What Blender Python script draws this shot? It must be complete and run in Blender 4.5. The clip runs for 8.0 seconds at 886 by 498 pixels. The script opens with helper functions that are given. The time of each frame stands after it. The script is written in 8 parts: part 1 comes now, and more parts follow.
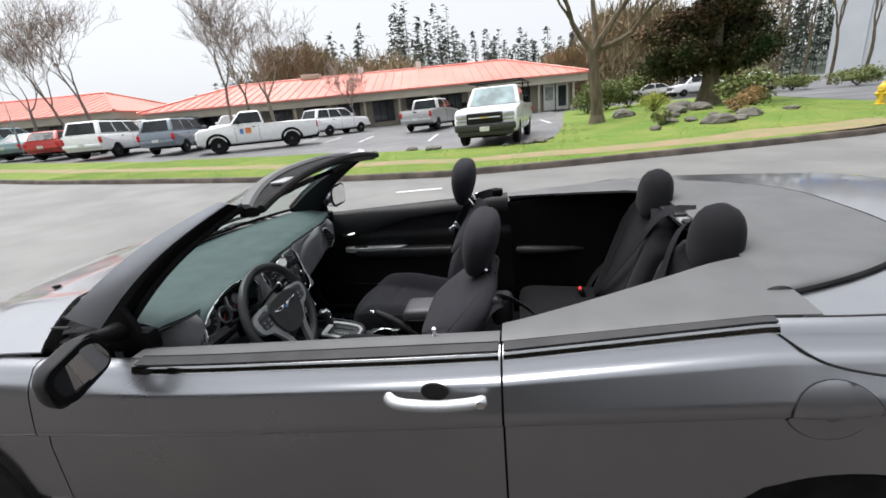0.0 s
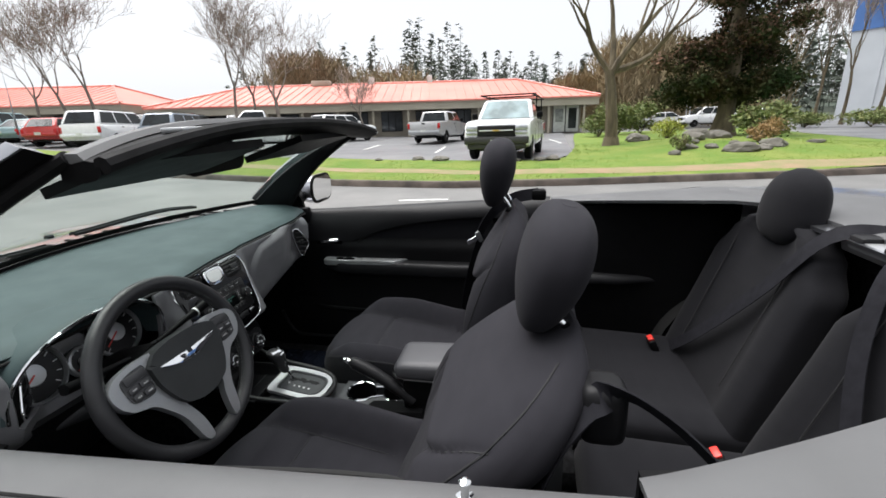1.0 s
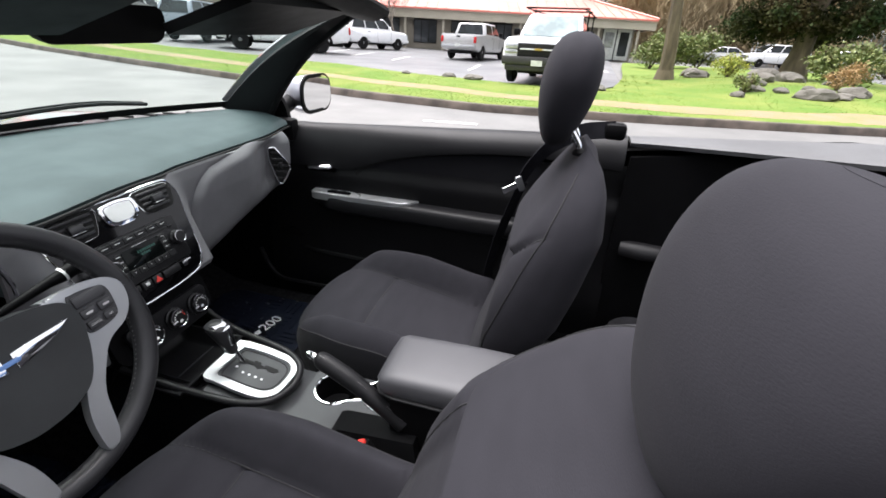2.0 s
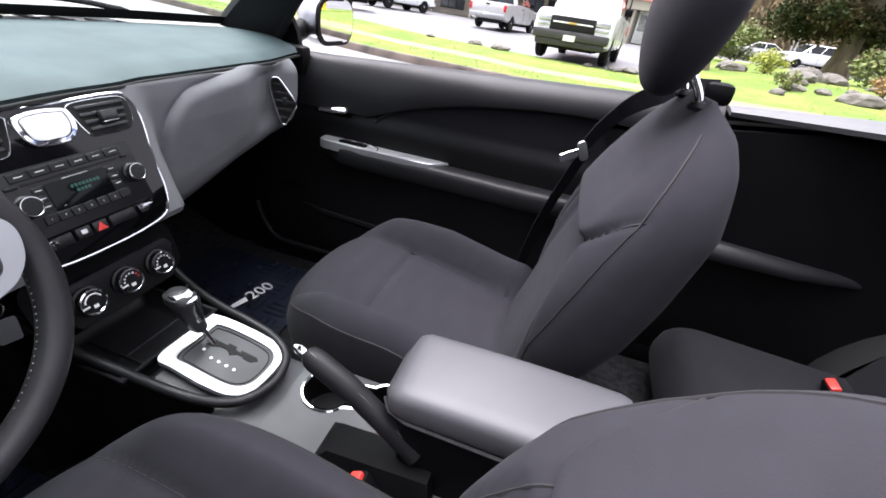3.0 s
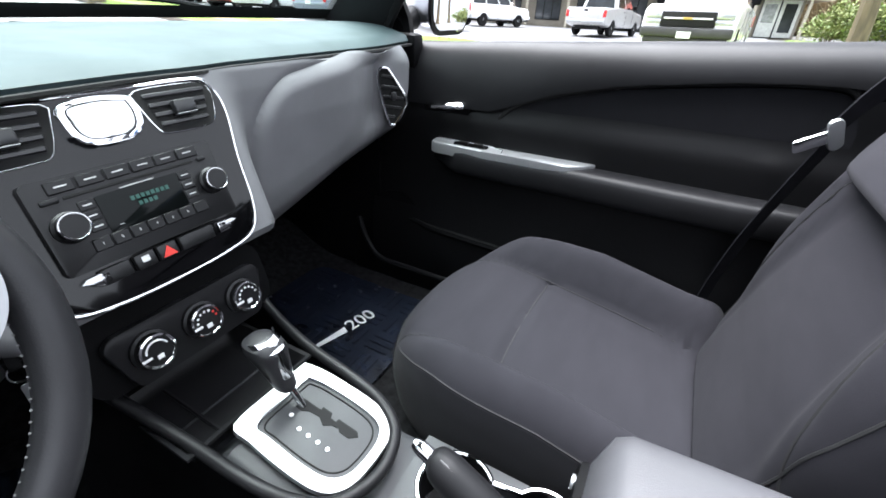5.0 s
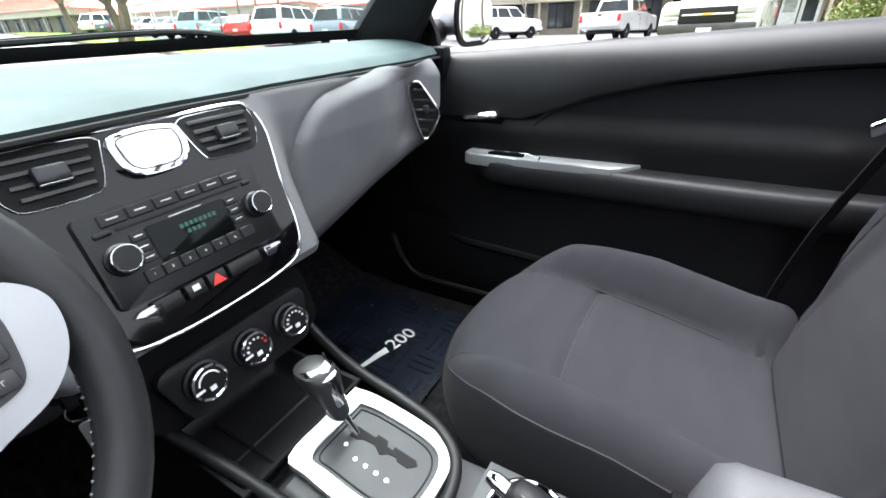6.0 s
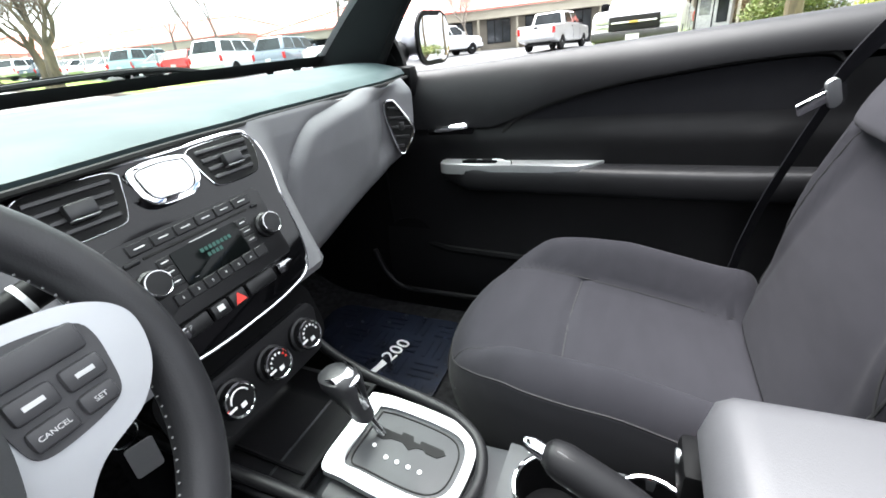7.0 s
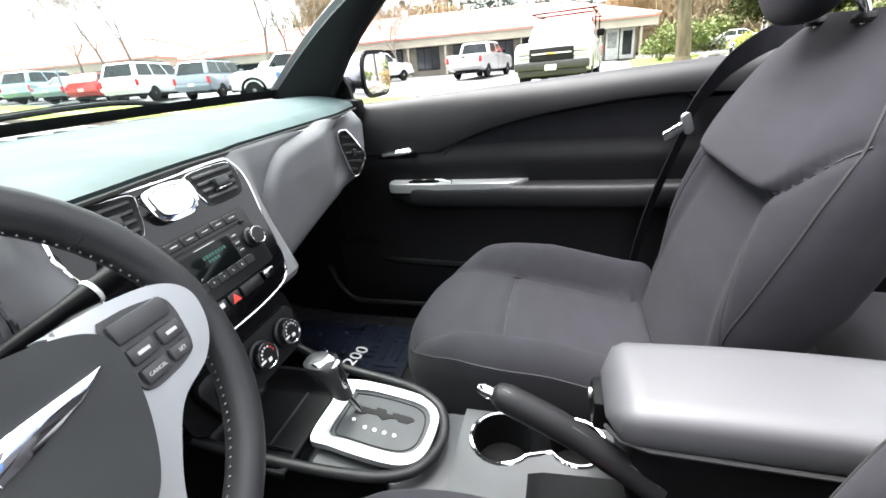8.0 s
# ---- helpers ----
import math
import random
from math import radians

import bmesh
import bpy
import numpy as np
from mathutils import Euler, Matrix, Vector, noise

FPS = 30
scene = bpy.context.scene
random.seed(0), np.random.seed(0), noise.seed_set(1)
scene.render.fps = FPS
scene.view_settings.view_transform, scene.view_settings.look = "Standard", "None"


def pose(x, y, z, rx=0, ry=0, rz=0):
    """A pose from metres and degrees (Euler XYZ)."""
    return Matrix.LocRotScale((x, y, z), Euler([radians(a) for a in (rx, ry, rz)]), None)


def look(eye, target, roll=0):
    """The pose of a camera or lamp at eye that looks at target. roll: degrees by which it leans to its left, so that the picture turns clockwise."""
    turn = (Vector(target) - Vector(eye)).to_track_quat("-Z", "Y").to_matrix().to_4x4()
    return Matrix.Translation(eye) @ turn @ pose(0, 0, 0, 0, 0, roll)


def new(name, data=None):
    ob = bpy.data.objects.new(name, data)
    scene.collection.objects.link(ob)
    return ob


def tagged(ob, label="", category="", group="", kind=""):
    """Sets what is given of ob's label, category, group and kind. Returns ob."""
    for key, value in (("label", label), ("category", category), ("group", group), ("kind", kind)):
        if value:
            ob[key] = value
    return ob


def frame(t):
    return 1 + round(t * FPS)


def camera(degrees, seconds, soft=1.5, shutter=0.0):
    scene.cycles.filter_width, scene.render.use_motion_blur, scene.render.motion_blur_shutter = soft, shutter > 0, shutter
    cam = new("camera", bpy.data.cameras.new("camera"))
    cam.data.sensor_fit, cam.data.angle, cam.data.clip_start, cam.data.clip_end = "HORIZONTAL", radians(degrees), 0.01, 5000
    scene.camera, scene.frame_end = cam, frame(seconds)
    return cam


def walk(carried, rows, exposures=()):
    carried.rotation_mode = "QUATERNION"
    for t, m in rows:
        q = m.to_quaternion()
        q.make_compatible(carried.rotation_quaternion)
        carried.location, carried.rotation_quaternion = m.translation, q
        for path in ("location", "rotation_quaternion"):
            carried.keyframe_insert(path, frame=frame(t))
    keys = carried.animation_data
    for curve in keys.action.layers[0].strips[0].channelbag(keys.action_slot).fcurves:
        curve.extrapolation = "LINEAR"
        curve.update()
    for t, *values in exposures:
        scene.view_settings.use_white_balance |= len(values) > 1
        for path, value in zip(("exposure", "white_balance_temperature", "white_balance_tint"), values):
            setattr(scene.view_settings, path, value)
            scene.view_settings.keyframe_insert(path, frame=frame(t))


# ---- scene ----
cam = camera(93.0, 8.0, soft=1.7)
PATH = [
    (0, (0.514, -1.777, 1.546), (0.155, 0.094, 0.938), -5.5),
    (0.5, (0.419, -1.452, 1.466), (-0.025, 0.415, 0.902), -4.7),
    (1, (0.323, -1.123, 1.351), (-0.032, 0.77, 0.812), -1.7),
    (1.5, (0.266, -0.856, 1.314), (-0.101, 0.971, 0.589), -0.2),
    (1.7, (0.25, -0.765, 1.304), (-0.138, 1.031, 0.514), 1.2),
    (2.8, (0.131, -0.485, 1.186), (-0.273, 1.213, 0.21), 8.0),
    (3, (0.107, -0.456, 1.162), (-0.296, 1.243, 0.186), 8.9),
    (3.5, (0.054, -0.373, 1.115), (-0.413, 1.267, 0.071), 9.4),
    (4, (0.02, -0.309, 1.078), (-0.558, 1.3, 0.041), 7.6),
    (4.5, (-0.026, -0.281, 1.057), (-0.741, 1.298, 0.06), 5.6),
    (6, (-0.105, -0.264, 1.035), (-1.031, 1.266, 0.139), -2.0),
    (6.5, (-0.126, -0.281, 1.022), (-1.036, 1.279, 0.161), -4.5),
    (7, (-0.13, -0.33, 1.037), (-0.92, 1.306, 0.2), -5.8),
    (7.5, (-0.12, -0.404, 1.057), (-0.762, 1.311, 0.253), -5.3),
    (8, (-0.106, -0.467, 1.065), (-0.636, 1.302, 0.299), -5.1),
]
EXPOSURES = [(0.0, 0.30, 6400, 11), (1.0, 0.38, 6450, 11), (1.5, 0.66, 6450, 12), (3.0, 1.52, 6250, 20), (4.5, 1.95, 6050, 13),
             (6.0, 2.08, 6250, 11), (7.0, 2.22, 6350, 10), (8.0, 2.32, 6450, 11)]
walk(cam, [(t, look(eye, target, roll)) for t, eye, target, roll in PATH], EXPOSURES)

# ---------------------------------------------------------------- light
world = bpy.data.worlds.new("overcast_sky")
scene.world = world
world.use_nodes = True
wn, wl = world.node_tree.nodes, world.node_tree.links
wn.clear()
sky = wn.new("ShaderNodeTexSky")
sky.sky_type = 'NISHITA'
sky.sun_disc = False
sky.sun_elevation, sky.sun_rotation = radians(72), radians(-75)
sky.air_density, sky.dust_density, sky.ozone_density = 1.0, 4.0, 1.0
grey = wn.new("ShaderNodeHueSaturation")
grey.inputs["Saturation"].default_value = 0.25
wl.new(sky.outputs["Color"], grey.inputs["Color"])
clear_bg, cloud_bg, both = wn.new("ShaderNodeBackground"), wn.new("ShaderNodeBackground"), wn.new("ShaderNodeAddShader")
clear_bg.inputs["Strength"].default_value = 0.05
wl.new(grey.outputs["Color"], clear_bg.inputs["Color"])
cloud_bg.inputs["Color"].default_value = (0.94, 0.97, 1.0, 1)
cloud_bg.inputs["Strength"].default_value = 0.60
wl.new(clear_bg.outputs[0], both.inputs[0])
wl.new(cloud_bg.outputs[0], both.inputs[1])
wout = wn.new("ShaderNodeOutputWorld")
wl.new(both.outputs[0], wout.inputs["Surface"])
sun = new("sun", bpy.data.lights.new("sun", 'SUN'))
sun.data.energy, sun.data.angle, sun.data.color = 5.2, radians(64), (1.0, 0.985, 0.96)
sun.matrix_world = look((-6, 2.5, 22), (0, 0, 0))


# ---------------------------------------------------------------- materials
def material(name, colour, rough=0.5, metal=0.0, vary=0.15, scale=6.0, bump=0.0, bump_scale=200.0, coat=0.0,
             spec=0.5, sheen=0.0, colour2=None, emit=None, island=0.0, stretch=(1, 1, 1), rough_vary=0.08):
    m = bpy.data.materials.new(name)
    m.use_nodes = True
    n, l = m.node_tree.nodes, m.node_tree.links
    b = n["Principled BSDF"]
    b.inputs["Roughness"].default_value = rough
    b.inputs["Metallic"].default_value = metal
    b.inputs["Specular IOR Level"].default_value = spec
    b.inputs["Coat Weight"].default_value = coat
    b.inputs["Coat Roughness"].default_value = 0.06
    b.inputs["Sheen Weight"].default_value = sheen
    tc = n.new("ShaderNodeTexCoord")
    mp = n.new("ShaderNodeMapping")
    mp.inputs["Scale"].default_value = stretch
    l.new(tc.outputs["Object"], mp.inputs["Vector"])
    big = n.new("ShaderNodeTexNoise")
    big.inputs["Scale"].default_value, big.inputs["Detail"].default_value = scale, 5
    l.new(mp.outputs[0], big.inputs["Vector"])
    mix = n.new("ShaderNodeMix")
    mix.data_type = 'RGBA'
    c2 = colour2 or tuple(max(0.0, c * (1 - vary * 2)) for c in colour)
    c1 = colour if colour2 else tuple(min(1.0, c * (1 + vary)) for c in colour)
    mix.inputs[6].default_value = (*c1, 1)
    mix.inputs[7].default_value = (*c2, 1)
    ramp = n.new("ShaderNodeMapRange")
    ramp.inputs[1].default_value, ramp.inputs[2].default_value = 0.35, 0.65
    l.new(big.outputs["Fac"], ramp.inputs[0])
    l.new(ramp.outputs[0], mix.inputs[0])
    last = mix.outputs[2]
    if island:
        geo = n.new("ShaderNodeNewGeometry")
        mr = n.new("ShaderNodeMapRange")
        mr.inputs[3].default_value, mr.inputs[4].default_value = 1 - island, 1 + island
        l.new(geo.outputs["Random Per Island"], mr.inputs[0])
        hs = n.new("ShaderNodeHueSaturation")
        l.new(mr.outputs[0], hs.inputs["Value"])
        l.new(last, hs.inputs["Color"])
        last = hs.outputs[0]
    l.new(last, b.inputs["Base Color"])
    if rough_vary:
        rr = n.new("ShaderNodeMapRange")
        rr.inputs[3].default_value, rr.inputs[4].default_value = max(0.0, rough - rough_vary), min(1.0, rough + rough_vary)
        l.new(big.outputs["Fac"], rr.inputs[0])
        l.new(rr.outputs[0], b.inputs["Roughness"])
    if bump:
        fine = n.new("ShaderNodeTexNoise")
        fine.inputs["Scale"].default_value, fine.inputs["Detail"].default_value = bump_scale, 3
        l.new(mp.outputs[0], fine.inputs["Vector"])
        bn = n.new("ShaderNodeBump")
        bn.inputs["Strength"].default_value, bn.inputs["Distance"].default_value = bump, 0.3 / bump_scale
        l.new(fine.outputs["Fac"], bn.inputs["Height"])
        l.new(bn.outputs[0], b.inputs["Normal"])
    if emit:
        b.inputs["Emission Color"].default_value = (*emit[:3], 1)
        b.inputs["Emission Strength"].default_value = emit[3]
    return m


def glass(name, tint=(0.9, 0.95, 0.93), rough=0.0):
    m = bpy.data.materials.new(name)
    m.use_nodes = True
    n, l = m.node_tree.nodes, m.node_tree.links
    n.clear()
    out, mix, tr, gl, lw, pw, ad = (n.new("ShaderNode" + k) for k in ("OutputMaterial", "MixShader", "BsdfTransparent", "BsdfGlossy", "LayerWeight", "Math", "Math"))
    tr.inputs["Color"].default_value = (*tint, 1)
    gl.inputs["Roughness"].default_value = rough
    pw.operation, ad.operation = 'POWER', 'MULTIPLY_ADD'
    pw.inputs[1].default_value = 4.0
    ad.inputs[1].default_value, ad.inputs[2].default_value = 0.5, 0.04
    l.new(lw.outputs["Facing"], pw.inputs[0])
    l.new(pw.outputs[0], ad.inputs[0])
    l.new(ad.outputs[0], mix.inputs[0])
    l.new(tr.outputs[0], mix.inputs[1])
    l.new(gl.outputs[0], mix.inputs[2])
    l.new(mix.outputs[0], out.inputs["Surface"])
    return m


def weave(name, colour, rough=0.85, pitch=900.0, sheen=0.04):
    """A fine knitted seat cloth."""
    m = material(name, colour, rough, vary=0.03, scale=30, sheen=sheen, spec=0.10, bump=0.6, bump_scale=pitch, stretch=(1, 0.35, 1))
    return m


SILVER_PAINT = material("silver_paint", (0.40, 0.408, 0.43), 0.30, 1.0, vary=0.03, scale=3, coat=1.0)
BLACK_TRIM = material("black_trim_plastic", (0.004, 0.004, 0.0044), 0.5, vary=0.1, scale=20, bump=0.12, bump_scale=700, spec=0.08)
DASH_FACE = material("grey_dash_vinyl", (0.165, 0.165, 0.172), 0.5, vary=0.05, scale=10, bump=0.2, bump_scale=900, spec=0.3)
SOFT_BLACK = material("soft_black_vinyl", (0.011, 0.011, 0.012), 0.42, vary=0.08, scale=10, bump=0.2, bump_scale=900, spec=0.2)
# teal cast of light through the tinted windshield is put into this pad's colour
DASH_TOP = material("teal_lit_dash_pad", (0.047, 0.067, 0.070), 0.55, vary=0.06, scale=10, bump=0.15, bump_scale=900, spec=0.16)
CONSOLE = material("dark_grey_console_plastic", (0.036, 0.038, 0.0405), 0.40, vary=0.06, scale=12, bump=0.15, bump_scale=800, spec=0.3)
LEATHER = material("black_leather", (0.024, 0.024, 0.026), 0.40, vary=0.1, scale=14, bump=0.25, bump_scale=500, spec=0.4)
ARMREST_VINYL = material("grey_armrest_vinyl", (0.062, 0.062, 0.067), 0.44, vary=0.025, scale=8, bump=0.3, bump_scale=600, spec=0.42)
CLOTH = weave("charcoal_seat_cloth", (0.021, 0.0205, 0.0245), sheen=0.02)
CLOTH_SIDE = weave("darker_seat_cloth", (0.009, 0.009, 0.0108))
SEAM = material("seam_thread", (0.012, 0.012, 0.013), 0.8, rough_vary=0)
DARK_CHROME = material("dark_chrome", (0.42, 0.425, 0.43), 0.10, 1.0, vary=0.05, rough_vary=0.03)
CHROME = material("chrome", (0.85, 0.86, 0.87), 0.07, 1.0, vary=0.02, rough_vary=0.02)
SATIN = material("satin_silver_plastic", (0.44, 0.45, 0.46), 0.34, 0.7, vary=0.04, scale=12)
GLOSS_BLACK = material("piano_black", (0.003, 0.003, 0.0035), 0.06, vary=0.05, rough_vary=0.02, spec=0.35)
STACK_BLACK = material("matte_black_controls", (0.010, 0.010, 0.0108), 0.36, vary=0.08, scale=30, bump=0.12, bump_scale=900, spec=0.28)
CLIMATE = material("charcoal_climate_panel", (0.012, 0.012, 0.013), 0.40, vary=0.08, scale=20, bump=0.15, bump_scale=900, spec=0.22)
SWITCH_GREY = material("grey_wheel_switches", (0.055, 0.055, 0.058), 0.42, vary=0.06, scale=20, bump=0.1, bump_scale=900, spec=0.3)
WHEEL_SILVER = material("bright_satin_silver", (0.42, 0.43, 0.44), 0.36, 0.6, vary=0.03, scale=12)
AIRBAG = material("grey_airbag_vinyl", (0.036, 0.038, 0.039), 0.45, vary=0.06, scale=12, bump=0.5, bump_scale=700, spec=0.25)
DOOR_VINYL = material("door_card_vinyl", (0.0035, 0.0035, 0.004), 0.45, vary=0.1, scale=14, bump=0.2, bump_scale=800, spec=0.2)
RUBBER = material("rubber", (0.009, 0.009, 0.0095), 0.7, vary=0.2, scale=15, bump=0.2, bump_scale=300, spec=0.15)
CARPET = material("black_carpet", (0.014, 0.014, 0.015), 0.95, vary=0.3, scale=60, bump=0.8, bump_scale=900, spec=0.1)
MAT_RUBBER = material("blue_black_mat", (0.010, 0.013, 0.022), 0.25, vary=0.3, scale=30, bump=0.3, bump_scale=300)
TONNEAU = material("grey_tonneau_vinyl", (0.085, 0.086, 0.088), 0.55, vary=0.06, scale=6, bump=0.3, bump_scale=500)
DARK_GAP = material("shadow_black", (0.004, 0.004, 0.004), 0.9, rough_vary=0)
WHITE_INK = material("white_marking", (0.75, 0.75, 0.75), 0.5, rough_vary=0)
RED_PLASTIC = material("red_plastic", (0.65, 0.04, 0.03), 0.4, vary=0.1)
LCD = material("lcd_glass", (0.004, 0.005, 0.005), 0.10, rough_vary=0.0, spec=0.12)
GREY_INK = material("grey_marking", (0.55, 0.55, 0.55), 0.5, rough_vary=0)
LCD_TEXT = material("teal_lcd_text", (0.01, 0.05, 0.04), 0.5, emit=(0.05, 0.3, 0.24, 0.03), rough_vary=0)
MIRROR = material("mirror_silver", (0.9, 0.9, 0.9), 0.0, 1.0, vary=0.0, rough_vary=0)
WINDSHIELD = glass("windshield_glass", (0.86, 0.94, 0.9))
DARK_GLASS = material("dark_car_glass", (0.014, 0.018, 0.020), 0.08, vary=0.2, scale=2, rough_vary=0.02, spec=0.35)
AMBER = material("amber_lens", (0.7, 0.25, 0.03), 0.2)
STITCH = material("grey_stitching", (0.13, 0.13, 0.13), 0.7, rough_vary=0)
BLUE_ENAMEL = material("blue_enamel", (0.16, 0.30, 0.62), 0.2)


# ---------------------------------------------------------------- mesh helpers
def finish(name, bm, mat, parent=None, label="", smooth=True, angle=40):
    bmesh.ops.recalc_face_normals(bm, faces=bm.faces)
    me = bpy.data.meshes.new(name)
    if smooth:
        for f in bm.faces:
            f.smooth = True
        for e in bm.edges:
            if len(e.link_faces) == 2 and e.calc_face_angle(0) > radians(angle):
                e.smooth = False
    bm.to_mesh(me)
    bm.free()
    for one in mat if isinstance(mat, (list, tuple)) else (mat,):
        me.materials.append(one)
    ob = new(name, me)
    if parent is not None:
        ob.parent = parent
        ob.matrix_parent_inverse = parent.matrix_world.inverted()
    if label:
        ob["label"] = label
    return ob


CAR_LEAN = [None]      # the car stands on the cross-fall of the street


def part(name, bm, mat, parent, label="", smooth=True, angle=40):
    if CAR_LEAN[0] is not None:
        bm.transform(CAR_LEAN[0])
    return finish(name, bm, mat, parent, label, smooth, angle)


def thing(name, label, category, group="", kind="", at=None):
    ob = new(name)
    ob.empty_display_size = 0.2
    if at is not None:
        ob.matrix_world = at
        bpy.context.view_layer.update()
    return tagged(ob, label, category, group, kind)


def loft(rings, cap=True, closed=True):
    bm = bmesh.new()
    vs = [[bm.verts.new(p) for p in r] for r in rings]
    n = len(rings[0])
    for a, b in zip(vs, vs[1:]):
        for i in range(n if closed else n - 1):
            j = (i + 1) % n
            bm.faces.new((a[i], a[j], b[j], b[i]))
    if cap and closed:
        bm.faces.new(vs[0][::-1])
        bm.faces.new(vs[-1])
    return bm


def sheet(fn, nu, nv, thick=0.0, keep=None):
    """A surface from fn(u, v), u and v from 0 to 1, thickened inwards by thick."""
    bm = bmesh.new()
    vs = [[bm.verts.new(fn(i / nu, j / nv)) for j in range(nv + 1)] for i in range(nu + 1)]
    for i in range(nu):
        for j in range(nv):
            if keep is None or keep((i + 0.5) / nu, (j + 0.5) / nv):
                bm.faces.new((vs[i][j], vs[i + 1][j], vs[i + 1][j + 1], vs[i][j + 1]))
    for v in [v for v in bm.verts if not v.link_faces]:
        bm.verts.remove(v)
    if thick:
        bmesh.ops.recalc_face_normals(bm, faces=bm.faces)
        bmesh.ops.solidify(bm, geom=bm.faces[:], thickness=thick)
    return bm


def rrect(w, h, r, n=5):
    pts = []
    r = min(r, w / 2 - 1e-4, h / 2 - 1e-4)
    for cx, cy, a0 in ((w / 2 - r, h / 2 - r, 0), (-w / 2 + r, h / 2 - r, 90), (-w / 2 + r, -h / 2 + r, 180), (w / 2 - r, -h / 2 + r, 270)):
        for k in range(n + 1):
            a = radians(a0 + 90 * k / n)
            pts.append((cx + r * math.cos(a), cy + r * math.sin(a)))
    return pts


def plate(outline, thick, m=None, bevel=0.0, segs=2):
    """An extruded outline in the xy plane, from z = 0 to thick, with its top edge rounded."""
    bm = bmesh.new()
    lo = [bm.verts.new((x, y, 0)) for x, y in outline]
    hi = [bm.verts.new((x, y, thick)) for x, y in outline]
    n = len(outline)
    bm.faces.new(lo[::-1])
    top = bm.faces.new(hi)
    for i in range(n):
        bm.faces.new((lo[i], lo[(i + 1) % n], hi[(i + 1) % n], hi[i]))
    if bevel:
        bmesh.ops.bevel(bm, geom=list(top.edges), offset=bevel, segments=segs, affect='EDGES', profile=0.6)
    if m is not None:
        bm.transform(m)
    return bm


def ring_plate(outer, inner, thick, m=None, bevel=0.0):
    """A flat frame between two outlines with the same count of points."""
    bm = bmesh.new()
    n = len(outer)
    lv = [[bm.verts.new((x, y, z)) for x, y in o] for o, z in ((outer, 0), (outer, thick), (inner, thick), (inner, 0))]
    for a, b in ((0, 1), (1, 2), (2, 3), (3, 0)):
        for i in range(n):
            j = (i + 1) % n
            bm.faces.new((lv[a][i], lv[a][j], lv[b][j], lv[b][i]))
    if bevel:
        es = [e for e in bm.edges if all(abs(v.co.z - thick) < 1e-7 for v in e.verts) and e.calc_face_angle(0) > 0.8]
        bmesh.ops.bevel(bm, geom=es, offset=bevel, segments=2, affect='EDGES', profile=0.6)
    if m is not None:
        bm.transform(m)
    return bm


def box(cx, cy, cz, sx, sy, sz, bevel=0.0, segs=2, m=None):
    bm = bmesh.new()
    bmesh.ops.create_cube(bm, size=1.0)
    bm.transform(Matrix.Translation((cx, cy, cz)) @ Matrix.Diagonal((sx, sy, sz, 1)))
    if bevel:
        bmesh.ops.bevel(bm, geom=bm.edges[:], offset=bevel, segments=segs, affect='EDGES', profile=0.5)
    if m is not None:
        bm.transform(m)
    return bm


def lathe(profile, segs=24, m=None, cap=True):
    rings = [[(r * math.cos(2 * math.pi * k / segs), r * math.sin(2 * math.pi * k / segs), z) for k in range(segs)] for r, z in profile]
    bm = loft(rings, cap)
    if m is not None:
        bm.transform(m)
    return bm


def tube(points, radius, segs=8, closed=False, flat=1.0, cap=True):
    """A pipe along points; radius a number or one for each point; flat squeezes it in its second axis."""
    pts = [Vector(p) for p in points]
    n = len(pts)
    rad = radius if isinstance(radius, (list, tuple)) else [radius] * n
    rings, side = [], None
    for i, p in enumerate(pts):
        a, b = (pts[(i - 1) % n], pts[(i + 1) % n]) if closed else (pts[max(i - 1, 0)], pts[min(i + 1, n - 1)])
        d = (b - a).normalized()
        if side is None:
            side = d.orthogonal().normalized()
        side = (side - d * side.dot(d)).normalized()
        up = d.cross(side)
        rings.append([p + rad[i] * (math.cos(2 * math.pi * k / segs) * side + flat * math.sin(2 * math.pi * k / segs) * up) for k in range(segs)])
    if closed:
        rings.append(rings[0])
    return loft(rings, cap=cap and not closed)


def smooth_path(pts, n=8):
    """Catmull-Rom through the points."""
    p = [Vector(q) for q in pts]
    p = [2 * p[0] - p[1]] + p + [2 * p[-1] - p[-2]]
    out = []
    for i in range(1, len(p) - 2):
        for k in range(n):
            t = k / n
            out.append(0.5 * (2 * p[i] + (p[i + 1] - p[i - 1]) * t + (2 * p[i - 1] - 5 * p[i] + 4 * p[i + 1] - p[i + 2]) * t * t
                              + (3 * p[i] - p[i - 1] - 3 * p[i + 1] + p[i + 2]) * t ** 3))
    out.append(p[-2])
    return out


def join(*bms):
    out = bms[0]
    for b in bms[1:]:
        me = bpy.data.meshes.new("tmp")
        b.to_mesh(me)
        out.from_mesh(me)
        b.free()
        bpy.data.meshes.remove(me)
    return out


def lerp(a, b, t):
    return a + (b - a) * t


def curve(t, *knots):
    """Smooth interpolation through (t, value) knots."""
    if t <= knots[0][0]:
        return knots[0][1]
    for (a, x), (b, y) in zip(knots, knots[1:]):
        if t <= b:
            s = (t - a) / (b - a)
            return lerp(x, y, s * s * (3 - 2 * s))
    return knots[-1][1]


def line(t, *knots):
    if t <= knots[0][0]:
        return knots[0][1]
    for (a, x), (b, y) in zip(knots, knots[1:]):
        if t <= b:
            return lerp(x, y, (t - a) / (b - a))
    return knots[-1][1]


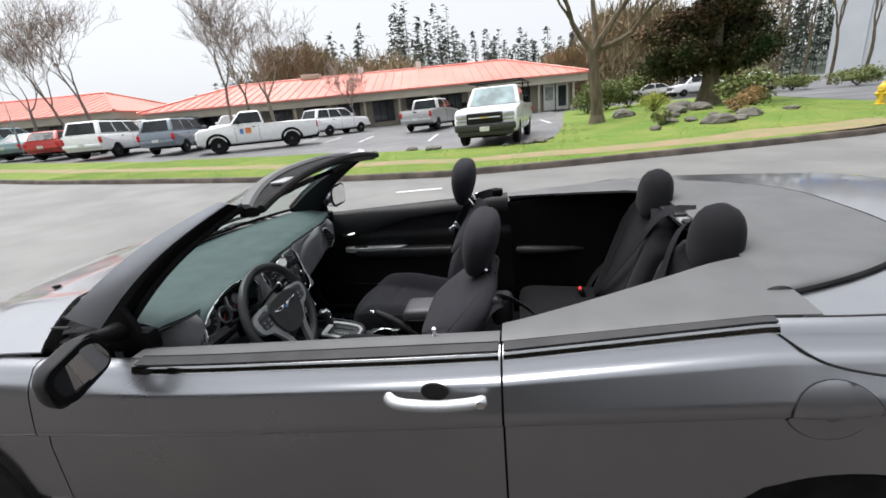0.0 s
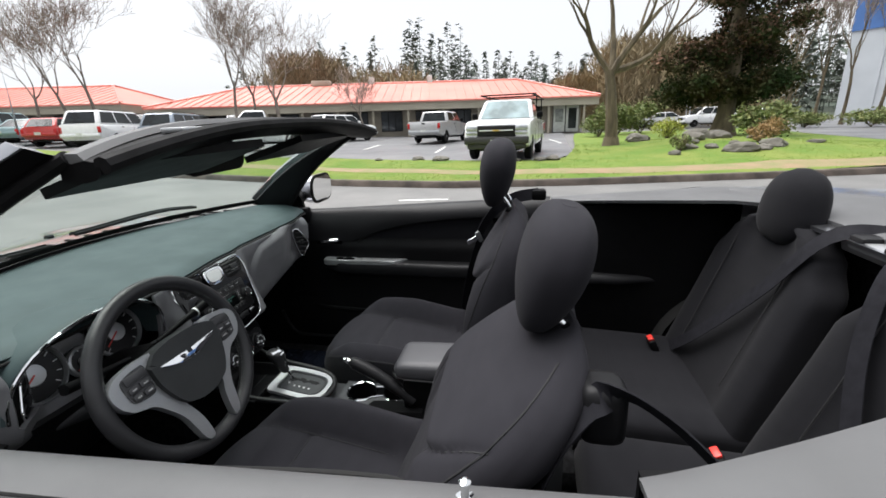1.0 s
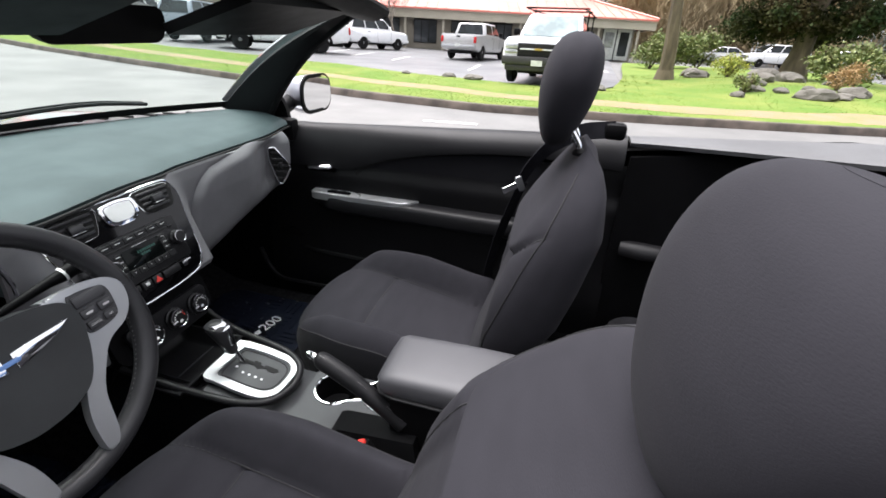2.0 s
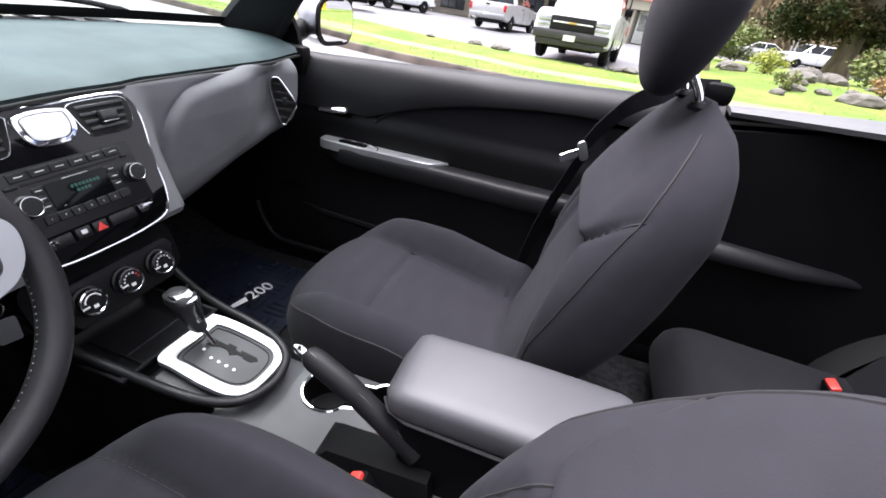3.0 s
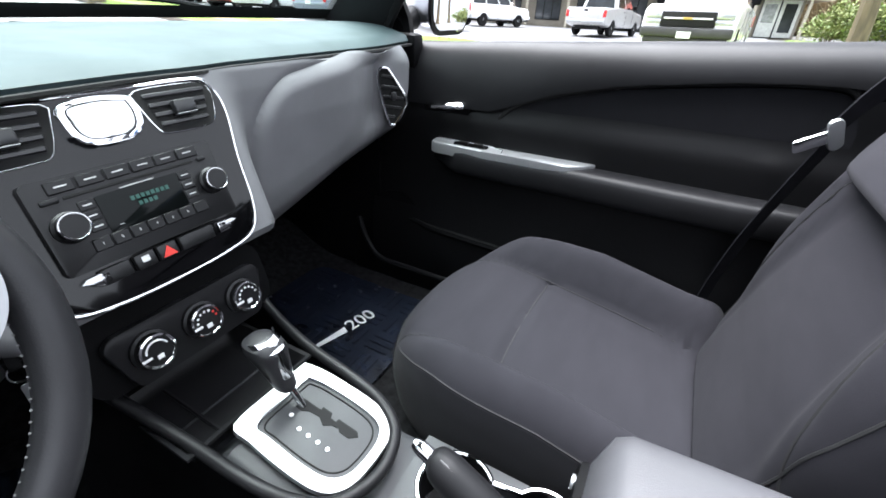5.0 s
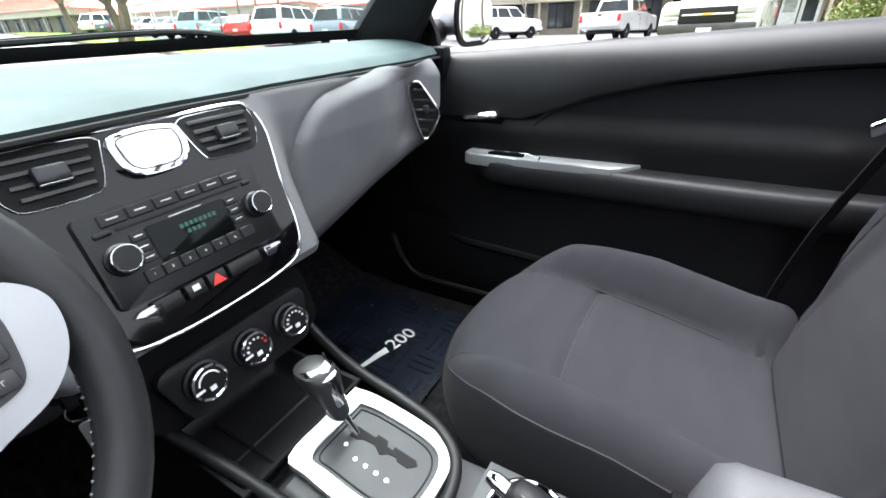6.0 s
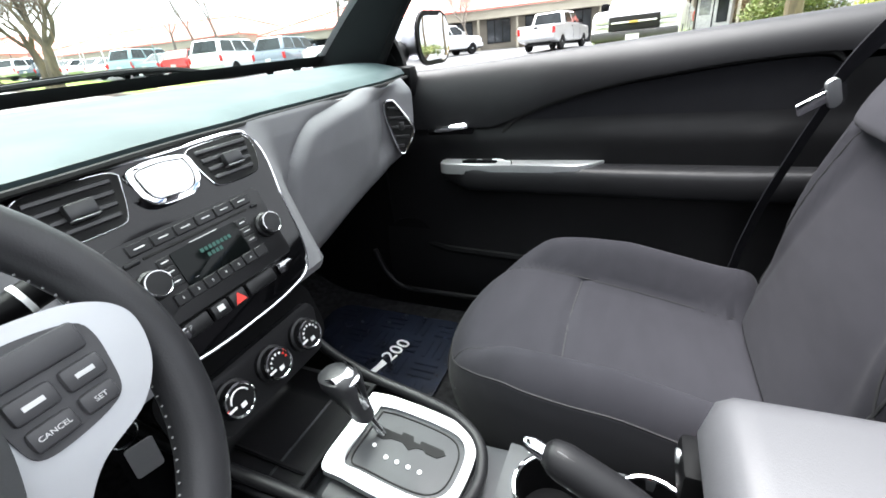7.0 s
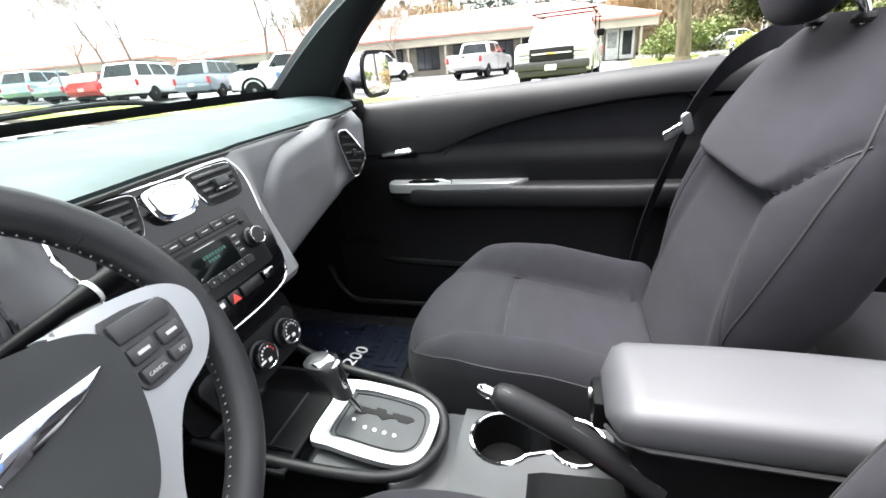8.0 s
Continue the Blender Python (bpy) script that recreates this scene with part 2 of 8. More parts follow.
def text_mesh(body, size, m, depth=0.0004):
    cu = bpy.data.curves.new("words", 'FONT')
    cu.body, cu.size, cu.align_x, cu.align_y, cu.extrude = body, size, 'CENTER', 'CENTER', depth
    ob = bpy.data.objects.new("words", cu)
    me = bpy.data.meshes.new_from_object(ob)
    bm = bmesh.new()
    bm.from_mesh(me)
    bm.transform(m)
    bpy.data.objects.remove(ob)
    bpy.data.curves.remove(cu)
    bpy.data.meshes.remove(me)
    return bm


def frame_at(o, x, y):
    """A local frame at o with its x and y along the given ways."""
    x = Vector(x).normalized()
    z = x.cross(Vector(y)).normalized()
    y = z.cross(x)
    m = Matrix.Identity(4)
    for k, v in enumerate((x, y, z, Vector(o))):
        m.col[k][:3] = v
    return m



# ---------------------------------------------------------------- the car
car = thing("convertible_car", "silver two-door convertible with its top folded down, black cloth interior", "car")
LEAN_CAR = Matrix(((1, 0, 0, 0), (0, 1, 0, 0), (0, 0.034, 1, 0), (0, 0, 0, 1)))
CAR_LEAN[0] = LEAN_CAR
CY = -0.034          # middle of the stack and console
AXLE_F, AXLE_R = -1.62, 1.27


def deck_line(x):
    return line(x, (0.45, 0.985), (1.1, 1.02), (1.7, 1.04), (2.2, 1.03), (2.45, 1.0))


def belt(x):
    return line(x, (-2.42, 0.70), (-1.9, 0.83), (-1.25, 0.915), (-0.6, 0.935), (0.45, 0.992), (1.05, 1.062), (1.4, 1.066), (1.7, 1.06), (2.2, 1.04), (2.45, 1.0))


def crease(x):
    return 0.786 + 0.085 * max(-1.9, min(1.8, x))


def half(x):
    return curve(x, (-2.42, 0.52), (-2.1, 0.75), (-1.4, 0.875), (-0.3, 0.905), (1.2, 0.905), (2.0, 0.84), (2.45, 0.62))


def side_point(x, v, s, inset=0.0):
    b, c = belt(x), crease(x)
    f = max(0.0, min(1.0, (x - 0.2) / 0.9))       # the shoulder softens towards the rear
    rows = ((0.0, 0.20, -0.075), (0.1, 0.29, -0.03), (0.25, 0.42, -0.008), (0.4, c - 0.06, -0.012), (0.5, c - 0.018, -0.020), (0.53, c, 0.012),
            (0.58, c + 0.03, 0.009), (0.72, c + 0.45 * (b - c), -0.003 - 0.014 * f), (0.80, c + 0.64 * (b - c), -0.012 - 0.022 * f), (0.87, b - 0.052, -0.026 - 0.026 * f), (0.93, b - 0.026, -0.045 - 0.024 * f), (0.945, b - 0.022, -0.049 - 0.022 * f), (0.965, b - 0.004, -0.056 - 0.022 * f), (1.0, b, -0.098))
    z = line(v, *((r[0], r[1]) for r in rows))
    y = half(x) + line(v, *((r[0], r[2]) for r in rows)) - inset
    return Vector((x, s * y, z))


def side_panel(x0, x1, s, nu):
    def fn(u, v):
        p = side_point(lerp(x0, x1, u), v, s)
        for ax in (AXLE_F, AXLE_R):
            d = math.hypot(p.x - ax, p.z - 0.34)
            if d < 0.375:
                k = 0.375 / max(d, 0.05)
                p.x, p.z = ax + (p.x - ax) * k, 0.34 + (p.z - 0.34) * k
        return p

    def keep(u, v):
        p = side_point(lerp(x0, x1, u), v, s)
        return all(math.hypot(p.x - ax, p.z - 0.34) > 0.36 for ax in (AXLE_F, AXLE_R))
    return sheet(fn, nu, 44, 0.012, keep)


DOOR_F, DOOR_R = -1.06, 0.455
SILL_GREY = material("dull_grey_window_seal", (0.035, 0.035, 0.037), 0.55, vary=0.08, scale=12, bump=0.12, bump_scale=800, spec=0.2)
LEDGE = material("shade_dark_ledge", (0.007, 0.007, 0.008), 0.44, vary=0.08, scale=12, bump=0.12, bump_scale=800, spec=0.20)
for s in (-1, 1):
    part("front_fender", side_panel(-2.42, DOOR_F - 0.006, s, 44), SILVER_PAINT, car)
    quarter = part("quarter_panel", side_panel(DOOR_R + 0.006, 2.45, s, 56), SILVER_PAINT, car)
    if s < 0:
        rim = [Vector((1.168 + 0.085 * math.cos(a), 0, 0.886 + 0.077 * math.sin(a))) for a in [2 * math.pi * k / 28 for k in range(28)]]

        def on_side(p, out):
            v = min((k / 200 for k in range(201)), key=lambda w: abs(side_point(p.x, w, -1).z - p.z))
            q = side_point(p.x, v, -1)
            return Vector((p.x, q.y - out, p.z))
        part("fuel_door", loft([[on_side(Vector((1.168, 0, 0.886)).lerp(p, k), 0.004) for p in rim] for k in (0.05, 0.5, 0.96, 1.0)]), SILVER_PAINT, quarter, "round fuel filler door")
        part("fuel_door_gap", tube([on_side(p, 0.003) for p in rim], 0.0012, 6, closed=True), DARK_GAP, quarter)
    # dark liner behind the shut lines
    part("inner_sill", sheet(lambda u, v: side_point(lerp(-1.2, 0.85, u), v * 0.93, s, 0.03), 30, 12), DARK_GAP, car)
    # wheel house
    for ax in (AXLE_F, AXLE_R):
        part("wheel_arch", sheet(lambda u, v: (ax + 0.385 * math.cos(math.pi * u), s * lerp(0.88, 0.6, v), 0.34 + 0.385 * math.sin(math.pi * u)), 20, 2), DARK_GAP, car)

def groove_z(x):
    return line(x, (-0.70, 0.835), (-0.46, 0.838), (-0.40, 0.858), (-0.32, 0.890), (-0.17, 0.925), (0.03, 0.950), (0.15, 0.957), (0.24, 0.953), (0.46, 0.94))


doors = {}
for s in (-1, 1):
    door = part("door", side_panel(DOOR_F, DOOR_R, s, 44), SILVER_PAINT, car, "silver car door with chrome belt strip")
    doors[s] = door
    part("belt_strip", sheet(lambda u, v: side_point(lerp(-0.66, DOOR_R - 0.004, u), 0.940 + 0.027 * v, s, -0.004) + Vector((0, 0, 0.002)), 30, 6, 0.003), DARK_CHROME, door, "dark chrome belt strip")
    part("belt_seal", sheet(lambda u, v: side_point(lerp(-0.66, DOOR_R - 0.004, u), 0.968 + 0.032 * v, s) + Vector((0, 0, 0.006)), 30, 4, 0.004), SILL_GREY, door, "dull dark grey window seal")
    # padded ledge along the door's top
    def ledge(u, v, s=s):
        x = lerp(-0.70, DOOR_R - 0.002, u)
        up = 0.032 if s > 0 else -0.008
        drop = max(0.05, belt(x) + up + 0.012 - groove_z(x)) if s > 0 else 0.055
        roll = radians(90) * max(0.0, (v - 0.3) / 0.7)
        y = lerp(0.803, 0.768, min(1.0, v / 0.3)) - 0.066 * math.sin(roll)
        return (x, s * y, belt(x) + 0.004 + (0.008 + up) * min(1.0, v / 0.2) - drop * (1 - math.cos(roll)))
    # one door-top vinyl: far side darkened, near side paled, as light falls on each
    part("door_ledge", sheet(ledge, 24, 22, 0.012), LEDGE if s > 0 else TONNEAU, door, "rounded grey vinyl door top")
    pin = Matrix.Translation((0.27, s * 0.752, belt(0.27) + (0.04 if s > 0 else -0.002)))
    part("belt_seal", tube([side_point(lerp(-0.66, DOOR_R - 0.004, k / 20), 1.0, s) + Vector((0, -s * 0.002, 0.003)) for k in range(21)], 0.0045, 6), RUBBER, door)
    part("lock_pin", lathe([(0.012, 0), (0.012, 0.003), (0.005, 0.005), (0.005, 0.02), (0.007, 0.022), (0.007, 0.027), (0.003, 0.03)], 12, pin), CHROME, door)
    # outer handle: a cup, a bar that bridges it, a key lock
    hz = 0.914
    grip = [side_point(x, 0.69, s) for x in (0.165, 0.205, 0.3, 0.375, 0.42)]
    for g, out in zip(grip, (0.010, 0.038, 0.045, 0.036, 0.022)):
        g.y += s * out
        g.z = hz - 0.006 + 0.01 * (g.x - 0.15)
    part("handle_cup", lathe([(0.036, 0.0), (0.034, 0.004), (0.018, 0.004), (0.001, 0.003)], 24, frame_at((0.29, s * 0.904, hz + 0.004), (1, 0, 0), (0, 0, 1)) @ Matrix.Diagonal((1, 0.72, 1, 1))), DARK_GAP, door)
    part("door_handle", tube(smooth_path(grip, 6), [0.010] + [0.0145] * 23 + [0.011], 10, flat=0.75), SATIN, door, "satin silver pull handle")
    lk = frame_at((0.408, s * 0.948, hz + 0.002), (1, 0, 0), (0, 0, 1)) if s > 0 else frame_at((0.408, s * 0.948, hz + 0.002), (-1, 0, 0), (0, 0, 1))
    part("key_lock", lathe([(0.011, -0.002), (0.011, 0.003), (0.009, 0.005), (0.001, 0.004)], 16, lk), CHROME, door)

    # inner door card
    def card(u, v, s=s):
        x = lerp(-0.80, DOOR_R + 0.02, u)
        z = lerp(belt(x) - 0.045, 0.33, v)
        y = 0.715 - 0.01 * v + 0.02 * curve(z, (0.70, 0.0), (0.80, 0.0), (0.90, 0.2), (1.0, 1.0)) - 0.022 * math.exp(-((z - 0.44) / 0.12) ** 2)
        y += 0.012 * curve(z, (0.80, 0.0), (0.85, 1.0))
        return (x, s * y, z)
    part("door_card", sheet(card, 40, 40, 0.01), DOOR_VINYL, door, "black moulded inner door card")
    # armrest
    ax0, ax1 = -0.60, 0.20
    arm = []
    for k in range(31):
        u = k / 30
        x = lerp(ax0, ax1, u)
        z = 0.731 - 0.006 * u
        w = 0.062 * curve(u, (0.0, 0.35), (0.12, 0.95), (0.8, 1.0), (1.0, 0.9))
        h = 0.034 * curve(u, (0.0, 0.5), (0.1, 1.0), (1.0, 1.0))
        ring = [(x, s * (0.715 - w * 0.5 + w * 0.62 * cx), z - 0.012 + h * cz) for cx, cz in
                [(math.copysign(abs(math.cos(a)) ** 0.6, math.cos(a)), math.copysign(abs(math.sin(a)) ** 0.6, math.sin(a))) for a in [2 * math.pi * q / 20 for q in range(20)]]]
        arm.append(ring)
    part("armrest", loft(arm), SOFT_BLACK, door, "padded black door armrest")
    ol = [(-0.598, 0.70), (-0.594, 0.668), (-0.575, 0.657), (-0.45, 0.652), (-0.30, 0.652), (-0.245, 0.655), (-0.215, 0.672), (-0.19, 0.704)]
    silver = plate([(x, s * y) for x, y in ol], 0.026, Matrix.Translation((0, 0, 0.731)), 0.003)
    part("armrest_panel", silver, SATIN, door, "satin silver armrest panel")
    part("panel_joint", tube([(-0.40, s * 0.655, 0.758), (-0.405, s * 0.68, 0.7585), (-0.44, s * 0.698, 0.758), (-0.59, s * 0.70, 0.758)], 0.0018, 6), CHROME, door)
    part("switch_plate", plate(rrect(0.092, 0.022, 0.008), 0.003, frame_at((-0.488, s * 0.677, 0.757), (1, 0, 0), (0, 1, 0)), 0.001), GLOSS_BLACK, door)
    for k in range(2):
        part("window_switch", box(-0.508 + 0.04 * k, s * 0.677, 0.762, 0.026, 0.012, 0.006, 0.002), BLACK_TRIM, door)
    # cloth insert above the armrest
    top = [(-0.44, 0.77), (-0.435, 0.815), (-0.40, 0.848), (-0.32, 0.880), (-0.17, 0.915), (0.03, 0.940), (0.15, 0.947), (0.185, 0.943), (0.205, 0.927), (0.22, 0.88), (0.22, 0.77)]
    if s > 0:
        m = frame_at((0, s * 0.718, 0), (-1, 0, 0), (0, 0, 1))
        ins = plate([(-x, z) for x, z in reversed(top)], 0.030, m, 0.024, 5)
    else:
        m = frame_at((0, s * 0.718, 0), (1, 0, 0), (0, 0, 1))
        ins = plate([(x, z) for x, z in top], 0.030, m, 0.024, 5)
    part("door_insert", ins, CLOTH_SIDE, door, "padded charcoal cloth insert")
    part("insert_groove", tube(smooth_path([(x, s * 0.712, z + 0.008) for x, z in top[1:-2]], 4), 0.005, 8), DARK_GAP, door)
    # pull handle in its cup
    cup = frame_at((-0.575, s * 0.708, 0.842), (-s, 0, 0), (0, 0, 1))
    part("handle_recess", plate([(x, y * (1 + 0.25 * x / 0.055)) for x, y in rrect(0.13, 0.088, 0.035, 6)], 0.004, cup, 0.002), GLOSS_BLACK, door)
    part("inner_handle", tube(smooth_path([(-0.615, s * 0.700, 0.836), (-0.60, s * 0.688, 0.838), (-0.565, s * 0.682, 0.842), (-0.53, s * 0.684, 0.846), (-0.525, s * 0.700, 0.847)], 5), [0.009] * 10 + [0.011] * 11, 10, flat=0.7), CHROME, door, "chrome inner door handle")
    part("door_pocket", tube([(-0.72, s * 0.70, 0.52), (-0.6, s * 0.685, 0.50), (-0.3, s * 0.682, 0.49), (0.1, s * 0.685, 0.49)], 0.012, 8), BLACK_TRIM, door)
    part("door_speaker", lathe([(0.085, 0), (0.085, 0.006), (0.075, 0.01), (0.001, 0.008)], 28, frame_at((-0.72, s * 0.69, 0.50), (-s, 0, 0), (0, 0, 1))), BLACK_TRIM, door)

# rear side trims, ledges and rear belt strips
for s in (-1, 1):
    part("rear_side_trim", sheet(lambda u, v: (lerp(DOOR_R + 0.01, 1.16, u), s * (0.70 - 0.05 * curve(u, (0.5, 0.0), (1.0, 1.0))), lerp(belt(lerp(0.46, 1.3, u)) - 0.004, 0.30, v)), 14, 10, 0.01), BLACK_TRIM, car)
    part("rear_armrest", tube([(0.50, s * 0.69, 0.70), (0.55, s * 0.668, 0.705), (0.74, s * 0.670, 0.70), (0.90, s * 0.695, 0.695)], [0.028, 0.030, 0.024, 0.012], 10, flat=0.7), SOFT_BLACK, car)
    part("rear_ledge", sheet(lambda u, v: (lerp(DOOR_R + 0.004, 1.18, u), s * lerp(0.803, 0.712 - 0.27 * u ** 1.15, v),
         belt(lerp(DOOR_R, 1.165, u)) + 0.006 + 0.008 * math.sin(math.pi * v) ** 0.6 + (0.028 * min(1.0, v / 0.2) * (1 - u) if s > 0 else 0.0)), 24, 10, 0.012), TONNEAU, car, "grey vinyl ledge beside the rear seat")
    part("rear_belt_strip", sheet(lambda u, v: side_point(lerp(DOOR_R + 0.008, 1.08, u), 0.940 + 0.027 * v, s, -0.004) + Vector((0, 0, 0.002)), 24, 6, 0.003), DARK_CHROME, car, "dark chrome belt strip")
    part("rear_belt_seal", sheet(lambda u, v: side_point(lerp(DOOR_R + 0.008, 1.08, u), 0.968 + 0.032 * v, s) + Vector((0, 0, 0.006)), 24, 4, 0.004), SILL_GREY, car, "dull dark grey window seal")

# hood, cowl and rear deck


def hood_z(x, y):
    w = abs(y) / 0.78
    return line(x, (-2.42, 0.71), (-2.3, 0.79), (-2.1, 0.865), (-1.8, 0.930), (-1.5, 0.968), (-1.1, 0.995)) + 0.012 * (1 - w * w) - 0.055 * max(0.0, w - 0.72) ** 1.4 * 6 + 0.010 * math.exp(-((abs(y) - 0.5) / 0.06) ** 2)


def hood_fn(u, v):
    y = lerp(-1, 1, v) * 1.0
    x = lerp(-2.42, -1.34 + 0.26 * y * y, u)
    w = half(x) - 0.10
    return (x, y * w, max(hood_z(x, y * 0.78), 0) - (belt(x) * 0))


part("hood", sheet(hood_fn, 30, 40, 0.01), SILVER_PAINT, car, "silver hood with two raised ridges")
part("nose", sheet(lambda u, v: (lerp(-2.42, -2.48, math.sin(math.pi * u)), lerp(-0.42, 0.42, v), lerp(0.71, 0.22, u)), 10, 12, 0.01), SILVER_PAINT, car)
part("cowl", sheet(lambda u, v: (lerp(-1.345 + 0.26 * lerp(-1, 1, v) ** 2, -1.19 + 0.26 * lerp(-1, 1, v) ** 2, u), lerp(-0.70, 0.70, v), 0.985 + 0.022 * u - 0.03 * abs(lerp(-1, 1, v)) ** 3), 6, 30, 0.01), BLACK_TRIM, car, "black plastic cowl")
for y in (-0.33, 0.22):
    part("washer_nozzle", box(-1.55, y, hood_z(-1.55, y) + 0.006, 0.03, 0.022, 0.012, 0.004), BLACK_TRIM, car)
for k in range(22):
    y = -0.7 + k * 1.4 / 21
    part("cowl_slat", box(-1.28 + 0.26 * (y / 0.79) ** 2, y, 1.003 - 0.03 * abs(y / 0.79) ** 3, 0.07, 0.012, 0.006), DARK_GAP, car, smooth=False)


def deck_fn(u, v):
    x = lerp(1.14, 2.45, u)
    y = lerp(-1, 1, v)
    w = half(x) - 0.10
    return (x, y * w, lerp(deck_line(x) + 0.034, belt(x) + 0.004, abs(y) ** 3))


part("rear_deck", sheet(deck_fn, 26, 30, 0.01), SILVER_PAINT, car, "silver rear deck")


def tonneau_fn(u, v):
    y = lerp(-1, 1, v)
    x0 = 1.19 - 0.07 * abs(y) ** 3
    x1 = 1.71 - 0.53 * abs(y) ** 3.4
    x = lerp(x0, x1, u)
    yy = y * 0.69
    return (x, yy, lerp(deck_line(x) + 0.034, belt(x) + 0.004, abs(yy / (half(x) - 0.1)) ** 3) + 0.012 + 0.012 * math.sin(math.pi * min(1, u * 1.02)) ** 0.5)


tonneau = part("tonneau_cover", sheet(tonneau_fn, 24, 40, 0.012), TONNEAU, car, "grey vinyl cover over the folded top")
part("cover_seal", tube([Vector(tonneau_fn(1.0, k / 60)) + Vector((0.004, 0, -0.006)) for k in range(61)], 0.007, 6), RUBBER, tonneau)
shut = [(1.06, 1.052), (1.095, 1.025), (1.14, 0.998), (1.20, 0.980), (1.30, 0.968), (1.45, 0.964), (1.65, 0.958)]
part("deck_shut_line", tube(smooth_path([on_side(Vector((x, 0, z)), 0.0015) for x, z in shut], 5), 0.003, 6), DARK_GAP, tonneau)
part("tail", sheet(lambda u, v: (lerp(2.45, 2.50, math.sin(math.pi * u)), lerp(-0.53, 0.53, v), lerp(0.965, 0.25, u)), 8, 10, 0.01), SILVER_PAINT, car)

# floor, tunnel, firewall, rear bulkhead
part("floor_pan", sheet(lambda u, v: (lerp(-1.25, 1.4, u), lerp(-0.74, 0.74, v), 0.285 + 0.10 * curve(lerp(-1.25, 1.4, u), (-1.25, 1.0), (-0.98, 0.0))), 30, 20, 0.02), CARPET, car, "black carpeted floor")
part("firewall", sheet(lambda u, v: (lerp(-1.25, -1.05, u), lerp(-0.74, 0.74, v), lerp(0.36, 0.95, u)), 6, 6, 0.02), CARPET, car)
part("rear_bulkhead", sheet(lambda u, v: (lerp(1.42, 1.27, u), lerp(-0.64, 0.64, v), lerp(0.30, 0.97, u)), 6, 6, 0.02), CARPET, car)
for s in (-1, 1):
    part("kick_panel", sheet(lambda u, v: (lerp(-1.25, -0.78, u), s * 0.705, lerp(0.29, 0.89, v)), 6, 6, 0.015), BLACK_TRIM, car)
    part("door_sill", box(-0.1, s * 0.715, 0.30, 1.6, 0.06, 0.10, 0.02), BLACK_TRIM, car)
    part("sill_scuff_plate", tube(smooth_path([(-0.86, s * 0.685, 0.47), (-0.83, s * 0.682, 0.40), (-0.78, s * 0.68, 0.352), (-0.70, s * 0.68, 0.345), (-0.4, s * 0.68, 0.345)], 5), 0.008, 8), SOFT_BLACK, car)

# windshield: frame, glass, pillars, header


def base_x(y):
    return -1.16 + 0.22 * (y / 0.70) ** 2


def head_x(y):
    return -0.43 + 0.10 * (abs(y) / 0.58) ** 2.2


def head_z(y):
    return 1.392 - 0.045 * (abs(y) / 0.58) ** 2.5


def glass_fn(u, v):
    y = lerp(-0.70, 0.70, v)
    yt = y * 0.58 / 0.70
    b, t = Vector((base_x(y), y, 1.015)), Vector((head_x(yt) - 0.03, yt, head_z(yt) - 0.005))
    p = b.lerp(t, u)
    return p + Vector((-0.02, 0, 0.025)) * math.sin(math.pi * u)


windshield = part("windshield", sheet(glass_fn, 14, 20), WINDSHIELD, car, "clear raked windshield")
frit = sheet(lambda u, v: Vector(glass_fn(0.055 * u, v)) + Vector((0.004, 0, 0.002)), 3, 24)
part("glass_border", frit, DARK_GAP, windshield)
for s in (-1, 1):
    rings_in, rings_out, rings_seal = [], [], []
    for k in range(13):
        u = k / 12
        f = Vector(glass_fn(u, 0.5 + s * 0.5))
        f += Vector((0.0, -s * 0.012, 0.0))
        r = Vector((-0.785, s * 0.715, 0.985)).lerp(Vector((-0.345, s * 0.585, 1.345)), u) + Vector((-0.03, 0, 0.02)) * math.sin(math.pi * u)
        outw = Vector((-0.012, s * 0.052, 0.022))
        mid = f.lerp(r, 0.5) + Vector((0.0, -s * 0.012, 0.004))
        rings_in.append([f, mid, r, r + outw * 0.6, f + outw * 0.6])
        fo = f + Vector((-0.02, s * 0.01, 0.012))
        rings_out.append([fo + outw * 0.45, fo + outw * 1.0, f.lerp(r, 0.35) + outw * 1.2, f.lerp(r, 0.80) + outw * 1.04, f.lerp(r, 0.80) + outw * 0.62, f + outw * 0.62])
        rings_seal.append([f.lerp(r, 0.81) + outw * 0.98, f.lerp(r, 0.90) + outw * 0.96, f.lerp(r, 1.0) + outw * 0.86, f.lerp(r, 1.03) + outw * 0.4, f.lerp(r, 0.81) + outw * 0.5])
    pil = part("pillar_trim", loft(rings_in), SOFT_BLACK, car, "black windshield pillar trim")
    part("windshield_pillar", loft(rings_out), SILVER_PAINT, car, "silver windshield pillar")
    part("pillar_weatherstrip", loft(rings_seal), BLACK_TRIM, pil)
    part("pillar_seal", tube([q[2] + Vector((0.008, s * 0.01, 0.004)) for q in rings_in], 0.012, 8), RUBBER, pil)
    part("mirror_sail", plate([(0, 0), (0.10, 0), (0.09, 0.05), (0.06, 0.11)] if s < 0 else [(0, 0), (-0.06, 0.11), (-0.09, 0.05), (-0.10, 0)], 0.02,
         frame_at((-0.80, s * 0.735, 0.975), (1, 0, 0) if s < 0 else (-1, 0, 0), (0, 0, 1)), 0.004), BLACK_TRIM, car)

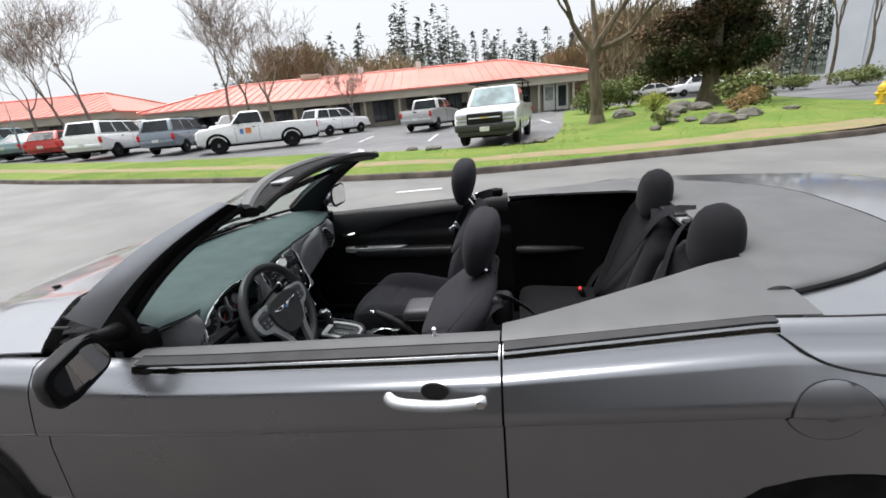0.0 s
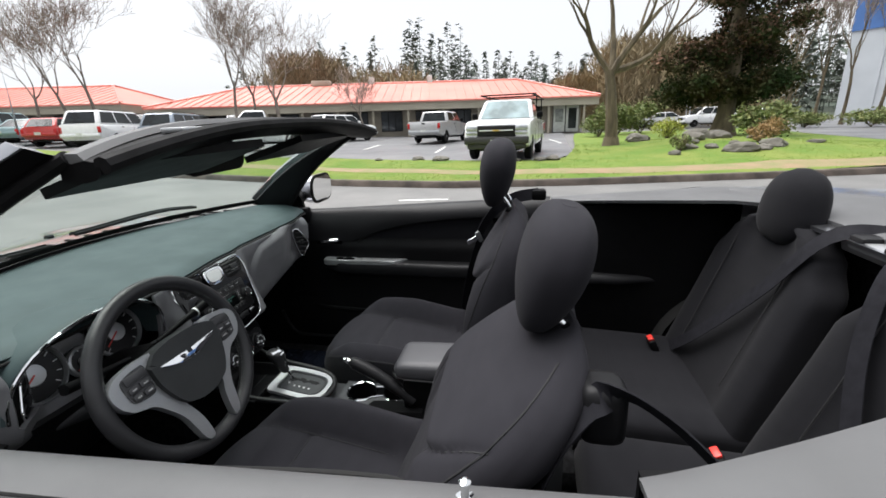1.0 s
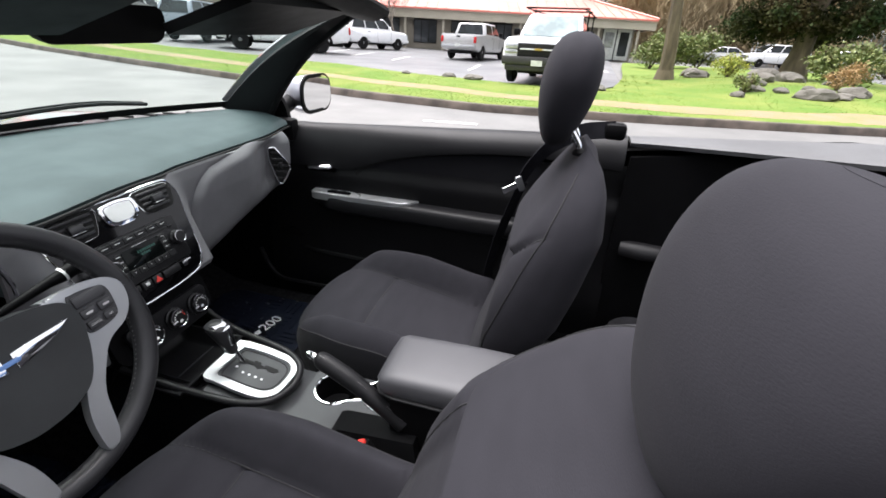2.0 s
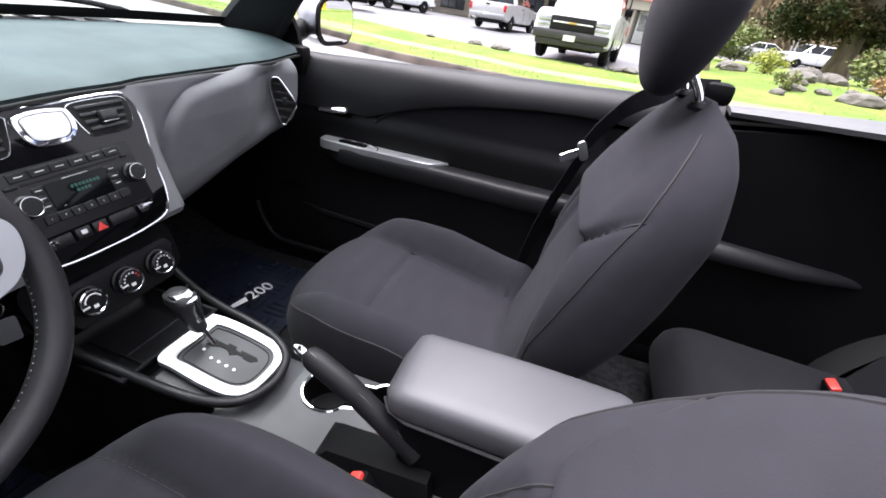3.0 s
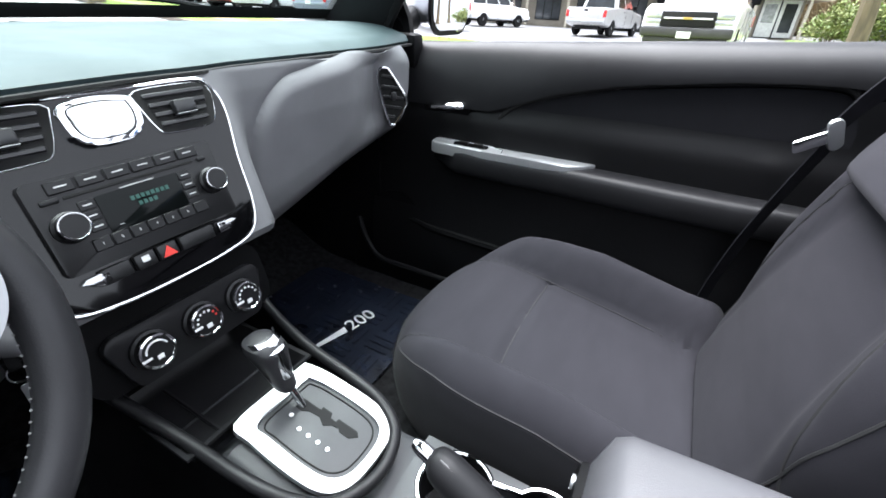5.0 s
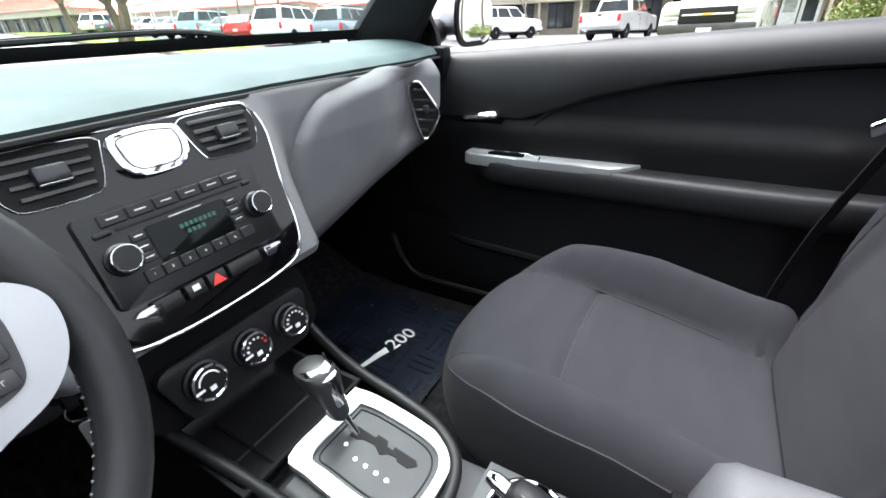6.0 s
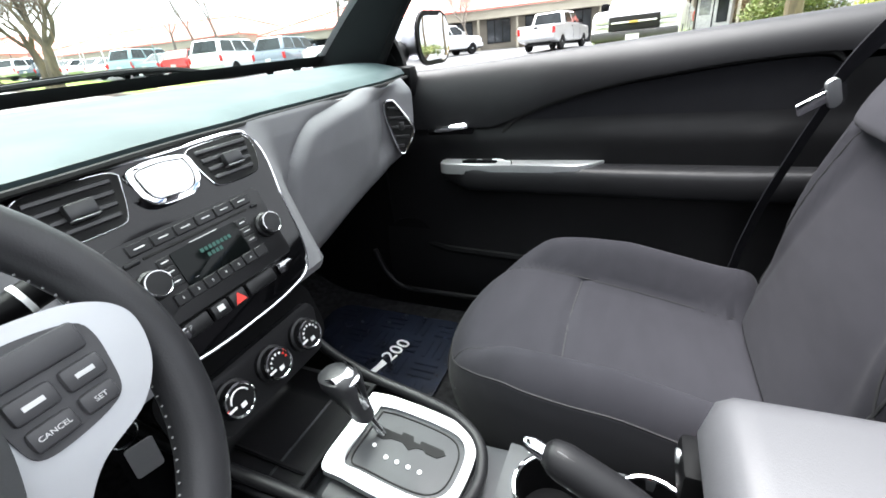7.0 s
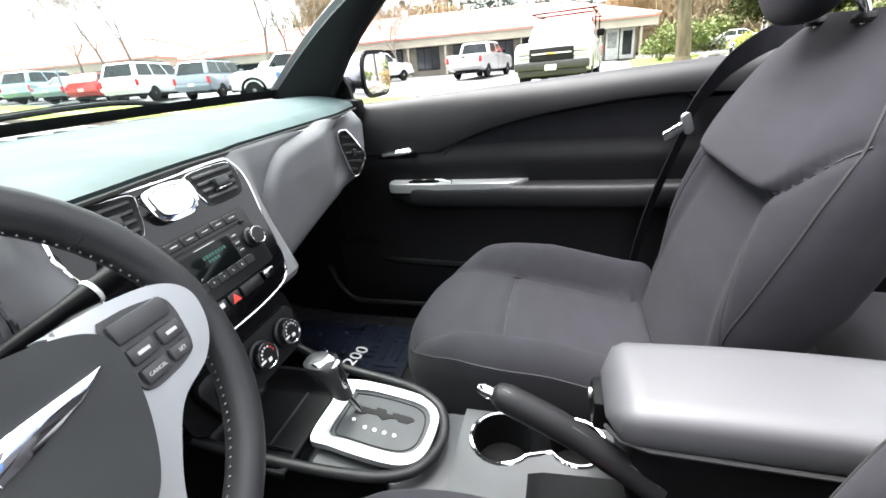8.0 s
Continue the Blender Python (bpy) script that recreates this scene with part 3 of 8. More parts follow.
hd_pad, hd_out = [], []
for k in range(33):
    y = lerp(-0.60, 0.60, k / 32)
    x, z = head_x(y), head_z(y)
    edge = 1 - 0.25 * (abs(y) / 0.6) ** 6
    dm = 1 - 0.62 * (abs(y) / 0.6) ** 3      # the header thins into the pillars
    hd_pad.append([(x - 0.03, y, z - 0.028), (x + 0.03 * dm, y, z - 0.042 * edge), (x + 0.085 * dm, y, z - 0.036 * edge), (x + 0.115 * dm, y, z - 0.018), (x + 0.11 * dm, y, z - 0.002), (x + 0.05 * dm, y, z + 0.002), (x - 0.03, y, z - 0.008)])
    hd_out.append([(x - 0.05, y, z - 0.016), (x - 0.035, y, z + 0.004), (x - 0.015, y, z + 0.012), (x + 0.008, y, z + 0.012), (x + 0.018, y, z + 0.002), (x - 0.02, y, z - 0.005)])
header = part("header_trim", loft(hd_pad), BLACK_TRIM, car, "black padded windshield header")
part("header_skin", loft(hd_out), TONNEAU, header, "grey windshield header skin")
part("header_seal", tube([(q[3][0] + 0.004, q[3][1], q[3][2] + 0.012) for q in hd_pad], 0.014, 8), RUBBER, header)
for s in (-1, 1):
    part("latch_plate", box(head_x(0.36) + 0.075, s * 0.36, head_z(0.36) + 0.003, 0.05, 0.10, 0.010, 0.003), SATIN, header)
    visor = sheet(lambda u, v: (lerp(head_x(0.3) + 0.07, head_x(0.3) - 0.13, u), s * lerp(0.10, 0.50, v), head_z(0.3) - 0.034 - 0.062 * u), 6, 8, 0.020)
    part("sun_visor", visor, BLACK_TRIM, car, "folded black sun visor")
part("rear_view_mirror", plate(rrect(0.24, 0.065, 0.025), 0.03, frame_at((-0.55, 0.0, 1.285), (0, -1, 0), (0.2, 0, 1)), 0.012, 3), BLACK_TRIM, car, "black inside mirror")
part("mirror_stalk", tube([(-0.56, 0.0, 1.29), (-0.60, 0.0, 1.33)], 0.01, 8), BLACK_TRIM, car)

# wipers
for pts in ([(-1.20, -0.05, 1.03), (-1.14, -0.3, 1.045), (-1.03, -0.62, 1.04)], [(-1.20, 0.60, 1.022), (-1.16, 0.35, 1.055), (-1.18, 0.02, 1.05)]):
    wp = part("wiper", tube(smooth_path(pts, 6), 0.008, 6, flat=0.6), BLACK_TRIM, car, "black windshield wiper")
    part("wiper_blade", tube(smooth_path([Vector(p) + Vector((0.02, 0, -0.002)) for p in pts], 6), 0.006, 6), RUBBER, wp)

# side mirrors
for s in (-1, 1):
    c = Vector((-0.715, 0.95, 1.052)) if s > 0 else Vector((-0.70, -0.955, 1.0))
    rings = []
    for k in range(9):
        t = k / 8
        sc = math.sqrt(max(0.0, 1 - (1 - t) ** 2.2)) * 0.97 + 0.03
        o = c + Vector((-0.115 * (1 - t), -s * 0.0 * t, -0.006 * (1 - t)))
        rings.append([(o.x + 0.06 * -p * s * s * 0.0 + 0.22 * (s * p) * 0.12, o.y + p * sc, o.z + q * sc + (0.32 * p * sc if s < 0 else 0.0)) for p, q in (rrect(0.212, 0.142, 0.055, 6) if s > 0 else rrect(0.172, 0.118, 0.045, 6))])
    shell = part("side_mirror", loft(rings), SILVER_PAINT if s > 0 else SOFT_BLACK, car, "silver door mirror" if s > 0 else "dark door mirror")
    back = frame_at(c + Vector((0.002, 0, 0)), (0.026, 1, 0.32 if s < 0 else 0), (0, 0, 1))
    part("mirror_bezel", ring_plate(rrect(0.214, 0.144, 0.056, 6) if s > 0 else rrect(0.174, 0.120, 0.046, 6), rrect(0.186, 0.118, 0.046, 6) if s > 0 else rrect(0.140, 0.082, 0.030, 6), 0.008, back, 0.002), BLACK_TRIM, shell)
    face = frame_at(c + Vector((0.005, 0, 0)), Vector((0.10 * s, 1, 0)) if s > 0 else Vector((0.25, 1, 0.32)), (0.0, 0, 1))
    part("mirror_glass", plate(rrect(0.196, 0.128, 0.05, 6) if s > 0 else rrect(0.148, 0.090, 0.034, 6), 0.002, face), MIRROR, shell, "door mirror glass", smooth=False)
    part("mirror_foot", tube([(-0.76, s * 0.73, 1.0), (-0.77, s * 0.80, 1.01), (-0.775, s * 0.88, 1.03)], [0.035, 0.028, 0.03], 10), BLACK_TRIM, shell)


# wheels
def wheel(parent, x, s):
    m = Matrix.Translation((x, s * 0.745, 0.335)) @ Matrix.Rotation(radians(-90 * s), 4, 'X')
    tyre = part("wheel", lathe([(0.215, -0.09), (0.29, -0.105), (0.325, -0.09), (0.335, -0.05), (0.335, 0.05), (0.325, 0.09), (0.29, 0.105), (0.225, 0.09)], 36, m), RUBBER, parent, "tyre with alloy rim")
    part("rim", lathe([(0.225, -0.07), (0.225, 0.085), (0.205, 0.085), (0.19, 0.05), (0.19, -0.07)], 30, m), SATIN, tyre)
    for k in range(5):
        part("spoke", box(0.11, 0, 0.062, 0.19, 0.05, 0.025, 0.008, 2, m @ Matrix.Rotation(2 * math.pi * k / 5, 4, 'Z')), SATIN, tyre)
    part("hub_cap", lathe([(0.05, 0.03), (0.05, 0.075), (0.03, 0.082), (0.001, 0.083)], 16, m), SATIN, tyre)


for s in (-1, 1):
    wheel(car, AXLE_F, s)
    wheel(car, AXLE_R, s)


# ---------------------------------------------------------------- dashboard
def smooth(a, b, t):
    t = max(0.0, min(1.0, (t - a) / (b - a)))
    return t * t * (3 - 2 * t)


def lip_x(y):
    return -0.655 - 0.035 * smooth(0.50, 0.72, abs(y)) + 0.03 * smooth(0.05, -0.2, y) * smooth(-0.72, -0.6, y)


def dash_top_fn(u, v):
    y = lerp(-0.705, 0.705, v)
    x = lerp(lip_x(y) + 0.002 + 0.012 * smooth(0.20, 0.14, abs(y - CY)), base_x(y) + 0.03, u)
    return (x, y, 0.988 + 0.024 * u + 0.012 * math.sin(math.pi * u) - 0.010 * (1 - smooth(0.0, 0.06, u)))


def stack_x(z):
    return -0.632 + (0.96 - z) * 0.40


def dash_face_fn(u, v):
    y = lerp(-0.705, 0.705, u)
    z = line(v, (0, 0.968), (0.08, 0.960), (0.2, 0.94), (0.35, 0.89), (0.55, 0.80), (0.75, 0.70), (0.88, 0.63), (1.0, 0.56))
    low = lerp(0.735, 0.825, smooth(0.14, 0.62, abs(y)))       # lower edge of the face
    x = line(z, (0.56, -0.665), (0.74, -0.668), (0.80, -0.660), (0.89, -0.645), (0.94, -0.643), (0.965, -0.645), (0.985, -0.654))
    under = max(0.0, low - z)
    x -= min(0.34, 1.6 * under * under / (under + 0.06))
    x += lip_x(y) + 0.655
    # a raised panel with a rounded upper inner corner, drawn by a soft groove
    da = y - lerp(0.160, 0.190, (z - 0.746) / 0.19)
    db = line(y, (0.19, 0.938), (0.33, 0.958), (0.47, 0.974), (0.60, 0.990)) - z
    d = 0.075 - math.hypot(0.075 - da, 0.075 - db) if da < 0.075 and db < 0.075 else min(da, db)
    x += (0.012 * smooth(-0.004, 0.022, d) - 0.004 * math.exp(-((d + 0.002) / 0.006) ** 2)) * smooth(0.555, 0.44, y) * smooth(low - 0.03, low + 0.04, z)
    x += (0.9 * max(0.0, min(0.075, abs(y) - 0.530)) - 2.2 * max(0.0, abs(y) - 0.600) - 0.034 * smooth(0.38, 0.53, abs(y))) * smooth(0.77, 0.85, z) * smooth(0.984, 0.940, z)
    mid = smooth(0.20, 0.150, abs(y - CY)) * smooth(0.725, 0.765, z)
    x = lerp(x, stack_x(z) - 0.010, mid)
    return (x, y, z)


dash = part("dashboard", sheet(dash_face_fn, 210, 84, 0.01, lambda u, v: not (abs(lerp(-0.705, 0.705, u) - CY) < 0.15 and v > 0.66) and not (-0.60 < lerp(-0.705, 0.705, u) < -0.255 and v < 0.44)), DASH_FACE, car, "dark grey moulded dashboard")
part("dash_pad", sheet(dash_top_fn, 20, 60, 0.015), DASH_TOP, dash, "dark soft dashboard top")
part("dash_seam", tube([Vector(dash_top_fn(0.0, k / 50)) + Vector((0.005, 0, -0.008)) for k in range(51)], 0.0036, 6), DARK_GAP, dash)
for s in (-1, 1):
    part("dash_end_cap", box(-0.83, s * 0.726, 0.955, 0.32, 0.046, 0.078, 0.012), BLACK_TRIM, dash)
part("glove_box_gap", tube([dash_face_fn((y + 0.705) / 1.41, 0.80) for y in (0.17, 0.3, 0.45, 0.6)], 0.003, 6), DARK_GAP, dash)

VENT_GREY = material("charcoal_vent_plastic", (0.016, 0.0163, 0.0175), 0.36, vary=0.06, scale=30, spec=0.5)
STACK = frame_at((stack_x(0.96), CY, 0.96), (0, 1, 0), (-0.40, 0, 1.0)) @ Matrix.Translation((0.003, -0.015, 0)) @ Matrix.Diagonal((0.93, 0.82, 1, 1))
ROUND = Matrix.Diagonal((1 / 0.93, 1 / 0.82, 1, 1))


def st(u, w, n=0.0):
    return STACK @ Matrix.Translation((u, w, n))


def stack_outline(grow=0.0):
    pts = [(-0.165, -0.03), (-0.155, 0.012), (-0.125, 0.022), (0.0, 0.020), (0.125, 0.022), (0.15, 0.010), (0.16, -0.03), (0.148, -0.11), (0.140, -0.19), (0.12, -0.232), (0.07, -0.245), (0.0, -0.248), (-0.07, -0.245), (-0.12, -0.232), (-0.140, -0.19), (-0.150, -0.11)]
    loop = pts + pts[:1]
    path = smooth_path([(x * (1 + grow), (y + 0.11) * (1 + grow) - 0.11, 0) for x, y in loop], 5)[:-1]
    return [(p.x, p.y) for p in path][::-1]


part("stack_panel", plate(stack_outline(), 0.012, st(0, 0, -0.008), 0.004), GLOSS_BLACK, dash, "glossy black centre stack")
part("stack_trim", tube([(STACK @ Vector((x, y, 0.002))) for x, y in stack_outline(0.012)], 0.0024, 8, closed=True), CHROME, dash, "chrome centre stack trim")
for s in (-1, 1):
    ol = [(s * x, (y - 0.012) * 0.86 + 0.017) for x, y in ((0.043, 0.004), (0.058, 0.012), (0.125, 0.012), (0.145, 0.002), (0.147, -0.022), (0.138, -0.055), (0.122, -0.064), (0.075, -0.064), (0.058, -0.054))]
    ol = [(p.x, p.y) for p in smooth_path([(x, y, 0) for x, y in ol + ol[:1]], 3)[:-1]]
    part("vent_trim", tube([STACK @ Vector((x, y, 0.005)) for x, y in ol], 0.0013, 6, closed=True), CHROME, dash)
    inner = [(x * 1.0, y) for x, y in (ol if s < 0 else ol[::-1])]
    part("vent_well", plate(inner if s < 0 else inner, 0.003, st(0, 0, 0.0035)), DARK_GAP, dash)
    for k in range(4):
        w = 0.0065 - 0.0138 * k
        part("vent_slat", box(s * 0.0965, w, 0.006, 0.084 - 0.006 * k, 0.0062, 0.006, 0.001, 1, STACK), VENT_GREY, dash)
    part("vent_tab", box(s * 0.098, -0.016, 0.013, 0.03, 0.021, 0.012, 0.004, 2, STACK), VENT_GREY, dash)
    part("vent_tab_rim", box(s * 0.098, -0.0265, 0.013, 0.028, 0.002, 0.011, 0.0008, 1, STACK), SATIN, dash)
# chrome clock between the vents
ck = [(0.042, 0.012), (0.046, -0.012), (0.040, -0.040), (0.022, -0.053), (-0.022, -0.053), (-0.040, -0.040), (-0.046, -0.012), (-0.042, 0.012), (0.0, 0.018)]
ck = [(p.x, p.y) for p in smooth_path([(x * 0.90, (y - 0.018) * 0.84 + 0.0145, 0) for x, y in ck + ck[:1]], 4)[:-1]]
clock = part("dash_clock", plate(ck[::-1], 0.012, st(0, 0, 0.003), 0.003, 3), CHROME, dash, "chrome-framed dashboard clock")
# white of the reflected sky is put into the clock face's colour
CLOCK_FACE = material("sky_white_clock_face", (0.78, 0.79, 0.78), 0.25, vary=0.03, rough_vary=0.02)
part("clock_face", plate([(x * 0.76, (y + 0.018) * 0.70 - 0.017) for x, y in ck[::-1]], 0.0015, st(0, 0, 0.0148), 0.0005), CLOCK_FACE, dash, "pale clock face")
part("clock_rim", tube([STACK @ Vector((x * 0.8, (y + 0.018) * 0.77 - 0.017, 0.0155)) for x, y in ck], 0.0008, 6, closed=True), GLOSS_BLACK, dash)

# radio
radio = part("radio", plate(rrect(0.214, 0.120, 0.006), 0.010, st(0, -0.130, 0.002), 0.003), STACK_BLACK, dash, "black radio with two knobs")
for k in range(6):
    part("radio_button", box(-0.0725 + 0.029 * k, -0.082, 0.0125, 0.0272, 0.0155, 0.004, 0.0012, 1, STACK), STACK_BLACK, dash)
    part("button_mark", box(-0.0725 + 0.029 * k, -0.082, 0.0148, 0.012, 0.0015, 0.0005, m=STACK), GREY_INK, dash)
part("disc_slot", box(0.0, -0.0965, 0.0125, 0.150, 0.0035, 0.002, 0.0005, 1, STACK), DARK_GAP, dash)
part("eject_button", box(-0.088, -0.0965, 0.013, 0.018, 0.007, 0.004, 0.002, 2, STACK), STACK_BLACK, dash)
part("slot_button", box(0.088, -0.0965, 0.013, 0.012, 0.006, 0.004, 0.002, 2, STACK), STACK_BLACK, dash)
part("radio_legend", box(0.0, -0.1035, 0.0124, 0.04, 0.0012, 0.0005, m=STACK), GREY_INK, dash)
part("radio_display", plate(rrect(0.096, 0.050, 0.003), 0.002, st(-0.001, -0.130, 0.0118), 0.0008), LCD, dash, "dark radio display")
for y, wd, ox in ((-0.121, 0.05, 0.012), (-0.130, 0.026, 0.006)):
    for k in range(int(wd / 0.006)):
        part("display_segment", box(ox - wd / 2 + 0.006 * k, y, 0.0142, 0.0042, 0.0058, 0.0003, m=STACK), LCD_TEXT, dash)
for k in range(7):
    part("preset_button", box(-0.063 + 0.0205 * k, -0.1635, 0.0125, 0.0192, 0.0165, 0.004, 0.0012, 1, STACK), STACK_BLACK, dash)
    if k < 6:
        part("preset_mark", text_mesh(str(k + 1), 0.0052, st(-0.063 + 0.0205 * k, -0.1635, 0.0149)), GREY_INK, dash, smooth=False)
for s in (-1, 1):
    for k in range(3):
        part("radio_key", box(s * 0.0575 - 0.001, -0.112 - 0.0145 * k, 0.0125, 0.017, 0.0125, 0.003, 0.001, 1, STACK), STACK_BLACK, dash)
        part("key_mark", box(s * 0.0575 - 0.001, -0.112 - 0.0145 * k, 0.0142, 0.009, 0.0015, 0.0005, m=STACK), GREY_INK, dash)
    kn = st(s * 0.086 + 0.003, -0.132, 0.012) @ ROUND
    part("radio_knob", lathe([(0.0165, 0), (0.0165, 0.004), (0.0140, 0.006), (0.0136, 0.014), (0.0122, 0.016), (0.001, 0.0162)], 28, kn), STACK_BLACK, dash, "ribbed black knob")
    part("knob_ring", lathe([(0.0141, 0.0130), (0.0147, 0.0142), (0.0141, 0.0162), (0.0130, 0.0165), (0.0124, 0.0158)], 28, kn), DARK_CHROME, dash)
part("source_mark", text_mesh("---", 0.005, st(-0.036, -0.148, 0.0142)), GREY_INK, dash, smooth=False)
# row of switches under the radio
for u, w in ((-0.064, 0.034), (-0.031, 0.026), (-0.003, 0.026), (0.038, 0.050)):
    part("stack_switch", box(u, -0.205, 0.008, w - 0.002, 0.021, 0.008, 0.002, 2, STACK), STACK_BLACK, dash)
for s in (-1, 1):
    tip = [(0.070, -0.197), (0.070, -0.213), (0.084, -0.214), (0.101, -0.203), (0.094, -0.198)]
    ol = [(s * x, y) for x, y in tip]
    part("switch_end", plate(ol if s < 0 else ol[::-1], 0.008, st(0, 0, 0.004), 0.002), DARK_CHROME, dash)
tri = [(-0.009, -0.0135), (0.009, -0.0135), (0.0, 0.006)]
part("hazard_mark", plate([(x - 0.003, y * 0.8 - 0.202) for x, y in tri], 0.0006, st(0, 0, 0.0121)), RED_PLASTIC, dash, "red hazard triangle", smooth=False)
part("switch_mark", box(-0.031, -0.203, 0.0122, 0.009, 0.008, 0.0004, m=STACK), GREY_INK, dash)

# climate panel
CLIM = frame_at((-0.566, CY, 0.684), (0, 1, 0), (-0.30, 0, 1.0)) @ Matrix.Translation((0.013, -0.010, 0)) @ Matrix.Diagonal((0.92, 0.92, 1, 1))
part("climate_panel", plate([(x * (1 - 0.12 * (y < 0)), y) for x, y in rrect(0.235, 0.082, 0.018, 5)], 0.012, CLIM @ Matrix.Translation((0, 0, -0.006)), 0.003), CLIMATE, dash, "dark grey climate panel")
for k, u in enumerate((-0.070, 0.002, 0.072)):
    kn = CLIM @ Matrix.Translation((u, 0.002, 0.006))
    part("climate_knob", lathe([(0.027, 0), (0.027, 0.006), (0.0235, 0.008), (0.0225, 0.017), (0.020, 0.019), (0.001, 0.0192)], 30, kn), STACK_BLACK, dash, "round climate dial with chrome rim")
    part("dial_rim", lathe([(0.0232, 0.0155), (0.0240, 0.017), (0.0232, 0.0195), (0.0205, 0.0200), (0.0195, 0.0188)], 30, kn), CHROME, dash)
    arc = [kn @ Vector((0.0145 * math.cos(a), 0.0145 * math.sin(a), 0.0195)) for a in [radians(20 + 150 * q / 14) for q in range(15)]]
    if k == 0:
        part("dial_scale", tube(arc, 0.0012, 5), WHITE_INK, dash)
    else:
        for q in range(7):
            a = radians(10 + 160 * q / 6)
            part("dial_mark", box(0, 0, 0.0195, 0.003, 0.003, 0.0006, m=kn @ Matrix.Translation((0.0145 * math.cos(a), 0.0145 * math.sin(a), 0))), RED_PLASTIC if (k == 1 and q < 2) else WHITE_INK, dash, smooth=False)
    part("dial_symbol", box(0.0, -0.008, 0.0195, 0.008, 0.006, 0.0006, m=kn), WHITE_INK, dash, smooth=False)
    part("dial_pointer", box(-0.016, -0.004, 0.0198, 0.012, 0.0032, 0.001, m=kn), WHITE_INK, dash, smooth=False)

# end vents on the angled ends of the dashboard
for s in (-1, 1):
    ev = frame_at((-0.643, s * 0.561, 0.873), (0.67, 0.74, 0.0) if s > 0 else (-0.67, 0.74, 0.0), (0, 0, 1.0))
    o2 = [(-0.030, 0.056), (-0.024, 0.061), (-0.012, 0.061), (-0.004, 0.054), (0.030, 0.004), (0.034, -0.008), (0.032, -0.018), (0.008, -0.058), (0.000, -0.060), (-0.008, -0.054), (-0.026, 0.010), (-0.031, 0.040)]
    if s < 0:
        o2 = [(-x, y) for x, y in o2[::-1]]
    o2 = [(p.x, p.y) for p in smooth_path([(x, y, 0) for x, y in o2 + o2[:1]], 4)[:-1]]
    part("end_vent_trim", tube([ev @ Vector((x, y, 0.006)) for x, y in o2], 0.0032, 8, closed=True), CHROME, dash)
    part("end_vent_well", plate(o2[::-1], 0.010, ev @ Matrix.Translation((0, 0, -0.006))), DARK_GAP, dash)
    for k in range(5):
        yy = 0.042 - 0.021 * k
        x0, x1 = line(yy, (-0.055, -0.008), (0.010, -0.026), (0.05, -0.030)), line(yy, (-0.055, 0.006), (-0.010, 0.033), (0.005, 0.029), (0.055, -0.004))
        part("end_vent_slat", box(s * 0.5 * (x0 + x1), yy, 0.006, (x1 - x0) * 0.94, 0.006, 0.004, 0.001, 1, ev @ Matrix.Rotation(radians(-8 * s), 4, 'Z')), VENT_GREY, dash)
    part("end_vent_tab", box(s * 0.004, 0.002, 0.010, 0.012, 0.018, 0.008, 0.002, 2, ev), VENT_GREY, dash)
    dv = frame_at((-0.666, s * 0.551, 0.952), (0.67, 0.74, 0.0) if s > 0 else (-0.67, 0.74, 0.0), (0, 0, 1.0))
    part("demister_vent", plate(rrect(0.022, 0.032, 0.007), 0.006, dv, 0.002), DARK_GAP, dash)
    for k in range(3):
        part("demister_slat", box(0, -0.009 + 0.009 * k, 0.007, 0.018, 0.003, 0.002, m=dv), VENT_GREY, dash)

# instrument cluster
HOOD = []
for k in range(25):
    a = math.pi * k / 24
    y, z = -0.428 + 0.190 * math.cos(a), 0.865 + 0.150 * math.sin(a) ** 0.8
    HOOD.append((y, z))
rings = []
for x, g in ((-0.80, 0.85), (-0.70, 0.97), (-0.60, 1.0), (-0.585, 1.0), (-0.580, 0.985), (-0.585, 0.95), (-0.69, 0.90)):
    rings.append([(x - 0.03 * (1 - math.sin(math.pi * k / 24)), -0.428 + (y + 0.428) * g, 0.865 + (z - 0.865) * g) for k, (y, z) in enumerate(HOOD)])
part("cluster_hood", loft(rings, cap=False, closed=False), DASH_TOP, dash, "dark soft instrument hood")
part("cluster_trim", tube([(-0.577 - 0.03 * (1 - math.sin(math.pi * k / 24)), -0.428 + (y + 0.428) * 0.965, 0.865 + (z - 0.865) * 0.965) for k, (y, z) in enumerate(HOOD)], 0.004, 8), CHROME, dash, "chrome instrument trim")
CL = frame_at((-0.675, -0.42, 0.905), (0, 1, 0), (-0.35, 0, 1))
part("cluster_face", plate([(x, y) for x, y in rrect(0.37, 0.15, 0.06, 6)], 0.006, CL @ Matrix.Translation((0, 0, -0.006))), GLOSS_BLACK, dash)
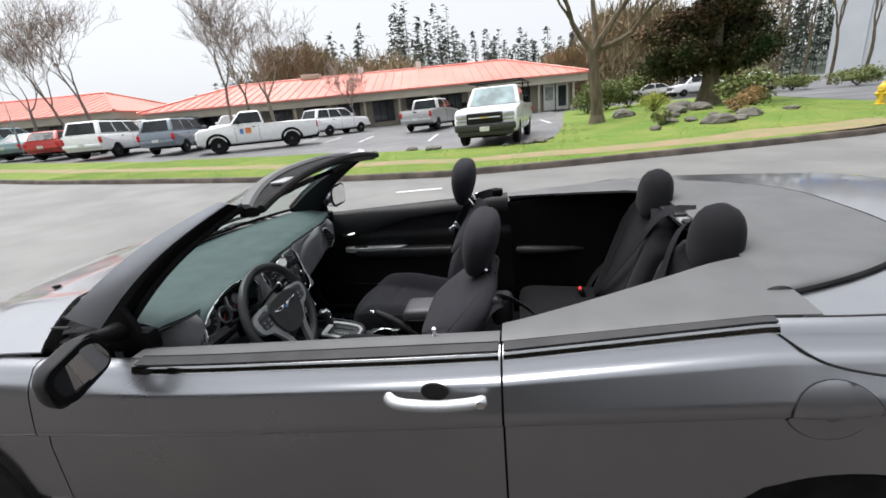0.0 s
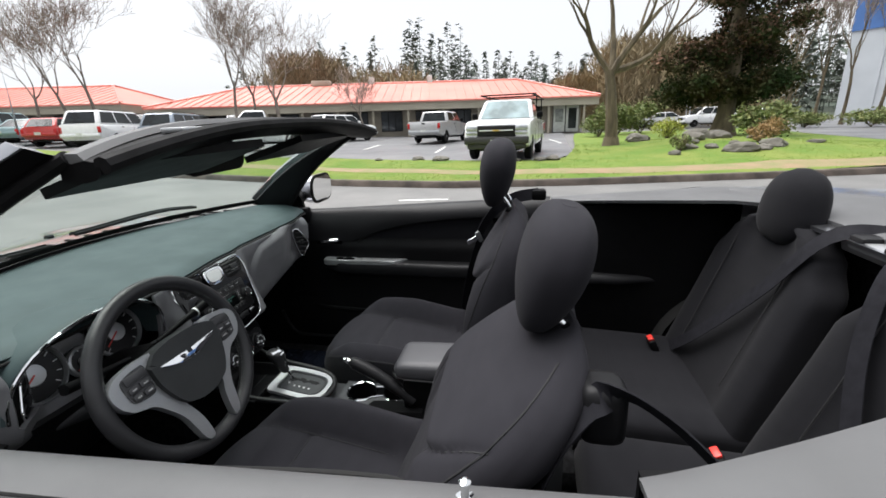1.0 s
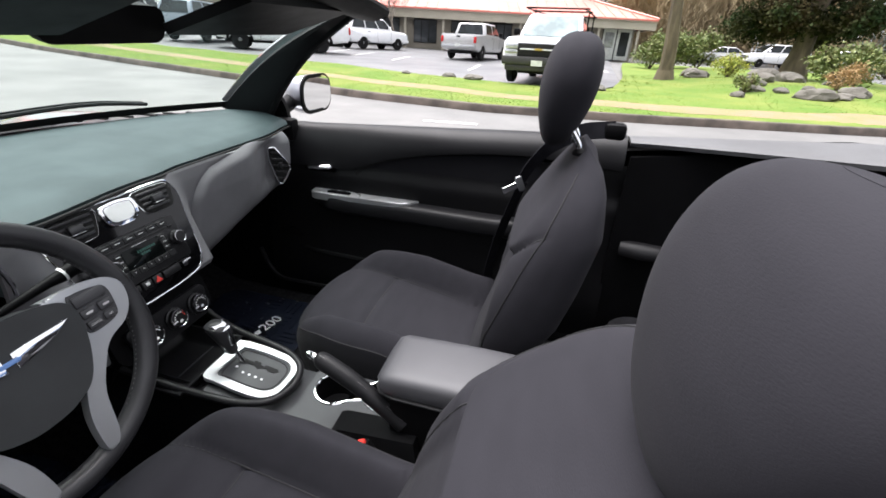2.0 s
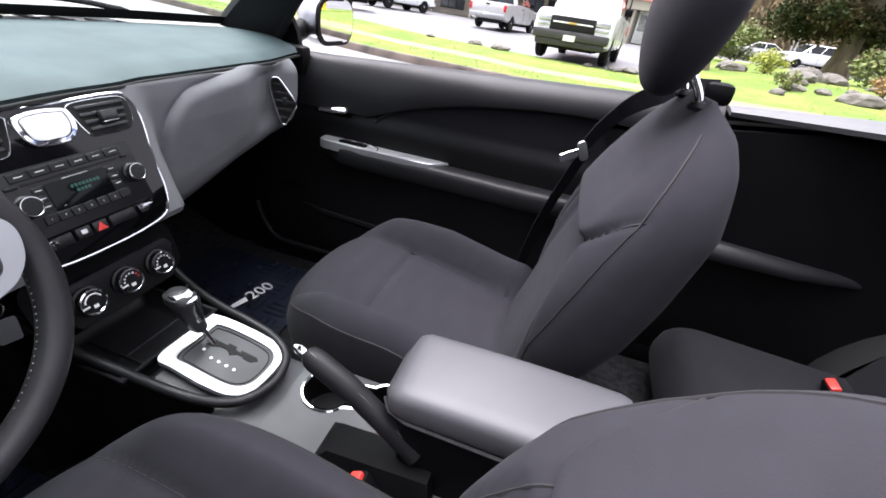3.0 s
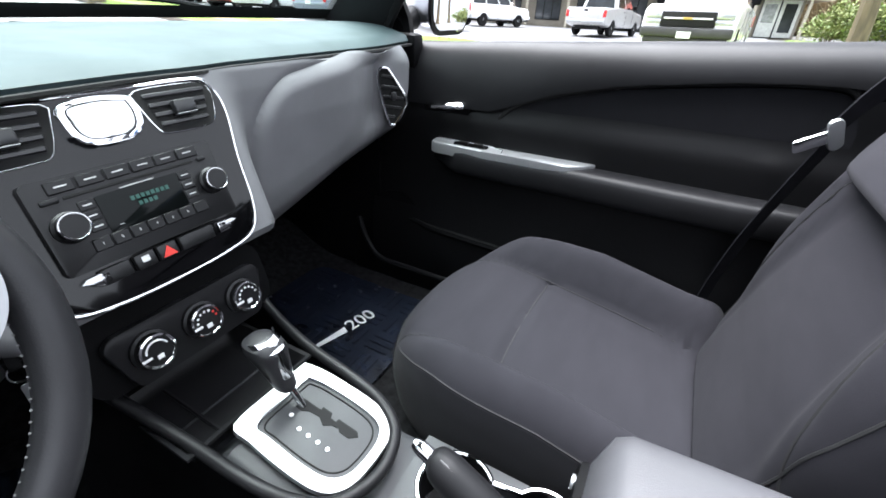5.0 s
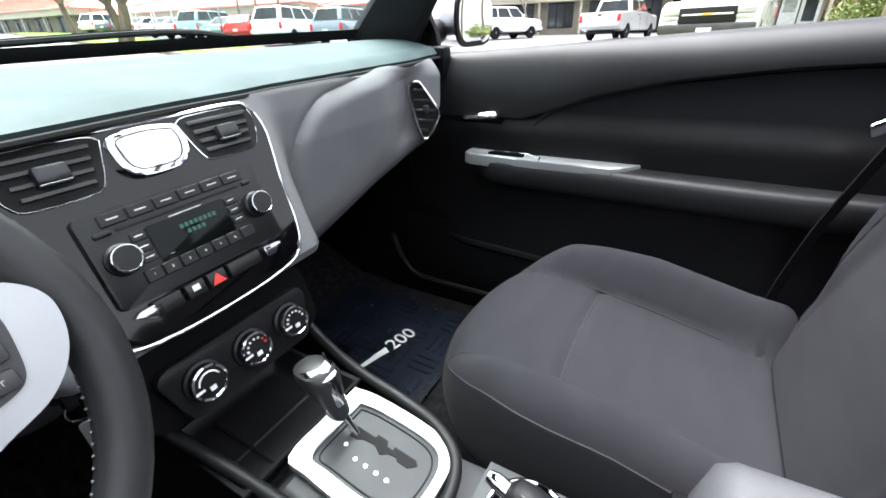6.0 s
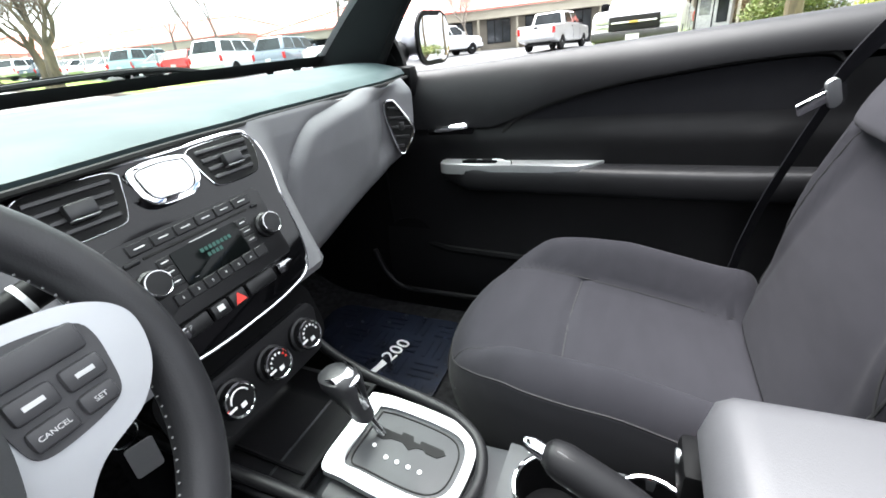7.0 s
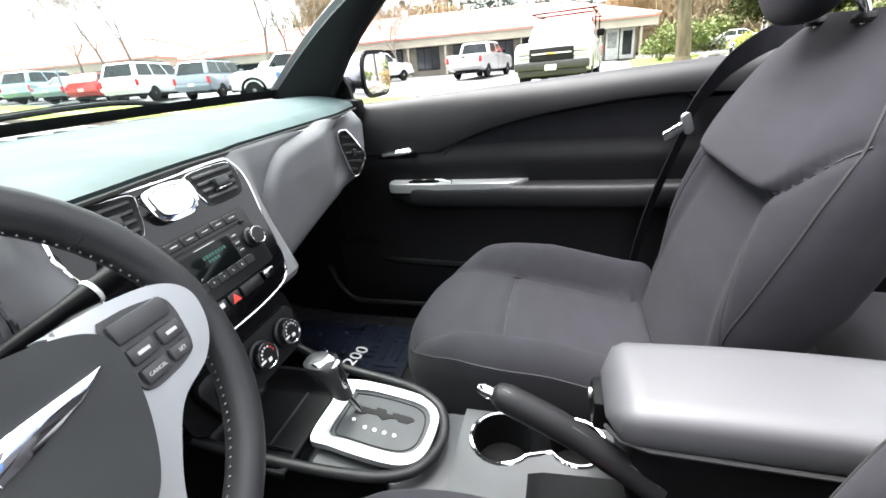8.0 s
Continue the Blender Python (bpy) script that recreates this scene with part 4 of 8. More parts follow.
for u, r in ((-0.095, 0.062), (0.095, 0.062), (0.0, 0.036), (-0.165, 0.028)):
    gm = CL @ Matrix.Translation((u, -0.005 if r > 0.05 else -0.03, 0.001))
    part("gauge_rim", lathe([(r, 0), (r, 0.012), (r - 0.004, 0.014), (r - 0.006, 0.010), (r - 0.006, 0)], 32, gm), SATIN, dash)
    part("gauge_dial", lathe([(r - 0.005, 0.001), (r - 0.005, 0.003), (0.001, 0.003)], 28, gm), STACK_BLACK, dash)
    part("gauge_hub", lathe([(r * 0.38, 0.003), (r * 0.36, 0.006), (0.001, 0.0065)], 24, gm), SATIN if r > 0.05 else GLOSS_BLACK, dash)
    for q in range(11):
        a = radians(225 - 27 * q)
        part("gauge_tick", box(r * 0.78, 0, 0.0036, r * 0.16, 0.002, 0.0006, m=gm @ Matrix.Rotation(a, 4, 'Z')), WHITE_INK, dash, smooth=False)
    part("gauge_needle", box(r * 0.35, 0, 0.008, r * 0.7, 0.0028, 0.001, m=gm @ Matrix.Rotation(radians(215), 4, 'Z')), RED_PLASTIC, dash, smooth=False)
part("lower_dash_panel", sheet(lambda u, v: (lerp(-0.64, -0.80, v) + 0.02 * math.sin(math.pi * u), lerp(-0.69, -0.17, u), lerp(0.83, 0.60, v)), 16, 10, 0.012), SOFT_BLACK, dash)

# steering column, stalk, ignition
col = part("steering_column", tube([(-0.72, -0.37, 0.78), (-0.60, -0.37, 0.825), (-0.51, -0.37, 0.855)], [0.055, 0.058, 0.05], 16, flat=0.85), BLACK_TRIM, car, "black steering column shroud")
stalk = part("wiper_stalk", tube([(-0.545, -0.33, 0.885), (-0.535, -0.24, 0.905), (-0.53, -0.215, 0.91), (-0.525, -0.175, 0.92)], [0.006, 0.008, 0.012, 0.0125], 10), BLACK_TRIM, car, "black wiper stalk")
part("stalk_ring", tube([(-0.5305, -0.217, 0.9095), (-0.530, -0.213, 0.9105)], 0.0128, 10), WHITE_INK, stalk)
part("signal_stalk", tube([(-0.545, -0.41, 0.885), (-0.535, -0.50, 0.90), (-0.525, -0.565, 0.915)], [0.006, 0.009, 0.0115], 10), BLACK_TRIM, car)
part("ignition_lock", lathe([(0.02, 0), (0.02, 0.012), (0.014, 0.015), (0.001, 0.015)], 18, frame_at((-0.60, -0.185, 0.77), (0, 1, 0), (-0.4, 0, 1))), SATIN, car)
part("column_panel_ring", tube([(-0.57 + 0.0 * a, -0.185 + 0.028 * math.cos(a), 0.77 + 0.028 * math.sin(a)) for a in [2 * math.pi * k / 16 for k in range(16)]], 0.003, 6, closed=True), BLACK_TRIM, car)
keys = thing("car_key", "car key with metal tag hanging in the ignition", "key")
part("key_head", plate(rrect(0.03, 0.042, 0.010), 0.010, frame_at((-0.580, -0.190, 0.752), (1, 0, 0), (0, 0, 1)), 0.003), RUBBER, keys)
part("key_blade", box(-0.584, -0.186, 0.772, 0.012, 0.004, 0.012), SATIN, keys)
part("key_ring", tube([(-0.572, -0.190 + 0.013 * math.cos(a), 0.728 + 0.013 * math.sin(a)) for a in [2 * math.pi * k / 16 for k in range(16)]], 0.0012, 6, closed=True), CHROME, keys)
part("key_tag", plate(rrect(0.026, 0.045, 0.004), 0.0015, frame_at((-0.565, -0.186, 0.695), (0.3, 1, 0), (0.15, 0, 1))), SATIN, keys, "metal key tag")

# ---------------------------------------------------------------- steering wheel
WH = frame_at((-0.437, -0.380, 0.866), (0, 1, 0), (-0.40, 0, 1.0))
R_W = 0.191
wheel_rim = part("steering_wheel", tube([WH @ Vector((R_W * math.cos(a), R_W * math.sin(a), 0)) for a in [2 * math.pi * k / 64 for k in range(64)]], 0.0182, 14, closed=True, flat=0.92), LEATHER, car, "black leather steering wheel with silver spokes")
stitches = []
for k in range(44):
    a = radians(-56 + 112 * k / 43)
    c0 = Vector(((R_W - 0.0172) * math.cos(a), (R_W - 0.0172) * math.sin(a), 0.0))
    stitches.append(tube([WH @ (c0 + Vector((0.0004 * math.cos(a), 0.0004 * math.sin(a), -0.0022))), WH @ (c0 + Vector((-0.001 * math.cos(a) - 0.0012 * math.sin(a), -0.001 * math.sin(a) + 0.0012 * math.cos(a), 0.0022)))], 0.0009, 5))
part("rim_stitching", join(*stitches), STITCH, wheel_rim, "pale leather stitching")
for a0 in (40, 140):
    part("rim_seam", tube([WH @ Vector(((R_W + 0.0168 * math.cos(b)) * math.cos(radians(a0)), (R_W + 0.0168 * math.cos(b)) * math.sin(radians(a0)), 0.0158 * math.sin(b))) for b in [2 * math.pi * k / 14 for k in range(14)]], 0.0011, 5, closed=True), SEAM, wheel_rim)
hubp = [(-0.088, 0.038), (-0.06, 0.058), (0.0, 0.064), (0.06, 0.058), (0.088, 0.038), (0.083, -0.01), (0.060, -0.060), (0.03, -0.078), (0.0, -0.082), (-0.03, -0.078), (-0.060, -0.060), (-0.083, -0.01)]
hubp = [(p.x, p.y) for p in smooth_path([(x * 1.10, y * 1.06, 0) for x, y in hubp + hubp[:1]], 9)[:-1]]
part("airbag_cover", plate(hubp[::-1], 0.045, WH @ Matrix.Translation((0, 0, -0.010)), 0.016, 4), AIRBAG, wheel_rim, "black airbag cover")
for s in (-1, 1):
    sp = [(0.070, 0.064), (0.12, 0.064), (0.160, 0.056), (0.180, 0.036), (0.176, 0.004), (0.156, -0.020), (0.122, -0.034), (0.100, -0.058), (0.075, -0.10), (0.058, -0.165), (0.036, -0.176), (0.040, -0.12), (0.062, -0.065), (0.085, -0.01), (0.088, 0.03)]
    ol = [(s * x, y) for x, y in sp]
    ol = [(p.x, p.y) for p in smooth_path([(x, y, 0) for x, y in ol + ol[:1]], 8)[:-1]]
    part("spoke", plate(ol[::-1] if s > 0 else ol, 0.018, WH @ Matrix.Translation((0, 0, 0.004)), 0.005, 3), WHEEL_SILVER, wheel_rim, "satin silver spoke")
    pad = [(0.102, 0.038), (0.126, 0.037), (0.150, 0.031), (0.156, 0.020), (0.155, 0.0), (0.151, -0.018), (0.140, -0.025), (0.118, -0.028), (0.103, -0.026), (0.099, -0.014), (0.098, 0.010), (0.098, 0.028)]
    ol = [(s * x, y) for x, y in pad]
    ol = [(p.x, p.y) for p in smooth_path([(x, y, 0) for x, y in ol + ol[:1]], 8)[:-1]]
    part("switch_pad", plate(ol[::-1] if s > 0 else ol, 0.004, WH @ Matrix.Translation((0, 0.016, 0.021)), 0.001), SWITCH_GREY, wheel_rim)
    for (u, w, a, b) in ((0.114, 0.003, 0.023, 0.015), (0.140, 0.003, 0.022, 0.015), (0.114, -0.0155, 0.023, 0.014), (0.139, -0.0145, 0.020, 0.013), (0.126, 0.024, 0.048, 0.018)):
        part("wheel_switch", box(s * u, w + 0.016, 0.0265, a, b, 0.006, 0.003, 2, WH), SWITCH_GREY, wheel_rim)
        if w < 0.01:
            if s > 0 and (u, w) == (0.114, -0.0155):
                part("switch_word", text_mesh("CANCEL", 0.0042, WH @ Matrix.Translation((u, w + 0.016, 0.0297))), GREY_INK, wheel_rim, smooth=False)
            elif s > 0 and (u, w) == (0.139, -0.0145):
                part("switch_word", text_mesh("SET", 0.0045, WH @ Matrix.Translation((u, w + 0.016, 0.0297))), GREY_INK, wheel_rim, smooth=False)
            else:
                part("switch_bar", box(s * u, w + 0.016, 0.0296, a * 0.45, 0.003, 0.0004, m=WH), GREY_INK, wheel_rim, smooth=False)
    wing = [(0.006, 0.014), (0.03, 0.0155), (0.072, 0.0165), (0.082, 0.0175), (0.060, 0.005), (0.03, -0.003), (0.006, -0.008)]
    part("wing_emblem", plate([(s * x, y + 0.012) for x, y in (wing[::-1] if s > 0 else wing)], 0.004, WH @ Matrix.Translation((0, 0, 0.0345)), 0.0012), CHROME, wheel_rim)
part("emblem_badge", plate([(x, y + 0.015) for x, y in rrect(0.026, 0.006, 0.0028)], 0.0042, WH @ Matrix.Translation((0, 0, 0.0347)), 0.001), BLUE_ENAMEL, wheel_rim, "blue enamel badge centre")

# ---------------------------------------------------------------- centre console


def console_half(x):
    return line(x, (-0.72, 0.108), (-0.55, 0.100), (-0.45, 0.092), (-0.30, 0.092), (-0.25, 0.098), (-0.1, 0.095), (0.3, 0.09), (0.45, 0.085))


def console_top(x):
    return line(x, (-0.72, 0.60), (-0.56, 0.565), (-0.46, 0.552), (-0.28, 0.518), (-0.1, 0.505), (0.1, 0.50), (0.45, 0.48))


rings = []
for k in range(37):
    x = lerp(-0.76, 0.46, k / 36)
    h, t = console_half(x), console_top(x) - 0.004
    if x < -0.475:
        t -= 0.03 + 0.06 * min(1.0, max(0.0, (-0.56 - x) / 0.05))
    if -0.235 < x < -0.02:
        t -= 0.085
    rings.append([(x, CY * 0.5 + 0.01 - h, 0.29), (x, CY * 0.5 + 0.01 - h, t - 0.02), (x, CY * 0.5 + 0.01 - h + 0.008, t - 0.005), (x, CY * 0.5 + 0.01 - h + 0.02, t),
                  (x, CY * 0.5 + 0.01 + h - 0.02, t), (x, CY * 0.5 + 0.01 + h - 0.008, t - 0.005), (x, CY * 0.5 + 0.01 + h, t - 0.02), (x, CY * 0.5 + 0.01 + h, 0.29)])
console = part("centre_console", loft(rings), CONSOLE, car, "dark grey centre console")
rail = [(-0.660, -0.176, 0.745), (-0.645, -0.152, 0.668), (-0.595, -0.124, 0.602), (-0.50, -0.106, 0.567), (-0.40, -0.100, 0.557), (-0.335, -0.086, 0.548), (-0.292, -0.056, 0.541),
        (-0.274, 0.0, 0.538), (-0.290, 0.054, 0.541), (-0.335, 0.082, 0.548), (-0.40, 0.092, 0.557), (-0.50, 0.101, 0.568), (-0.60, 0.118, 0.592), (-0.67, 0.130, 0.645), (-0.715, 0.128, 0.69)]
part("console_rail", tube(smooth_path(rail, 6), 0.0085, 10), CLIMATE, console, "curved black console rail")
for s, pts in ((-1, rail[:6]), (1, rail[:8:-1])):
    part("console_cheek", loft([[p + Vector((0, 0.003 * s, 0)), p + Vector((0, -0.004 * s, 0)), Vector((p.x, p.y - 0.006 * s, 0.30)), Vector((p.x, p.y + 0.003 * s, 0.30))] for p in smooth_path(pts, 6)]), BLACK_TRIM, console)
part("climate_backing", plate(rrect(0.262, 0.105, 0.03, 5), 0.006, frame_at((-0.584, CY + 0.010, 0.684), (0, 1, 0), (-0.30, 0, 1.0))), BLACK_TRIM, console)
part("storage_tray", sheet(lambda u, v: (lerp(-0.70, -0.475, u), lerp(-0.105, 0.105, v) + CY * 0.5, 0.530 + 0.036 * smooth(0.80, 0.96, max(abs(2 * v - 1), 2 * u - 1)) + 0.060 * smooth(0.25, 0.0, u)), 36, 36, 0.004), CLIMATE, console, "black open storage tray")
part("tray_rib", tube([(-0.64, -0.058, 0.534), (-0.50, -0.060, 0.533)], 0.003, 6), CLIMATE, console)
part("tray_back", sheet(lambda u, v: (lerp(-0.595, -0.64, u), lerp(-0.115, 0.11, v) + CY, lerp(0.645, 0.57, u)), 4, 6, 0.006), BLACK_TRIM, console)
part("usb_mark", box(-0.597, CY - 0.045, 0.625, 0.001, 0.016, 0.006), WHITE_INK, console)
part("aux_mark", box(-0.597, CY + 0.025, 0.625, 0.001, 0.010, 0.006), WHITE_INK, console)

# shift plate
SP = frame_at((-0.378, 0.003, 0.548), (1, 0, -0.17), (0, 1, 0)) @ Matrix.Diagonal((0.92, 0.90, 1, 1))
sp_o = [(-0.098, 0.070), (-0.06, 0.078), (0.02, 0.080), (0.072, 0.072), (0.094, 0.045), (0.098, 0.0), (0.092, -0.045), (0.068, -0.072), (0.02, -0.080), (-0.06, -0.078), (-0.098, -0.072), (-0.100, 0.0)]
sp_o = [(p.x, p.y) for p in smooth_path([(x, y, 0) for x, y in sp_o + sp_o[:1]], 4)[:-1]]
sp_i = [(x * 0.80 + 0.006, y * 0.74) for x, y in sp_o]
part("shift_surround", ring_plate(sp_o, sp_i, 0.010, SP, 0.003), SATIN, console, "satin silver shift surround")
part("shift_plate", plate(sp_i[::-1], 0.006, SP, 0.001), CONSOLE, console, "dark grey shift gate plate")
part("gate_line", tube([SP @ Vector((x * 0.9, y * 0.88, 0.0065)) for x, y in sp_i], 0.0012, 5, closed=True), DARK_GAP, console)
slot = [(-0.052, 0.004), (-0.052, 0.022), (-0.018, 0.022), (-0.018, 0.028), (0.000, 0.028), (0.004, 0.020), (0.014, 0.020), (0.014, 0.026), (0.050, 0.026), (0.056, 0.020), (0.046, 0.010), (0.028, 0.010), (0.024, 0.014), (0.012, 0.012), (0.002, 0.004), (-0.012, 0.012), (-0.030, 0.010), (-0.040, 0.004)]
part("gate_slot", plate([(x, y - 0.002) for x, y in slot[::-1]], 0.0012, SP @ Matrix.Translation((0, 0, 0.0058))), DARK_GAP, console, smooth=False)
for k, (x, y) in enumerate(((-0.047, -0.012), (-0.022, -0.022), (-0.004, -0.022), (0.014, -0.022), (0.032, -0.022))):
    part("gate_mark", lathe([(0.0034, 0), (0.0034, 0.0008), (0.001, 0.001)], 12, SP @ Matrix.Translation((x, y, 0.0062))), GREY_INK, console)
b0 = SP @ Vector((-0.045, 0.010, 0.006))
shaft = part("shift_lever", tube([b0, b0.lerp(Vector((-0.448, 0.004, 0.628)), 0.5)], 0.0052, 10), CHROME, console)
k0, k1 = Vector((-0.437, 0.006, 0.592)), Vector((-0.462, 0.001, 0.672))
kr = []
ax = (k1 - k0)
for t, w, d in ((0.0, 0.010, 0.011), (0.06, 0.014, 0.014), (0.35, 0.017, 0.018), (0.6, 0.021, 0.023), (0.8, 0.024, 0.028), (0.92, 0.022, 0.026), (0.98, 0.015, 0.019), (1.0, 0.006, 0.008)):
    o = k0 + ax * t
    kr.append([o + Vector((math.copysign(abs(math.cos(a)) ** 0.8, math.cos(a)) * d - 0.004 * t, math.copysign(abs(math.sin(a)) ** 0.8, math.sin(a)) * w, 0)) for a in [2 * math.pi * q / 20 for q in range(20)]])
part("shift_knob", loft(kr), LEATHER, console, "leather shift knob with chrome cap")
part("knob_cap", sheet(lambda u, v: k0.lerp(k1, lerp(0.30, 1.02, u)) + Vector((lerp(0.020, 0.030, u) * math.cos(lerp(-1.1, 1.1, v)) - 0.002 - 0.016 * max(0, u - 0.8) * 5, 0.001 + lerp(0.015, 0.024, u) * math.sin(lerp(-1.1, 1.1, v)), 0)), 10, 10, 0.003), CHROME, console)

# cup holders
cups = [((-0.187, 0.042), 0.047), ((-0.072, 0.052), 0.042)]
prof = []
for k in range(22):
    a = radians(35 + 290 * k / 21)
    prof.append((-0.187 + 0.05 * math.cos(a), 0.042 + 0.05 * math.sin(a), 0.5130))
for k in range(20):
    a = radians(215 + 290 * k / 19)
    prof.append((-0.072 + 0.045 * math.cos(a), 0.052 + 0.045 * math.sin(a), 0.5130))
hole = [(x, y) for x, y, z in prof]
edge = []
for x, y in hole:
    dx, dy = x + 0.130, y - 0.047
    k = min((0.126 / abs(dx)) if dx else 9, ((0.045 if dy > 0 else 0.150) / abs(dy)) if dy else 9)
    edge.append((-0.130 + dx * k, 0.047 + dy * k))
part("cup_panel", ring_plate(edge, hole, 0.080, Matrix.Translation((0, 0, 0.4332)), 0.002), CONSOLE, console, "grey cup holder panel")
part("cup_floor", box(-0.130, 0.02, 0.447, 0.22, 0.15, 0.006), BLACK_TRIM, console)
for (x, y), r in cups:
    part("cup_liner", lathe([(r * 0.97, 0.062), (r * 0.93, 0.0), (r * 0.5, -0.001), (0.001, -0.001)], 30, Matrix.Translation((x, y, 0.452)), False), BLACK_TRIM, console)
part("cup_trim", tube(prof, 0.0038, 8, closed=True), CHROME, console, "chrome figure-eight cup holder trim")

# hand brake
hb = smooth_path([(-0.185, -0.034, 0.672), (-0.165, -0.036, 0.668), (-0.10, -0.042, 0.640), (-0.03, -0.05, 0.600), (0.02, -0.055, 0.565)], 6)
brake = part("parking_brake", tube(hb, [0.010, 0.012, 0.014, 0.016, 0.017, 0.018] + [0.019] * 7 + [0.018] * 6 + [0.017] * 6, 14), SOFT_BLACK, car, "black parking brake lever with chrome button")
part("brake_button", tube([(-0.205, -0.032, 0.678), (-0.197, -0.033, 0.677), (-0.185, -0.034, 0.672)], [0.0055, 0.008, 0.0085], 12), CHROME, brake)
part("brake_stitch", tube([Vector(p) + Vector((0, -0.006, 0.0175)) for p in hb[5:]], 0.001, 5), STITCH, brake)
part("brake_boot", loft([[(-0.145 + a, -0.095, 0.51), (0.06, -0.095, 0.51), (0.06, -0.015, 0.51), (-0.145 + a, -0.015, 0.51)] for a in (0.0,)] + [[(-0.12, -0.082, 0.535), (0.05, -0.082, 0.55), (0.05, -0.028, 0.55), (-0.12, -0.028, 0.535)]]), BLACK_TRIM, brake)

# centre armrest
def armrest_ring(x, z0, z1, w, yc, r=0.35):
    return [(x, yc + w * math.copysign(abs(math.cos(a)) ** r, math.cos(a)), lerp(z0, z1, 0.5) + (z1 - z0) / 2 * math.copysign(abs(math.sin(a)) ** 0.6, math.sin(a))) for a in [2 * math.pi * q / 28 for q in range(28)]]


rings = []
for k in range(25):
    u = k / 24
    x = lerp(-0.045, 0.325, u)
    e = min(1.0, math.sqrt(max(0.0, 1 - max(0.0, 1 - u / 0.10) ** 2)) + 0.02) * min(1.0, math.sqrt(max(0.0, 1 - max(0.0, (u - 0.92) / 0.08) ** 2)) + 0.02)
    rings.append(armrest_ring(x, 0.658 - 0.020 * e, 0.662 + 0.034 * e + 0.006 * math.sin(math.pi * u), 0.075 * (0.55 + 0.45 * e) + 0.004 * u, 0.006))
arm_c = part("centre_armrest", loft(rings), ARMREST_VINYL, car, "grey vinyl centre armrest")
part("armrest_piping", tube([(x, 0.006 + w, 0.648) for x, w in [(-0.045, -0.045), (-0.03, -0.066), (0.0, -0.0755), (0.15, -0.078), (0.3, -0.080)]], 0.003, 6), SEAM, arm_c)
part("armrest_box", box(0.15, 0.014, 0.56, 0.33, 0.15, 0.16, 0.015), BLACK_TRIM, car)
part("armrest_hinge", box(-0.03, 0.05, 0.60, 0.05, 0.06, 0.05, 0.008), BLACK_TRIM, car)
part("hinge_pin", tube([(-0.058, 0.055, 0.612), (-0.045, 0.055, 0.612)], 0.008, 10), SATIN, car)


# ---------------------------------------------------------------- seats
def superring(hw, n=40, e=0.5):
    return [(hw * math.copysign(abs(math.cos(a)) ** e, math.cos(a)), math.copysign(abs(math.sin(a)) ** e, math.sin(a))) for a in [2 * math.pi * (k + 0.5) / n for k in range(n)]]


CUSH_X, CUSH_A, CUSH_B, CUSH_R = -0.16, 0.285, 0.258, 0.14     # widest place, length ahead of it, half width, rear end


def cushion_reach(x, y):
    """0 in the middle of a cushion, 1 at its rim: rounded like a horseshoe in front, straight behind."""
    d = x - CUSH_X
    if d < 0:
        return (abs(d / CUSH_A) ** 2.4 + abs(y / CUSH_B) ** 2.4) ** (1 / 2.4)
    return max(abs(y) / CUSH_B, d / (CUSH_R - CUSH_X))


def cushion_top(x, y):
    base = line(x, (-0.46, 0.548), (-0.38, 0.566), (-0.30, 0.566), (-0.215, 0.552), (-0.1, 0.530), (0.05, 0.500), (0.15, 0.490))
    w = min(1.0, abs(y) / CUSH_B)
    rise = line(x, (-0.45, 0.0), (-0.38, 0.022), (-0.28, 0.062), (-0.12, 0.086), (0.14, 0.080)) * smooth(0.48, 0.80, w)
    seam = -0.007 * math.exp(-((w - 0.56) / 0.03) ** 2) * smooth(-0.42, -0.33, x) - 0.006 * math.exp(-((x + 0.215 - 0.02 * w * w) / 0.008) ** 2) * (w < 0.56)
    q = max(0.0, min(1.0, (cushion_reach(x, y) - 0.76) / 0.24))
    return base + rise + seam - 0.085 * (1 - math.sqrt(1 - q * q))


